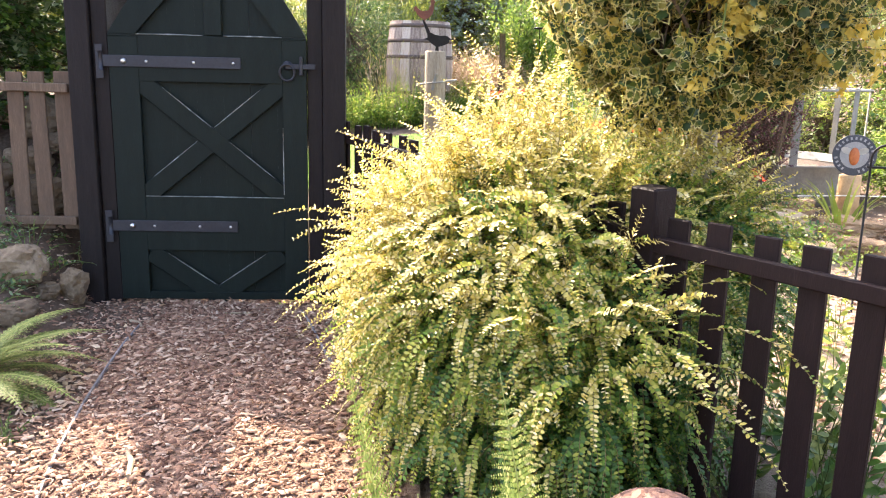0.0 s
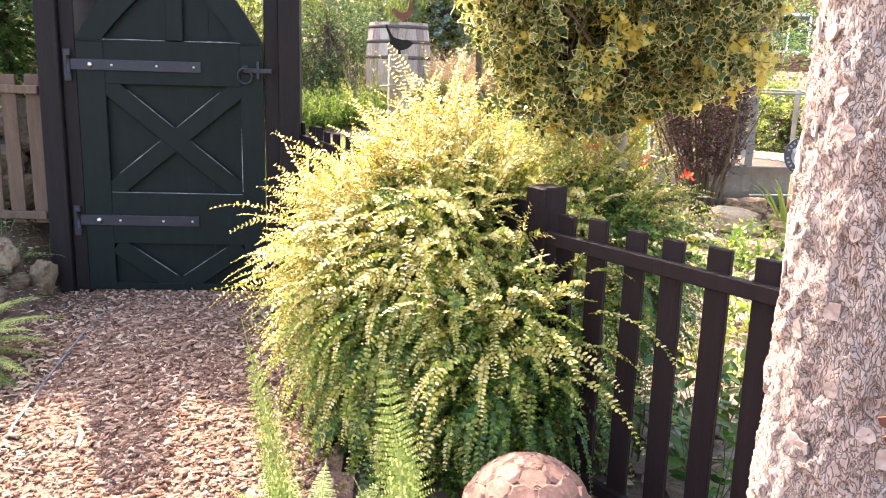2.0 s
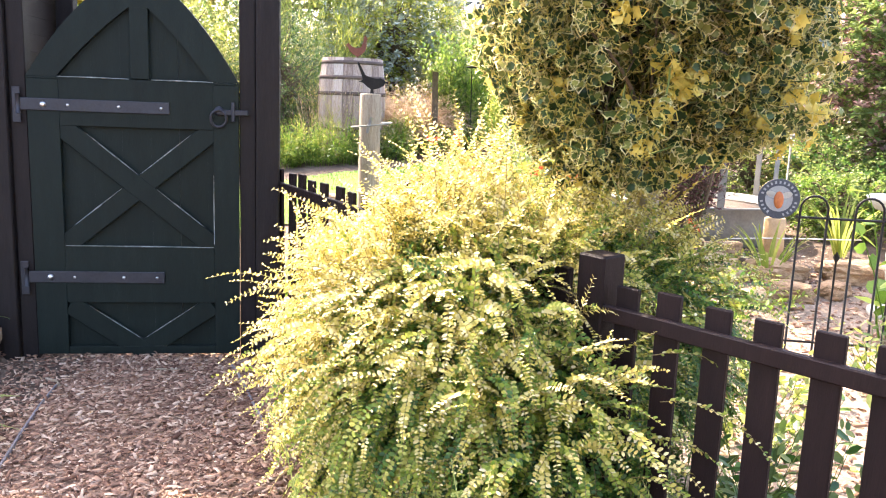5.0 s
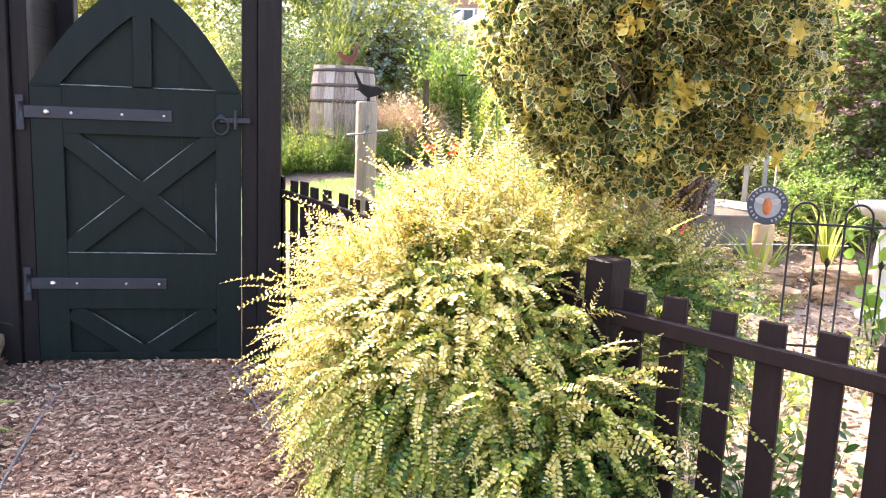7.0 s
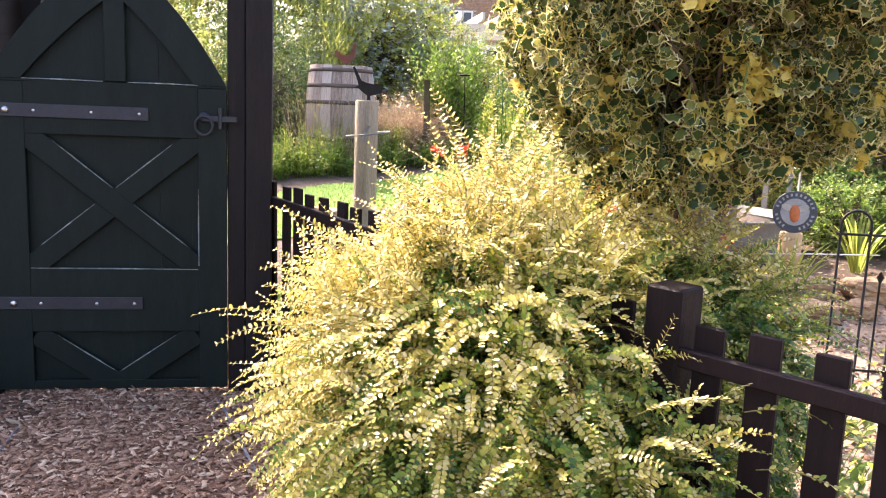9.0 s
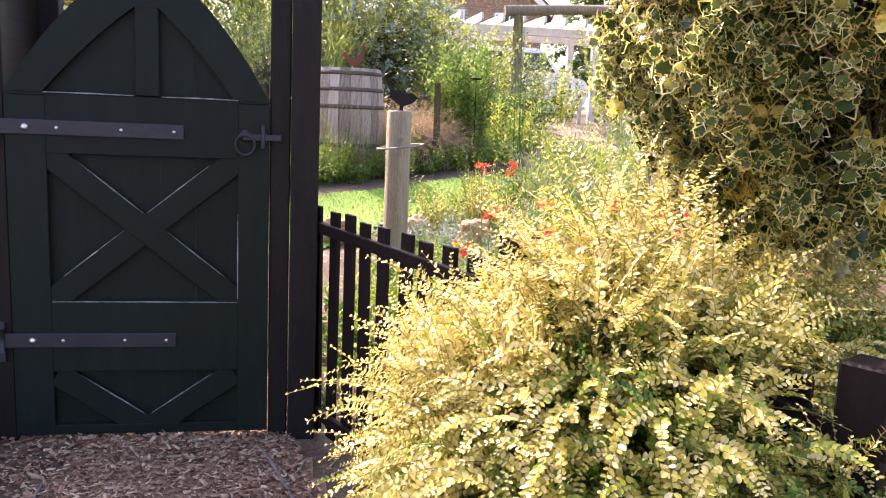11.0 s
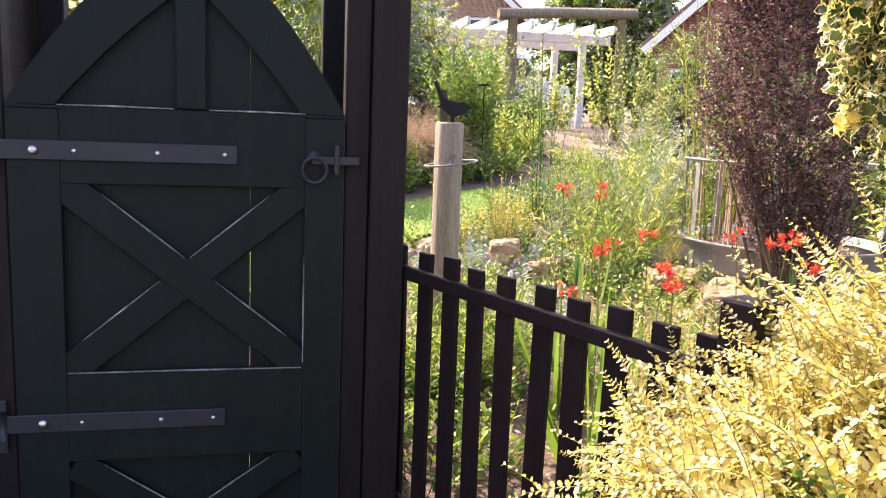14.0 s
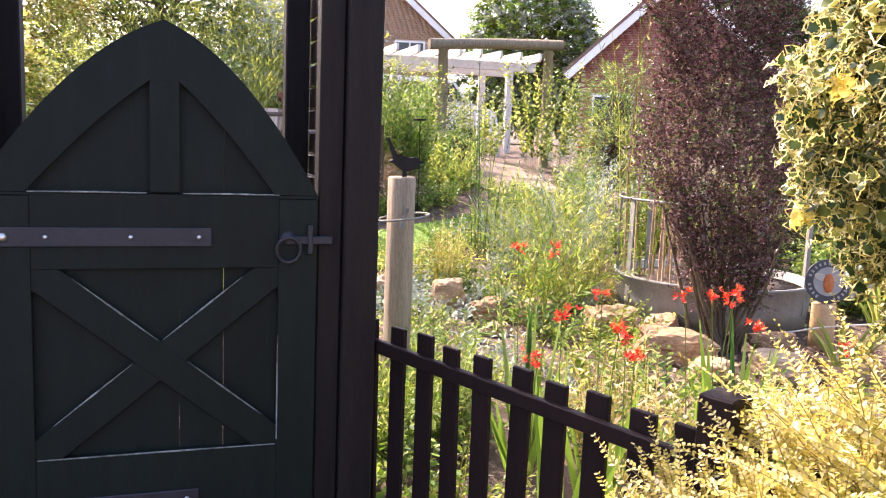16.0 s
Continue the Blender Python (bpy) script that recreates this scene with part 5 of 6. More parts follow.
# purple-leaved shrub by the planter
t = thing("purple_shrub", (4.60, 2.45, gz(4.60, 2.45)), "tall dense purple-leaved shrub on woody stems beside a planter", "shrub")
k = 4200
zz = 0.45 + 2.9 * rng.random(k) ** 0.85
wide = np.interp(zz, [0.4, 0.9, 1.5, 2.4, 3.4], [0.20, 0.42, 0.54, 0.52, 0.40]) * (1 + 0.12 * np.sin(5 * zz))
a, r = rng.uniform(0, math.tau, k), np.sqrt(rng.uniform(0.25, 1.0, k))
a_lump = 1 + 0.14 * np.sin(3 * a + 4 * zz)
wide = wide * 0.92
st = np.stack([4.62 - 0.125 * (zz - 0.3) + wide * r * a_lump * np.cos(a), 2.45 + wide * r * a_lump * np.sin(a), zz], -1)
lines = arcs(st, np.stack([0.5 * np.cos(a), 0.5 * np.sin(a), np.full(k, 0.8)], -1) + rng.normal(0, 0.4, (k, 3)), rng.uniform(0.10, 0.26, k), 0.6, 6, 0.06)
hold(soup("crown", *spray_leaves(lines, 12, 0.034, 0.023, np.where(rng.random((k, 12)) < 0.9, 0, 1), start=0.05), [M["purple"], M["deep"]]), t)
tagged(hold(soup("sprig_growth", *tubes(lines, 0.003, 0.0012, 3), [M["twig"]]), t), kind="stuff")
k = 26
st = np.stack([4.62 + rng.normal(0, 0.07, k), 2.45 + rng.normal(0, 0.07, k), np.full(k, gz(4.62, 2.45) - 0.02)], -1)
hold(soup("woody_growth", *tubes(arcs(st, np.stack([rng.normal(0, 0.3, k), rng.normal(0, 0.3, k), np.ones(k)], -1), 1.2, -0.1, 7, 0.05), 0.018, 0.006, 6), [M["twig"]], smooth=True), t)
bush("purple_shrub", "purple-tinged green shrub at the garden's edge", "shrub", (8.9, 5.0, 1.9), (1.5, 1.3, 1.7), 4200, (0.09, 0.06), ["mid", "rosy", "mid"], twig=0.3, trunk=0.06)

# scarlet crocosmia behind the fence
CROC = [(2.05, 0.05, 14, 0.86, [(0.02, 0.08, 0.97), (-0.1, 0.05, 0.80)]), (2.22, -0.2, 8, 0.7, [(-0.06, -0.09, 0.90), (0.1, 0.25, 0.88)]), (2.42, 0.42, 10, 0.74, [(0.04, 0.09, 0.95), (0.0, -0.15, 0.86)]), (2.82, 0.22, 14, 0.8, [(-0.07, 0.07, 0.99), (0.14, 0.01, 0.98), (0.22, -0.1, 0.88)]), (2.22, 0.82, 8, 0.7, [(-0.03, 0.07, 1.12), (0.11, -0.05, 1.14)]), (3.3, -0.1, 12, 0.66, [(0, 0, 0.82), (0.2, -0.15, 0.76)]), (3.32, 0.72, 9, 0.8, [(0.06, 0.05, 0.9), (-0.1, 0.02, 0.9)]), (2.33, 1.0, 5, 0.6, [])]
for x, y, n, h, heads in CROC:
    z = gz(x, y)
    t = thing("crocosmia", (x, y, z), "scarlet-flowered crocosmia with sword-shaped green leaves", "flower", "crocosmia")
    for q in range(n):
        a = rng.uniform(0, math.tau, 1)
        st = np.stack([x + 0.05 * np.cos(a), y + 0.05 * np.sin(a), [z - 0.01]], -1)
        p = place(BLADE, st, np.stack([0.25 * np.cos(a), 0.25 * np.sin(a), np.ones(1)], -1) + rng.normal(0, 0.08, (1, 3)), rng.normal(0, 1, (1, 3)), rng.uniform(0.6, 1.0, 1) * h, 0.042)
        hold(soup("leaf", *p, [M["bright"]]), t)
    for dx, dy, top in heads:
        tip = np.array([x + dx, y + dy, top])
        base = np.array([x + dx * 0.2, y + dy * 0.2, z])
        u = np.linspace(0, 1, 9)[:, None]
        ln = (base * (1 - u) + tip * u + np.array([0, 0, 0.05]) * np.sin(u * 3.1))[None]
        hold(soup("flower_stem", *tubes(ln, 0.003, 0.002, 4), [M["mid"]]), t)
        m_ = 7
        c = tip + np.stack([rng.normal(0, 0.022, m_), rng.normal(0, 0.022, m_), rng.normal(0, 0.014, m_)], -1)
        out = unit(rng.normal(0, 1, (m_, 3)) * [1, 1, 0.4] + [0, -0.4, 0.5])
        ph = np.arange(6) * math.tau / 6
        e1 = unit(np.cross(out, [0.2, 0.3, 0.93]))
        e2 = np.cross(out, e1)
        pet = np.cos(ph)[None, :, None] * e1[:, None] + np.sin(ph)[None, :, None] * e2[:, None] + 0.7 * out[:, None]
        lot = [place(OVAL, np.repeat(c, 6, 0), pet.reshape(-1, 3), np.repeat(out, 6, 0) + rng.normal(0, 0.2, (m_ * 6, 3)), rng.uniform(0.020, 0.032, m_ * 6), 0.011)]
        hold(soup("flower", *merge(lot), [M["red"]], None, "scarlet flower truss"), t)

# beds between fence and lawn
LOW = [("leafy_plant", "low green leafy plants in the bed", ["mid", "bright"], 0.36, (0.075, 0.04)), ("yellow_plant", "yellow-green bedding plant in the flower bed", ["yelgreen", "bright"], 0.42, (0.06, 0.03)), ("silver_plant", "silver-leaved plant in the bed", ["grey"], 0.28, (0.085, 0.028)), ("tall_stems", "thin upright leafy stems above the bed", ["mid", "yelgreen"], 0.9, (0.05, 0.012))]
spots = [(1.55, 0.85, 0), (1.95, 1.1, 0), (1.55, 1.55, 0), (2.05, 1.45, 1), (1.45, 0.35, 0), (1.75, 0.45, 1), (2.3, 1.9, 1), (2.6, 2.3, 2), (2.45, 3.9, 2), (2.05, 3.8, 2), (3.15, 4.1, 0), (3.5, 3.9, 1), (2.3, 4.4, 1), (2.75, 4.4, 1), (3.3, 4.5, 0), (3.75, 4.2, 1), (4.1, 3.9, 2), (2.95, 2.6, 3), (2.55, 4.3, 3), (2.95, 4.35, 3), (3.05, 3.75, 3), (3.4, 2.9, 0), (3.85, 2.75, 1), (2.9, 0.75, 1), (3.3, 0.9, 0), (3.15, 1.5, 1), (2.6, 1.2, 0), (3.6, 0.4, 0), (3.75, 4.7, 2), (4.15, 4.6, 0), (4.6, 4.9, 1), (5.1, 4.9, 0), (3.3, 1.95, 1), (2.0, 2.6, 0), (1.35, 1.2, 0)]
for x, y, kind_ in spots:
    nm, lab, cols, h, lf = LOW[kind_]
    plant(nm, lab, "plant", (x, y), 28 if kind_ != 3 else 6, h * random.uniform(0.85, 1.2), 1.1 if kind_ != 3 else 4.0, 0.9 if kind_ != 3 else 0.15, 9 if kind_ != 3 else 40, lf, cols, 0.16, group="bedding plants")
# green plants through the near pickets
for x, y in ((2.95, -2.35), (3.25, -2.75), (3.1, -1.9), (3.6, -2.3), (3.35, -3.3), (2.75, -2.05)):
    plant("leafy_plant", "broad-leaved green plant behind the fence", "plant", (x, y), 16, 0.55, 1.6, 0.7, 9, (0.085, 0.05), ["mid", "deep"], 0.1, group="bedding plants")
# grassy tuft, strap leaves
for x, y, h in ((5.1, 1.72, 0.55), (6.3, 2.6, 0.7)):
    t = thing("strap_plant", (x, y, gz(x, y)), "clump of pale green strap-shaped leaves", "plant", "strap plants")
    a = rng.uniform(0, math.tau, 26)
    st = np.stack([x + 0.05 * np.cos(a), y + 0.05 * np.sin(a), np.full(26, gz(x, y))], -1)
    ln = arcs(st, np.stack([0.5 * np.cos(a), 0.5 * np.sin(a), np.full(26, 1.6)], -1), h * rng.uniform(0.7, 1.2, 26), 1.7, 9, 0.02)
    d = unit(np.gradient(ln, axis=1))
    w = unit(np.cross(d, [0, 0, 1.0])) * (0.013 * np.sin(np.linspace(0.5, 3.1, 9)))[None, :, None]
    V = np.stack([ln - w, ln + w], 2)
    i = np.arange(26 * 18).reshape(26, 9, 2)
    F = np.stack([i[:, :-1, 0], i[:, :-1, 1], i[:, 1:, 1], i[:, 1:, 0]], -1).reshape(-1, 4)
    hold(soup("leaves", V.reshape(-1, 3), F, np.zeros(len(F)), [M["yelgreen"]]), t)
# arching feathery canes
for x, y, h, n in ((3.55, 3.35, 1.25, 26), (3.95, 3.8, 1.35, 26), (4.5, 5.2, 1.2, 18)):
    plant("feathery_plant", "arching yellow-green feathery plant", "plant", (x, y), n, h, 1.5, 1.2, 30, (0.11, 0.018), ["yelgreen", "bright"], 0.12, group="feathery plants", stem=0.004, lean=0.9)
# blue-grey grass
for x, y in ((4.1, 4.3), (3.85, 4.9)):
    plant("grey_grass", "grey-green upright grass clump", "plant", (x, y), 90, 0.8, 2.4, 0.6, 10, (0.11, 0.01), ["grey", "mid"], 0.14, group="grasses", lean=1.6)
# far side of the lawn
for x, y, h in ((0.5, 5.9, 0.35), (0.95, 6.05, 0.38), (1.4, 6.2, 0.36), (1.85, 6.4, 0.36), (2.35, 6.65, 0.34), (2.75, 6.9, 0.36), (0.1, 5.7, 0.4), (1.2, 6.45, 0.42), (2.05, 6.75, 0.42), (3.1, 7.15, 0.4), (3.5, 7.35, 0.4), (0.7, 6.4, 0.45), (3.9, 7.6, 0.4), (2.6, 7.15, 0.45)):
    plant("leafy_plant", "bright green leafy plants edging the lawn", "plant", (x, y), 60, h, 1.5, 0.6, 12, (0.07, 0.032), ["bright", "mid"], 0.2, group="border plants")
for x, y, h in ((1.35, 6.6, 0.95), (1.75, 6.55, 0.9), (2.1, 6.6, 0.8)):
    plant("pale_grass", "pale seeding grass in front of the barrel", "grass clump", (x, y), 60, h, 3.4, 0.3, 9, (0.09, 0.006), ["straw", "yelgreen"], 0.2, group="grasses", lean=2.0, stem=0.0022)
for x, y in ((2.62, 7.45), (2.85, 7.55), (2.45, 7.6)):
    plant("dry_grass", "mounded straw-coloured dry grass beside the barrel", "grass clump", (x, y), 560, 0.92, 1.2, 2.4, 12, (0.12, 0.008), ["straw"], 0.18, group="grasses", lean=2.0, stem=0.003)
plant("green_shrub", "upright bright green leafy shrub", "shrub", (3.40, 7.8), 170, 1.5, 4.6, 0.35, 34, (0.11, 0.036), ["bright", "mid"], 0.30, lean=0.9, cone=0.55)
plant("green_shrub", "low bright green leafy shrub beside the lawn", "shrub", (4.2, 8.3), 70, 0.8, 2.0, 0.5, 24, (0.1, 0.03), ["bright", "yelgreen"], 0.26, lean=0.9)
bush("conifer", "dark green feathery conifer behind the barrel", "tree", (0.75, 8.0, 1.6), (0.8, 0.7, 1.0), 1500, (0.05, 0.012), ["conifer", "deep"], per=18, twig=0.3)
plant("tall_grass", "tall feathery green grass behind the conifer", "grass clump", (1.2, 9.6), 260, 2.3, 3.2, 0.5, 16, (0.2, 0.012), ["mid", "yelgreen"], 0.7, lean=2.0)
plant("tall_grass", "tall feathery green grass behind the conifer", "grass clump", (0.0, 9.2), 220, 2.2, 3.2, 0.5, 16, (0.2, 0.012), ["mid", "yelgreen"], 0.7, lean=2.0)
BACK = [((2.6, 11.5, 2.4), (1.3, 1.0, 1.5), ["grey", "yelgreen"], 1800), ((3.9, 10.8, 2.0), (0.9, 0.9, 0.9), ["yelgreen", "mid"], 700), ((0.3, 13.0, 3.2), (2.0, 1.4, 2.2), ["mid", "yelgreen"], 3400), ((-2.2, 11.5, 3.0), (1.8, 1.6, 2.4), ["yelgreen", "gold"], 3000), ((-4.4, 9.5, 2.6), (1.8, 1.8, 2.4), ["yelgreen", "gold"], 3000), ((-2.0, 6.6, 1.9), (1.1, 1.1, 1.3), ["gold", "yelgreen"], 2600), ((-0.5, 7.4, 1.6), (0.7, 0.7, 0.9), ["mid", "yelgreen"], 700), ((2.9, 15.5, 3.0), (1.8, 1.4, 1.5), ["mid", "yelgreen"], 1600), ((5.0, 13.5, 1.8), (0.6, 0.6, 0.7), ["yelgreen", "mid"], 400), ((9.2, 8.2, 1.8), (1.1, 1.0, 1.1), ["mid", "deep"], 900), ((8.4, 11.0, 2.0), (0.9, 0.9, 1.1), ["mid", "bright"], 800), ((11.0, 6.5, 2.2), (1.4, 1.3, 1.7), ["mid", "deep"], 1000), ((10.2, 3.2, 1.5), (1.3, 1.2, 1.4), ["deep", "mid"], 900), ((15.4, 31.0, 5.2), (3.1, 2.2, 3.6), ["mid", "bright", "grey"], 3000), ((26.0, 30.0, 5.5), (3.6, 2.6, 3.6), ["mid", "conifer"], 3400), ((-9.0, 16.0, 3.4), (3.0, 2.5, 3.2), ["mid", "yelgreen"], 2600), ((14.5, 9.0, 3.0), (2.2, 2.0, 2.6), ["mid", "deep"], 1000), ((6.3, 15.8, 2.0), (0.9, 0.8, 0.8), ["mid", "grey"], 500), ((4.3, 9.6, 1.35), (0.5, 0.5, 0.4), ["mid", "bright"], 350), ((5.1, 10.6, 1.45), (0.45, 0.45, 0.35), ["deep", "mid"], 300), ((7.6, 9.7, 1.5), (0.6, 0.6, 0.6), ["yelgreen", "mid"], 400)]
for c, r, cols, n in BACK:
    big = max(r)
    lf = 0.055 if big < 1.2 else (0.095 if big < 2.6 else 0.24)
    bush("tree" if big > 2 else "shrub", "leafy green tree beyond the garden" if big > 2 else "rounded leafy green garden shrub", "tree" if big > 2 else "shrub", c, r, n, (lf, lf * 0.5), cols, twig=0.16 + 0.13 * big, per=13, trunk=0.03 + 0.03 * big, group="background shrubs")
# ivy-clad bank behind the faded fence
bush("ivy", "glossy ivy mass above the faded fence", "ivy", (-1.15, 0.95, 1.75), (0.95, 0.55, 0.85), 2200, (0.055, 0.05), ["ivy", "deep"], per=10, twig=0.2, trunk=0.04)
bush("ivy", "glossy ivy mass above the faded fence", "ivy", (-2.5, 1.1, 1.7), (1.1, 0.6, 0.9), 1300, (0.055, 0.05), ["ivy", "deep"], per=10, twig=0.2, trunk=0.04)
for x, y in ((-0.45, -0.15), (-0.75, -0.2), (-0.55, -0.5), (-1.0, -0.3), (-0.35, 0.3), (-0.8, 0.3), (-0.6, 0.55), (-1.1, 0.4), (-1.3, 0.6), (-0.4, 0.75), (-1.5, -0.2), (-1.2, -0.1), (-0.62, -0.95), (-0.9, -0.8)):
    plant("ground_ivy", "small trailing green plant among bank stones", "plant", (x, y), 26, 0.22, 0.5, 1.2, 10, (0.03, 0.018), ["mid", "ivy"], 0.14, group="bank plants")
plant("yellow_weed", "small yellow-green plant at the path's edge", "plant", (0.12, -1.75), 12, 0.12, 1.0, 0.8, 8, (0.025, 0.012), ["mid"], 0.05)


# ---- planter with cane frame ----
TC = (5.30, 3.62)
tz = gz(*TC)
tank = thing("round_planter", (*TC, tz), "round galvanised steel planter with a tall cane frame", "planter")
bm = bmesh.new()
lathe(bm, [(0.84, tz - 0.03), (0.86, tz + 0.15), (0.87, tz + 0.32), (0.885, tz + 0.33), (0.885, tz + 0.35), (0.85, tz + 0.35), (0.84, tz + 0.27), (0.3, tz + 0.27)], (*TC, 0), 56)
hold(part("tub", bm, M["galv"]), tank)
bm = bmesh.new()
lathe(bm, [(0.82, tz + 0.275), (0.4, tz + 0.295), (0.1, tz + 0.30)], (*TC, 0), 40)
hold(part("compost", bm, M["earth"]), tank)
for q in range(9):
    an = q * math.tau / 9 + 0.35
    bm = bmesh.new()
    X, Y = TC[0] + 0.86 * math.cos(an), TC[1] + 0.86 * math.sin(an)
    box(bm, (-0.036, -0.005, tz + 0.1), (0.036, 0.005, tz + 1.05), 0.002)
    bm.transform(pose(X, Y, 0, 0, 0, math.degrees(an) + 90))
    hold(part("upright", bm, M["galv"]), tank)
for z in (1.03,):
    bm = bmesh.new()
    rod(bm, [(TC[0] + 0.87 * math.cos(q * math.tau / 40), TC[1] + 0.87 * math.sin(q * math.tau / 40), tz + z) for q in range(41)], 0.011, 6, False)
    hold(part("top_ring", bm, M["galv"]), tank)
for q in range(22):
    an, r = 2.2 + 0.09 * q + random.uniform(-0.2, 0.2), 0.35 + 0.45 * random.random()
    X, Y = TC[0] + r * math.cos(an), TC[1] + r * math.sin(an)
    bm = bmesh.new()
    rod(bm, [(X, Y, tz + 0.28), (X + 0.03 * random.uniform(-1, 1), Y, tz + 1.3), (X + 0.08 * random.uniform(-1, 1), Y + 0.05, tz + random.uniform(1.9, 2.9))], [0.009, 0.008, 0.006], 6)
    hold(part("cane", bm, M["straw"], None, "bare tan cane"), tank)
plant("bamboo", "tall thin bamboo canes with narrow leaves in the planter", "bamboo", (4.85, 4.0), 26, 2.7, 6.0, 0.1, 20, (0.12, 0.012), ["yelgreen", "mid"], 0.22, lean=1.2, stem=0.006, start=0.35, zc=tz + 0.29)

# stump with round plaque
SP = (5.50, 2.40)
sz_ = gz(*SP)
bm = bmesh.new()
lathe(bm, [(0.10, sz_ - 0.05), (0.095, sz_ + 0.2), (0.092, sz_ + 0.36), (0.085, sz_ + 0.37)], (*SP, 0), 20)
tagged(part("stump", bm, M["orange"]), "short sawn log standing on the gravel", "stump")
pl = thing("round_plaque", (SP[0] - 0.0, SP[1], sz_ + 0.37), "round enamel garden plaque with a bee, on a log", "plaque")
tilt = pose(SP[0], SP[1] - 0.02, sz_ + 0.545, 84, 0, -26)
bm = bmesh.new()
lathe(bm, [(0.175, -0.006), (0.178, 0.0), (0.175, 0.006)], (0, 0, 0), 40)
bm.transform(tilt)
hold(part("disc", bm, M["slate"]), pl)
bm = bmesh.new()
lathe(bm, [(0.115, 0.0062), (0.115, 0.009)], (0, 0, 0), 36)
bm.transform(tilt)
face_ = hold(part("face", bm, M["hoop_grey"]), pl)
for sx in (-1, 1):
    bm = bmesh.new()
    bmesh.ops.create_circle(bm, cap_ends=True, segments=18, radius=1)
    bm.transform(tilt @ Matrix.Translation((sx * 0.062, 0.035, 0.0115)) @ Matrix.Rotation(radians(sx * 20), 4, "Z") @ Matrix.Diagonal((0.05, 0.028, 1, 1)))
    r_ = bmesh.ops.extrude_face_region(bm, geom=bm.faces[:])
    part("wing", bm, M["cream"], face_)
bm = bmesh.new()
bmesh.ops.create_uvsphere(bm, u_segments=16, v_segments=10, radius=1)
bm.transform(tilt @ Matrix.Translation((0, -0.012, 0.012)) @ Matrix.Diagonal((0.042, 0.078, 0.012, 1)))
part("bee_body", bm, M["amber"], face_, "orange-brown bee body", smooth=True)
for q in range(22):
    an = radians(200 + q * 320 / 22)
    if abs(math.cos(an)) < 0.05:
        continue
    bm = bmesh.new()
    box(bm, (-0.008, -0.012, 0.0062), (0.008, 0.012, 0.0085), 0)
    bm.transform(tilt @ Matrix.Rotation(an, 4, "Z") @ Matrix.Translation((0, 0.146, 0)))
    hold(part("letter_bar", bm, M["hoop_grey"]), pl)
bm = bmesh.new()
rod(bm, [(4.9, 2.1, gz(4.9, 2.1) + 0.25), (5.45, 2.3, sz_ + 0.2), (6.4, 2.45, sz_ + 0.17)], 0.006, 6)
tagged(part("cord", bm, M["cream"]), "thin pale cord strung past the log", "cord")

# hooped iron edging
iron = thing("iron_edging", (4.1, -0.15, gz(4.1, -0.15)), "black wrought-iron hooped garden edging panel", "railing")
dv = Vector((0.96, -0.28, 0))
for q in range(6):
    A = Vector((4.19, -0.145, gz(4.1, -0.12) + 0.02)) + dv * (0.30 * q)
    bm = bmesh.new()
    hoop = [A + Vector((0, 0, 0)), A + Vector((0, 0, 0.90))] + [A + dv * (0.075 - 0.075 * math.cos(e)) + Vector((0, 0, 0.90 + 0.075 * math.sin(e))) for e in np.linspace(0.3, math.pi - 0.3, 8)] + [A + dv * 0.15 + Vector((0, 0, 0.90)), A + dv * 0.15]
    rod(bm, hoop, 0.007, 6)
    hold(part("hoop", bm, M["black"]), iron)
    bm = bmesh.new()
    B = A + dv * 0.225
    rod(bm, [B, B + Vector((0, 0, 0.6)), B + Vector((0, 0, 0.63)), B + Vector((0, 0, 0.66))], [0.006, 0.006, 0.02, 0.003], 6)
    hold(part("spike", bm, M["black"]), iron)
for h in (0.14, 0.87):
    bm = bmesh.new()
    A = Vector((4.17, -0.14, gz(4.1, -0.12) + h))
    rod(bm, [A, A + dv * 1.85], 0.007, 6)
    hold(part("rail", bm, M["black"]), iron)

# stone bird bath
UB = (5.56, 0.76)
uz = gz(*UB)
bath = thing("bird_bath", (*UB, uz), "pale cast-stone bird bath on a turned pedestal", "bird bath")
bm = bmesh.new()
lathe(bm, [(0.19, uz), (0.19, uz + 0.06), (0.15, uz + 0.08), (0.11, uz + 0.14), (0.085, uz + 0.2), (0.10, uz + 0.3), (0.115, uz + 0.46), (0.10, uz + 0.62), (0.08, uz + 0.70), (0.11, uz + 0.74)], (*UB, 0), 32)
hold(part("pedestal", bm, M["stone"]), bath)
bm = bmesh.new()
lathe(bm, [(0.1, uz + 0.741), (0.22, uz + 0.775), (0.27, uz + 0.83), (0.285, uz + 0.865), (0.27, uz + 0.87), (0.22, uz + 0.84), (0.05, uz + 0.815)], (*UB, 0), 36)
hold(part("bowl", bm, M["stone"]), bath)
plant("broad_leaf_plant", "bright green broad-leaved plant by the railing", "plant", (5.15, 0.20), 9, 1.05, 2.5, 0.8, 6, (0.19, 0.15), ["bright"], 0.1, stem=0.008)


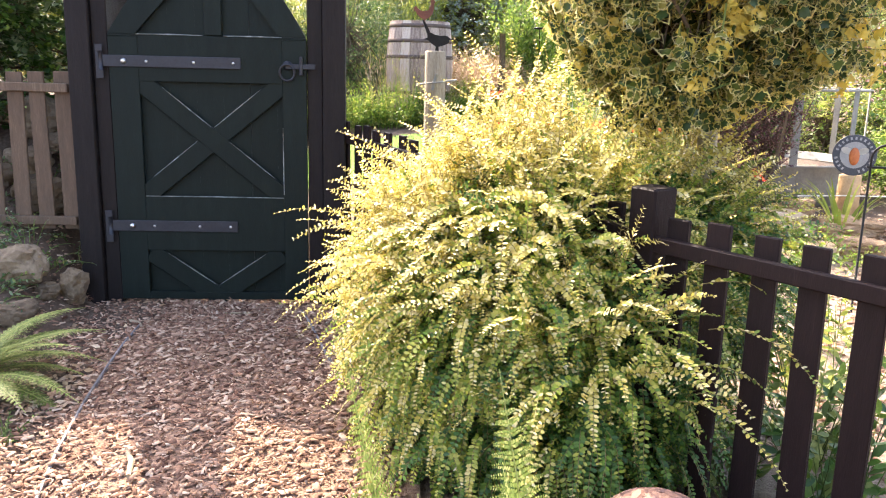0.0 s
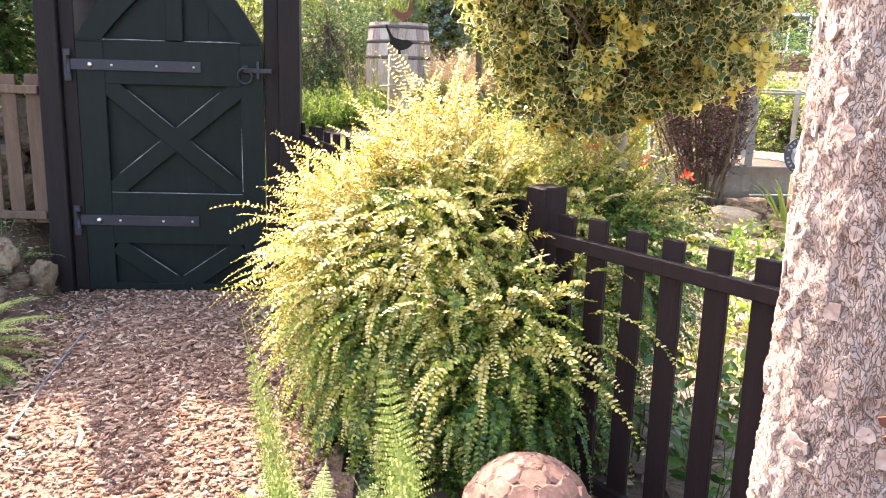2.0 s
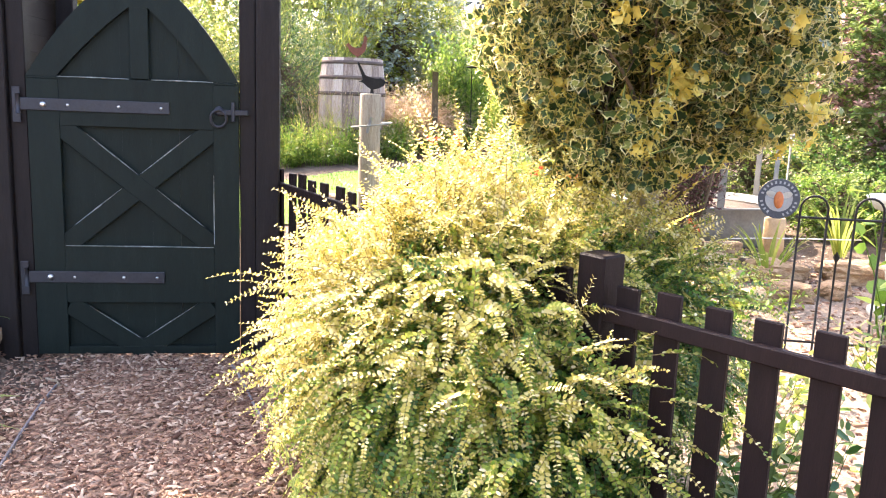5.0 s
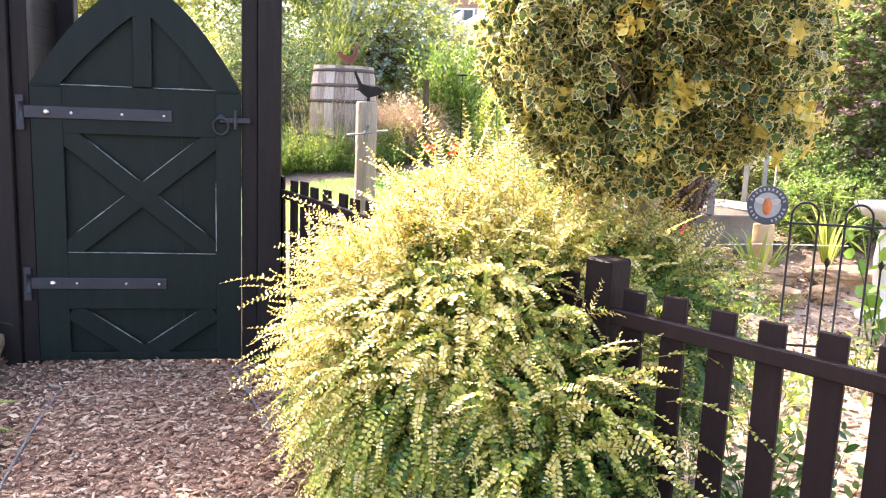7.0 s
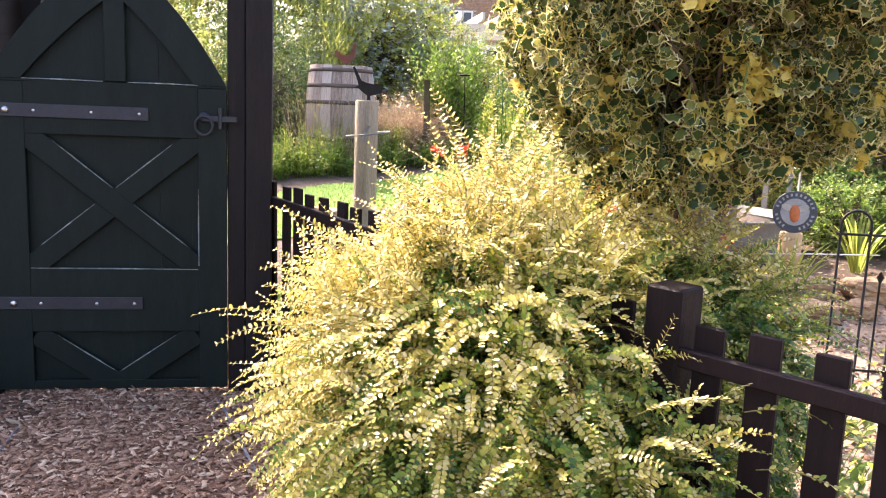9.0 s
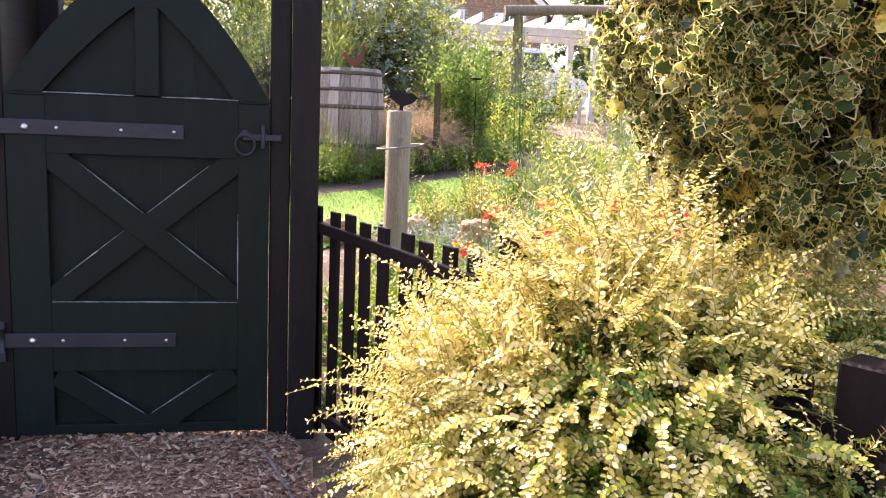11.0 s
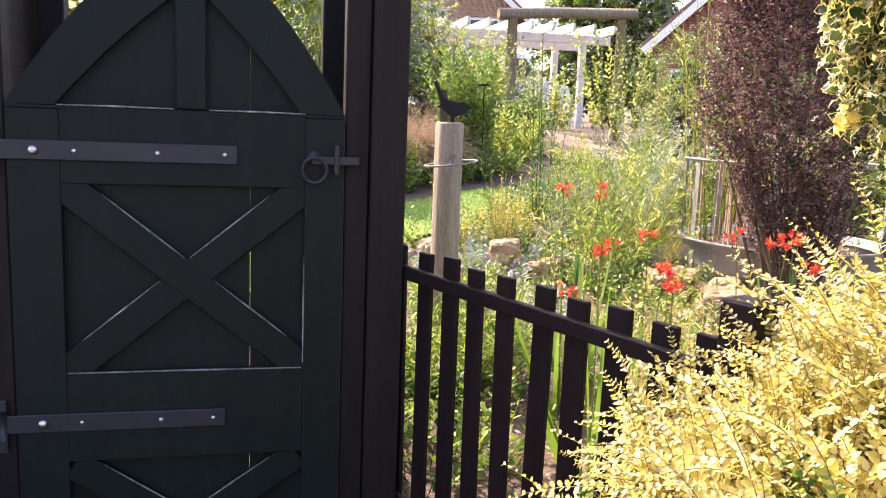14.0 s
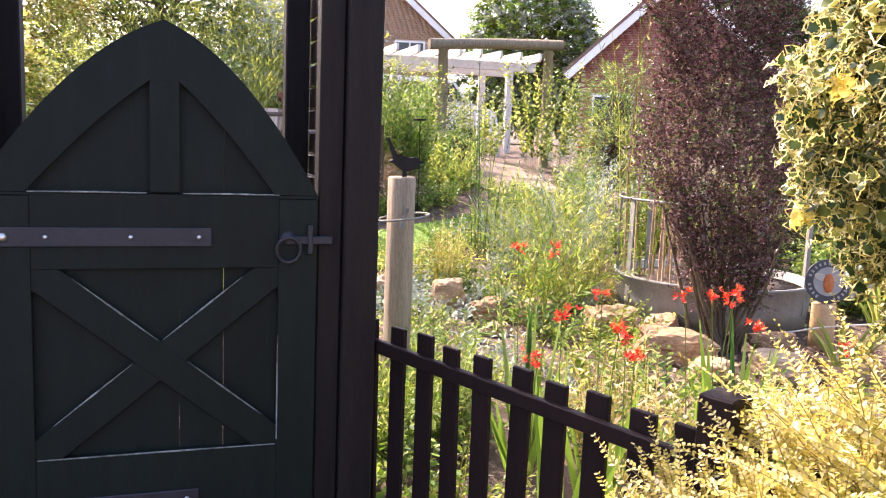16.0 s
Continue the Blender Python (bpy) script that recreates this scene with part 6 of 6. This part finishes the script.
# ---- log arch ----
arch = thing("log_arch", (5.25, 11.9, gz(5.25, 11.9)), "rustic log arch over the gravel path", "arch")
for x, r in ((5.22, 0.10), (7.32, 0.095)):
    bm = bmesh.new()
    rod(bm, [(x, 11.9, gz(x, 11.9) - 0.1), (x + 0.02, 11.9, 2.2), (x, 11.9, 3.24 + (0.1 if x > 6 else 0))], [r * 1.05, r, r * 0.92], 12)
    hold(part("log_post", bm, M["oldwood"]), arch)
bm = bmesh.new()
rod(bm, [(4.95, 11.9, 3.30), (6.2, 11.91, 3.40), (7.6, 11.9, 3.46)], [0.10, 0.095, 0.10], 12)
hold(part("log_lintel", bm, M["oldwood"]), arch)

# white pergola behind
per = thing("pergola", (5.2, 17.0, gz(5.2, 17)), "pale painted pergola with shaped rafter ends", "pergola")
for x in (5.6, 8.6):
    for y in (17.0, 19.0):
        bm = bmesh.new()
        box(bm, (x - 0.08, y - 0.08, gz(x, y) - 0.05), (x + 0.08, y + 0.08, 3.35), 0.01)
        hold(part("pergola_post", bm, M["whitewood"]), per)
for y in (17.0, 19.0):
    bm = bmesh.new()
    box(bm, (4.9, y - 0.06, 3.352), (9.3, y + 0.06, 3.56), 0.01)
    hold(part("beam", bm, M["whitewood"]), per)
for q in range(9):
    x = 5.0 + q * 0.52
    bm = bmesh.new()
    plate(bm, [(-0.7, 0.06), (-0.62, 0.0), (-0.5, 0.02), (-0.4, 0.0), (2.4, 0.0), (2.5, 0.02), (2.62, 0.0), (2.7, 0.06), (2.7, 0.2), (-0.7, 0.2)], pose(x, 17.0, 3.565, 0, 0, 90), 0.06)
    bmesh.ops.recalc_face_normals(bm, faces=bm.faces)
    hold(part("rafter", bm, M["whitewood"]), per)
wf = thing("rail_fence", (4.6, 15.2, gz(4.6, 15.2)), "low white rail fence behind the arch", "fence")
for z in (0.35, 0.65):
    bm = bmesh.new()
    bar(bm, (4.4, 15.2, gz(4.4, 15.2) + z), (7.8, 15.2, gz(7.8, 15.2) + z), 0.08, 0.03)
    hold(part("rail", bm, M["whitewood"]), wf)
for x in (4.5, 5.6, 6.7, 7.7):
    bm = bmesh.new()
    box(bm, (x - 0.04, 15.22, gz(x, 15.2) - 0.05), (x + 0.04, 15.3, gz(x, 15.2) + 0.75), 0.005)
    hold(part("post", bm, M["whitewood"]), wf)

# parked white van
van = thing("van", (7.6, 22.0, gz(7.6, 22)), "white van parked beyond the garden", "van")
vz = gz(7.6, 22)
bm = bmesh.new()
plate(bm, [(-2.3, 0.35), (2.3, 0.35), (2.4, 0.8), (2.3, 1.1), (1.5, 1.25), (0.95, 1.9), (0.7, 2.0), (-2.2, 2.0), (-2.35, 1.6)], pose(7.6, 21.2, vz, 0, 0, 0), 1.7)
bmesh.ops.recalc_face_normals(bm, faces=bm.faces)
bmesh.ops.bevel(bm, geom=bm.edges[:], offset=0.04, segments=2, affect="EDGES")
body = hold(part("body", bm, M["white"]), van)
for pts in ([(0.25, 1.3), (1.3, 1.3), (0.88, 1.85), (0.25, 1.85)], [(-1.0, 1.3), (0.1, 1.3), (0.1, 1.85), (-1.0, 1.85)], [(-2.15, 1.3), (-1.15, 1.3), (-1.15, 1.85), (-2.1, 1.85)]):
    bm = bmesh.new()
    plate(bm, pts, pose(7.6, 21.185, vz, 0, 0, 0), 0.012)
    bmesh.ops.recalc_face_normals(bm, faces=bm.faces)
    part("window", bm, M["glass"], body)
for x in (-1.45, 1.45):
    bm = bmesh.new()
    lathe(bm, [(0.3, -0.1), (0.34, -0.08), (0.34, 0.08), (0.3, 0.1)], (0, 0, 0), 24)
    bm.transform(pose(7.6 + x, 21.3, vz + 0.34, 90, 0, 0))
    hold(part("wheel", bm, M["black"]), van)


# ---- houses ----
def house(name, label, cx, y, half, eave, ridge, deep, brick, wins, rot=0.0, course=0.075):
    z0 = gz(cx, y) - 0.1
    t = thing(name, (cx, y, z0), label, "house")
    m = pose(cx, y, 0, 0, 0, rot)

    def put_part(nm, bm, mt, lab=""):
        bm.transform(m)
        return hold(part(nm, bm, mt, None, lab), t)

    bm = bmesh.new()
    plate(bm, [(-half, z0), (half, z0), (half, eave), (0, ridge), (-half, eave)], Matrix.Identity(4), deep)
    bmesh.ops.recalc_face_normals(bm, faces=bm.faces)
    put_part("wall", bm, M["mortar"])
    # brick courses on the front, joined
    V, F = [], []
    z, row = z0, 0
    while z < ridge - 0.1:
        hw = half if z < eave else half * (ridge - z) / (ridge - eave)
        x = -hw + (0.11 if row % 2 else 0)
        while x < hw - 0.05:
            x1 = min(x + 0.215, hw)
            if not any(a - 0.06 < (x + x1) / 2 < b + 0.06 and c - 0.06 < z + 0.03 < d + 0.06 for a, b, c, d in wins):
                n = len(V)
                V += [(x, -0.012, z), (x1, -0.012, z), (x1, -0.012, z + course - 0.01), (x, -0.012, z + course - 0.01), (x, 0, z), (x1, 0, z), (x1, 0, z + course - 0.01), (x, 0, z + course - 0.01)]
                F += [(n, n + 1, n + 2, n + 3), (n + 4, n + 5, n + 1, n), (n + 3, n + 2, n + 6, n + 7), (n + 1, n + 5, n + 6, n + 2), (n + 4, n, n + 3, n + 7)]
            x = x1 + 0.01
        z += course
        row += 1
    V = np.array(V)
    V = V @ np.array(m.to_3x3()).T + np.array(m.translation)
    hold(soup("brickwork", V, F, np.zeros(len(F)), [brick]), t)["kind"] = "stuff"
    sl = math.atan2(ridge - eave, half)
    for s in (-1, 1):
        bm = bmesh.new()
        A, B = Vector((s * (half + 0.45), 0, eave - 0.45 * math.tan(sl) + 0.06)), Vector((0, 0, ridge + 0.06))
        bar(bm, A + Vector((0, -0.3, 0)), B + Vector((0, -0.3, 0)), 0.24, 0.04, 0.004)
        put_part("bargeboard", bm, M["white"], "white painted bargeboard")
        bm = bmesh.new()
        n = Vector((s * math.sin(sl), 0, math.cos(sl)))
        q = [A + n * 0.13 + Vector((0, -0.34, 0)), B + n * 0.13 + Vector((0, -0.34, 0)), B + n * 0.13 + Vector((0, deep + 0.3, 0)), A + n * 0.13 + Vector((0, deep + 0.3, 0))]
        f = bm.faces.new([bm.verts.new(p) for p in q])
        r_ = bmesh.ops.extrude_face_region(bm, geom=[f])
        bmesh.ops.translate(bm, vec=n * 0.09, verts=[v for v in r_["geom"] if isinstance(v, bmesh.types.BMVert)])
        bmesh.ops.recalc_face_normals(bm, faces=bm.faces)
        put_part("roof", bm, M["tile"])
    for a, b, c, d in wins:
        bm = bmesh.new()
        for lo, hi in (((a, -0.05, c), (a + 0.07, 0.02, d)), ((b - 0.07, -0.05, c), (b, 0.02, d)), ((a + 0.07, -0.05, c), (b - 0.07, 0.02, c + 0.07)), ((a + 0.07, -0.05, d - 0.07), (b - 0.07, 0.02, d)), (((a + b) / 2 - 0.035, -0.045, c + 0.07), ((a + b) / 2 + 0.035, 0.02, d - 0.07))):
            box(bm, lo, hi, 0.0)
        w_ = put_part("window", bm, M["white"], "white window frame")
        bm = bmesh.new()
        box(bm, (a + 0.07, -0.02, c + 0.07), (b - 0.07, -0.008, d - 0.07), 0)
        bm.transform(m)
        part("pane", bm, M["glass"], w_)
    return t


house("house", "tan brick house with a white-edged gable", 9.2, 34.0, 2.8, 6.1, 8.55, 8, M["tanbrick"], [(-1.8, -0.7, 5.3, 5.9), (0.65, 2.0, 5.2, 5.8)], -14)
house("house", "red brick house with a white-edged gable", 15.6, 20.5, 2.9, 4.1, 6.75, 8, M["redbrick"], [(-2.5, -1.2, 2.0, 3.2)], -35)

# dish feeder on a thin pole
fd = thing("bird_feeder", (3.45, 7.1, gz(3.45, 7.1)), "small black dish bird feeder on a thin pole", "bird feeder")
bm = bmesh.new()
rod(bm, [(3.45, 7.1, gz(3.45, 7.1) - 0.05), (3.46, 7.1, 1.3), (3.45, 7.1, 1.83)], 0.006, 6)
hold(part("pole", bm, M["black"]), fd)
bm = bmesh.new()
lathe(bm, [(0.02, 1.83), (0.07, 1.835), (0.085, 1.85), (0.08, 1.855), (0.02, 1.845)], (3.45, 7.1, 0), 20)
hold(part("dish", bm, M["black"]), fd)

# planting to the right of the lawn
for x, y, kind_ in [(3.9, 5.6, 0), (3.8, 5.1, 3), (4.2, 5.6, 0), (4.6, 6.0, 2), (4.3, 6.3, 1), (4.7, 6.7, 3), (5.0, 6.3, 0), (5.2, 7.0, 1), (4.9, 7.4, 0), (5.3, 7.9, 0), (5.7, 7.2, 1), (6.1, 7.8, 0), (5.0, 8.2, 1), (6.4, 8.6, 0), (6.8, 9.4, 1), (4.5, 8.6, 0), (4.7, 9.4, 1), (2.95, 4.5, 2), (5.6, 5.6, 0), (6.2, 6.2, 1), (6.8, 6.9, 0)]:
    nm, lab, cols, h, lf = LOW[kind_]
    plant(nm, lab, "plant", (x, y), 36 if kind_ != 3 else 7, h * random.uniform(0.7, 1.1), 1.3 if kind_ != 3 else 4.0, 0.8 if kind_ != 3 else 0.15, 14 if kind_ != 3 else 40, lf, cols, 0.22, group="bedding plants")
for x, y, h, n in ((4.4, 4.5, 1.3, 28), (4.9, 5.4, 1.4, 26), (5.6, 6.6, 1.3, 20)):
    plant("feathery_plant", "arching yellow-green feathery plant", "plant", (x, y), n, h, 1.7, 1.1, 40, (0.11, 0.02), ["yelgreen", "mid"] if y < 5 else ["grey", "mid"], 0.15, group="feathery plants", stem=0.004, lean=0.9)
for x, y, h in ((4.75, 11.6, 1.9), (5.5, 12.2, 1.7), (7.0, 11.5, 2.0), (7.6, 12.0, 2.0), (6.5, 13.0, 1.4)):
    plant("climber", "leafy climber growing by the log arch", "climber", (x, y), 26, h, 3.0, 0.5, 30, (0.11, 0.06), ["mid", "yelgreen"], 0.25, group="climbers", lean=0.8)
# foliage low behind the near pickets
for x, y in ((1.75, -0.55), (1.95, -0.95), (2.0, -0.35), (2.45, -0.7), (2.7, -0.35), (3.0, -0.9), (3.4, -1.3), (3.8, -0.7), (4.2, -1.5), (3.9, -2.0), (4.5, -0.6)):
    plant("leafy_plant", "low mixed green plants behind the fence", "plant", (x, y), 18, 0.42, 1.2, 0.8, 9, (0.075, 0.04), ["mid", "yelgreen"], 0.16, group="bedding plants")

# sword-leaved irises behind the fence
for x, y, h, n in ((2.33, 1.0, 0.84, 9), (3.36, 0.62, 0.86, 6)):
    z = gz(x, y)
    t = thing("iris", (x, y, z), "clump of upright sword-shaped green iris leaves", "plant", "irises")
    for q in range(n):
        a = rng.uniform(0, math.tau, 1)
        st = np.stack([x + 0.04 * np.cos(a), y + 0.04 * np.sin(a), [z - 0.01]], -1)
        hold(soup("leaf", *place(BLADE, st, np.stack([0.16 * np.cos(a), 0.16 * np.sin(a), np.ones(1)], -1), np.array([[rng.normal(0, 0.5), -1.0, 0.0]]), rng.uniform(0.75, 1.0, 1) * h, 0.044), [M["mid" if q % 3 else "deep"]]), t)
# upright green growth between lawn and barrel
for x, y, h in ((0.9, 6.0, 0.6), (1.25, 6.15, 0.55), (1.6, 6.3, 0.62), (2.2, 6.65, 0.5), (2.5, 6.85, 0.55), (0.5, 5.85, 0.55)):
    plant("upright_herb", "upright bright green herb in the lawn border", "plant", (x, y), 46, h, 4.0, 0.25, 18, (0.06, 0.016), ["bright", "yelgreen"], 0.2, group="border herbs", lean=0.9)
# dark slender stems, golden spire and low gold shrub beyond the rocks
plant("slender_stems", "dark slender bamboo-like stems with sparse leaves", "plant", (3.62, 5.25), 9, 1.95, 7.0, 0.05, 26, (0.075, 0.012), ["deep", "mid"], 0.14, lean=1.1, stem=0.007, start=0.3, wob=0.02)
plant("golden_spire", "upright golden dwarf conifer in the bed", "conifer", (2.93, 4.26), 46, 0.72, 5.0, 0.1, 26, (0.035, 0.014), ["gold", "yelgreen", "lime"], 0.09, stem=0.004, wob=0.03)
for x, y in ((2.62, 4.55), (3.15, 4.75)):
    plant("golden_bush", "low golden-green bushy plant beside the lawn", "plant", (x, y), 70, 0.42, 2.2, 0.5, 14, (0.04, 0.018), ["yelgreen", "gold"], 0.18, group="golden bushes")
for x, y in ((4.2, 4.05), (4.5, 4.2)):
    plant("golden_juniper", "spreading golden juniper beside the planter", "shrub", (x, y), 80, 0.5, 0.9, 0.7, 22, (0.03, 0.012), ["gold", "yelgreen", "lime"], 0.2, group="junipers", lean=1.0)
for x, y in ((2.72, 4.12), (3.0, 4.02), (3.2, 3.88)):
    plant("silver_plant", "woolly silver-leaved plant spilling over stones", "plant", (x, y), 34, 0.26, 0.8, 0.9, 10, (0.095, 0.034), ["grey"], 0.12, group="silver plants")
for x, y in ((3.30, 3.72), (3.62, 3.66)):
    plant("trailing_plant", "dark green trailing plant over the rockery", "plant", (x, y), 60, 0.28, 0.7, 1.2, 14, (0.035, 0.026), ["deep", "mid"], 0.14, group="bedding plants")
for x, y in ((1.62, 1.15), (1.85, 1.3), (2.15, 1.75)):
    plant("narrow_plant", "narrow-leaved bright green plant behind the fence", "plant", (x, y), 40, 0.62, 1.8, 0.9, 18, (0.085, 0.014), ["bright", "yelgreen"], 0.14, group="bedding plants", lean=0.8)
for x, y in ((2.75, 0.95), (3.05, 1.05), (2.6, 0.55)):
    plant("straggly_plant", "straggly plant with yellow and tan leaves", "plant", (x, y), 30, 0.6, 1.8, 0.6, 14, (0.07, 0.022), ["gold", "straw", "mid"], 0.14, group="straggly plants")

# thin stems and low growth in front of the rockery
for x, y, kind_ in [(2.6, 2.9, 0), (3.1, 2.2, 1), (3.5, 1.6, 0), (3.9, 1.4, 0), (4.3, 1.2, 1), (3.6, 2.6, 1), (4.1, 0.6, 0), (4.6, 0.9, 1), (2.4, 3.3, 1), (2.2, 2.3, 0), (2.9, 1.9, 2), (3.4, 3.3, 0), (2.75, 3.6, 2), (2.0, 3.1, 1), (1.9, 1.35, 0), (1.65, 1.25, 0)]:
    nm, lab, cols, h, lf = LOW[kind_]
    plant(nm, lab, "plant", (x, y), 22, h * random.uniform(0.7, 1.1), 1.1, 0.9, 8, lf, cols, 0.18, group="bedding plants")

# low edging plants along the lawn's near side
for q in range(9):
    y = 5.1 + 0.32 * q
    x = 2.95 + 0.95 * (y - 5.2) + random.uniform(-0.08, 0.1)
    nm, lab, cols, h, lf = LOW[(0, 1, 0, 2, 0, 1, 0, 0, 1)[q]]
    plant(nm, lab, "plant", (x, y), 28, 0.28, 1.1, 0.9, 9, lf, cols, 0.18, group="bedding plants")

# green growth beyond the planter
for x, y, zc, r, cols in ((7.2, 4.4, 0.65, 0.5, ["mid", "deep"]), (6.7, 3.4, 0.45, 0.4, ["mid", "bright"]), (7.8, 3.5, 0.6, 0.55, ["deep", "mid"]), (6.6, 5.0, 0.75, 0.5, ["mid", "yelgreen"]), (7.4, 2.4, 0.4, 0.4, ["mid", "grey"]), (8.4, 2.2, 0.6, 0.55, ["mid", "deep"]), (6.3, 5.9, 0.9, 0.45, ["bright", "mid"])):
    bush("shrub", "small leafy green shrub beyond the planter", "shrub", (x, y, zc), (r, r, r * 0.9), 420, (0.06, 0.03), cols, twig=0.2, group="background shrubs")
# small stones and dry stalks over the gravel
k = 2600
px_, py_ = rng.uniform(2.6, 6.5, k), rng.uniform(-3.4, 1.3, k)
keep = px_ > np.interp(py_, [-3.4, -2.2, 0, 1.3], [3.6, 2.75, 2.9, 3.2])
px_, py_ = px_[keep], py_[keep]
k = len(px_)
a = rng.uniform(0, math.tau, k)
sz = rng.uniform(0.02, 0.07, k)
tagged(soup("dry_stalks", *place(CHIP, np.stack([px_, py_, ground_z(px_, py_) + 0.024], -1), np.stack([np.cos(a), np.sin(a), rng.uniform(-0.1, 0.3, k)], -1), np.array([0, 0, 1.0]) + rng.normal(0, 0.4, (k, 3)), sz, sz * 0.3), [M["chip"]]), "dry brown stalks and stones strewn over gravel", "leaf litter", kind="stuff")
k = 5200
px_, py_ = rng.uniform(3.2, 7.2, k), rng.uniform(-2.5, 2.3, k)
keep = px_ > np.interp(py_, [-2.5, -1.2, 0, 2.3], [3.3, 3.2, 3.3, 3.6])
px_, py_ = px_[keep], py_[keep]
k = len(px_)
a = rng.uniform(0, math.tau, k)
sz = rng.uniform(0.012, 0.05, k)
tagged(soup("gravel_stones", *place(PEB, np.stack([px_, py_, ground_z(px_, py_) + 0.02], -1), np.stack([np.cos(a), np.sin(a), rng.normal(0, 0.15, k)], -1), np.array([0, 0, 1.0]) + rng.normal(0, 0.25, (k, 3)), sz, sz * rng.uniform(0.5, 1.0, k)), [M["chip"]]), "loose brown and buff stones over the gravel walk", "gravel", kind="stuff")
for i, (x, y, sx, sy, sz_r, tn) in enumerate([(4.55, 1.0, 0.34, 0.24, 0.16, 12), (4.95, 1.15, 0.40, 0.28, 0.18, -20), (5.35, 1.2, 0.32, 0.24, 0.16, 35), (4.2, 1.25, 0.3, 0.22, 0.14, 60)]):
    rock((x, y), (sx, sy, sz_r), tn, seed=70 + i)
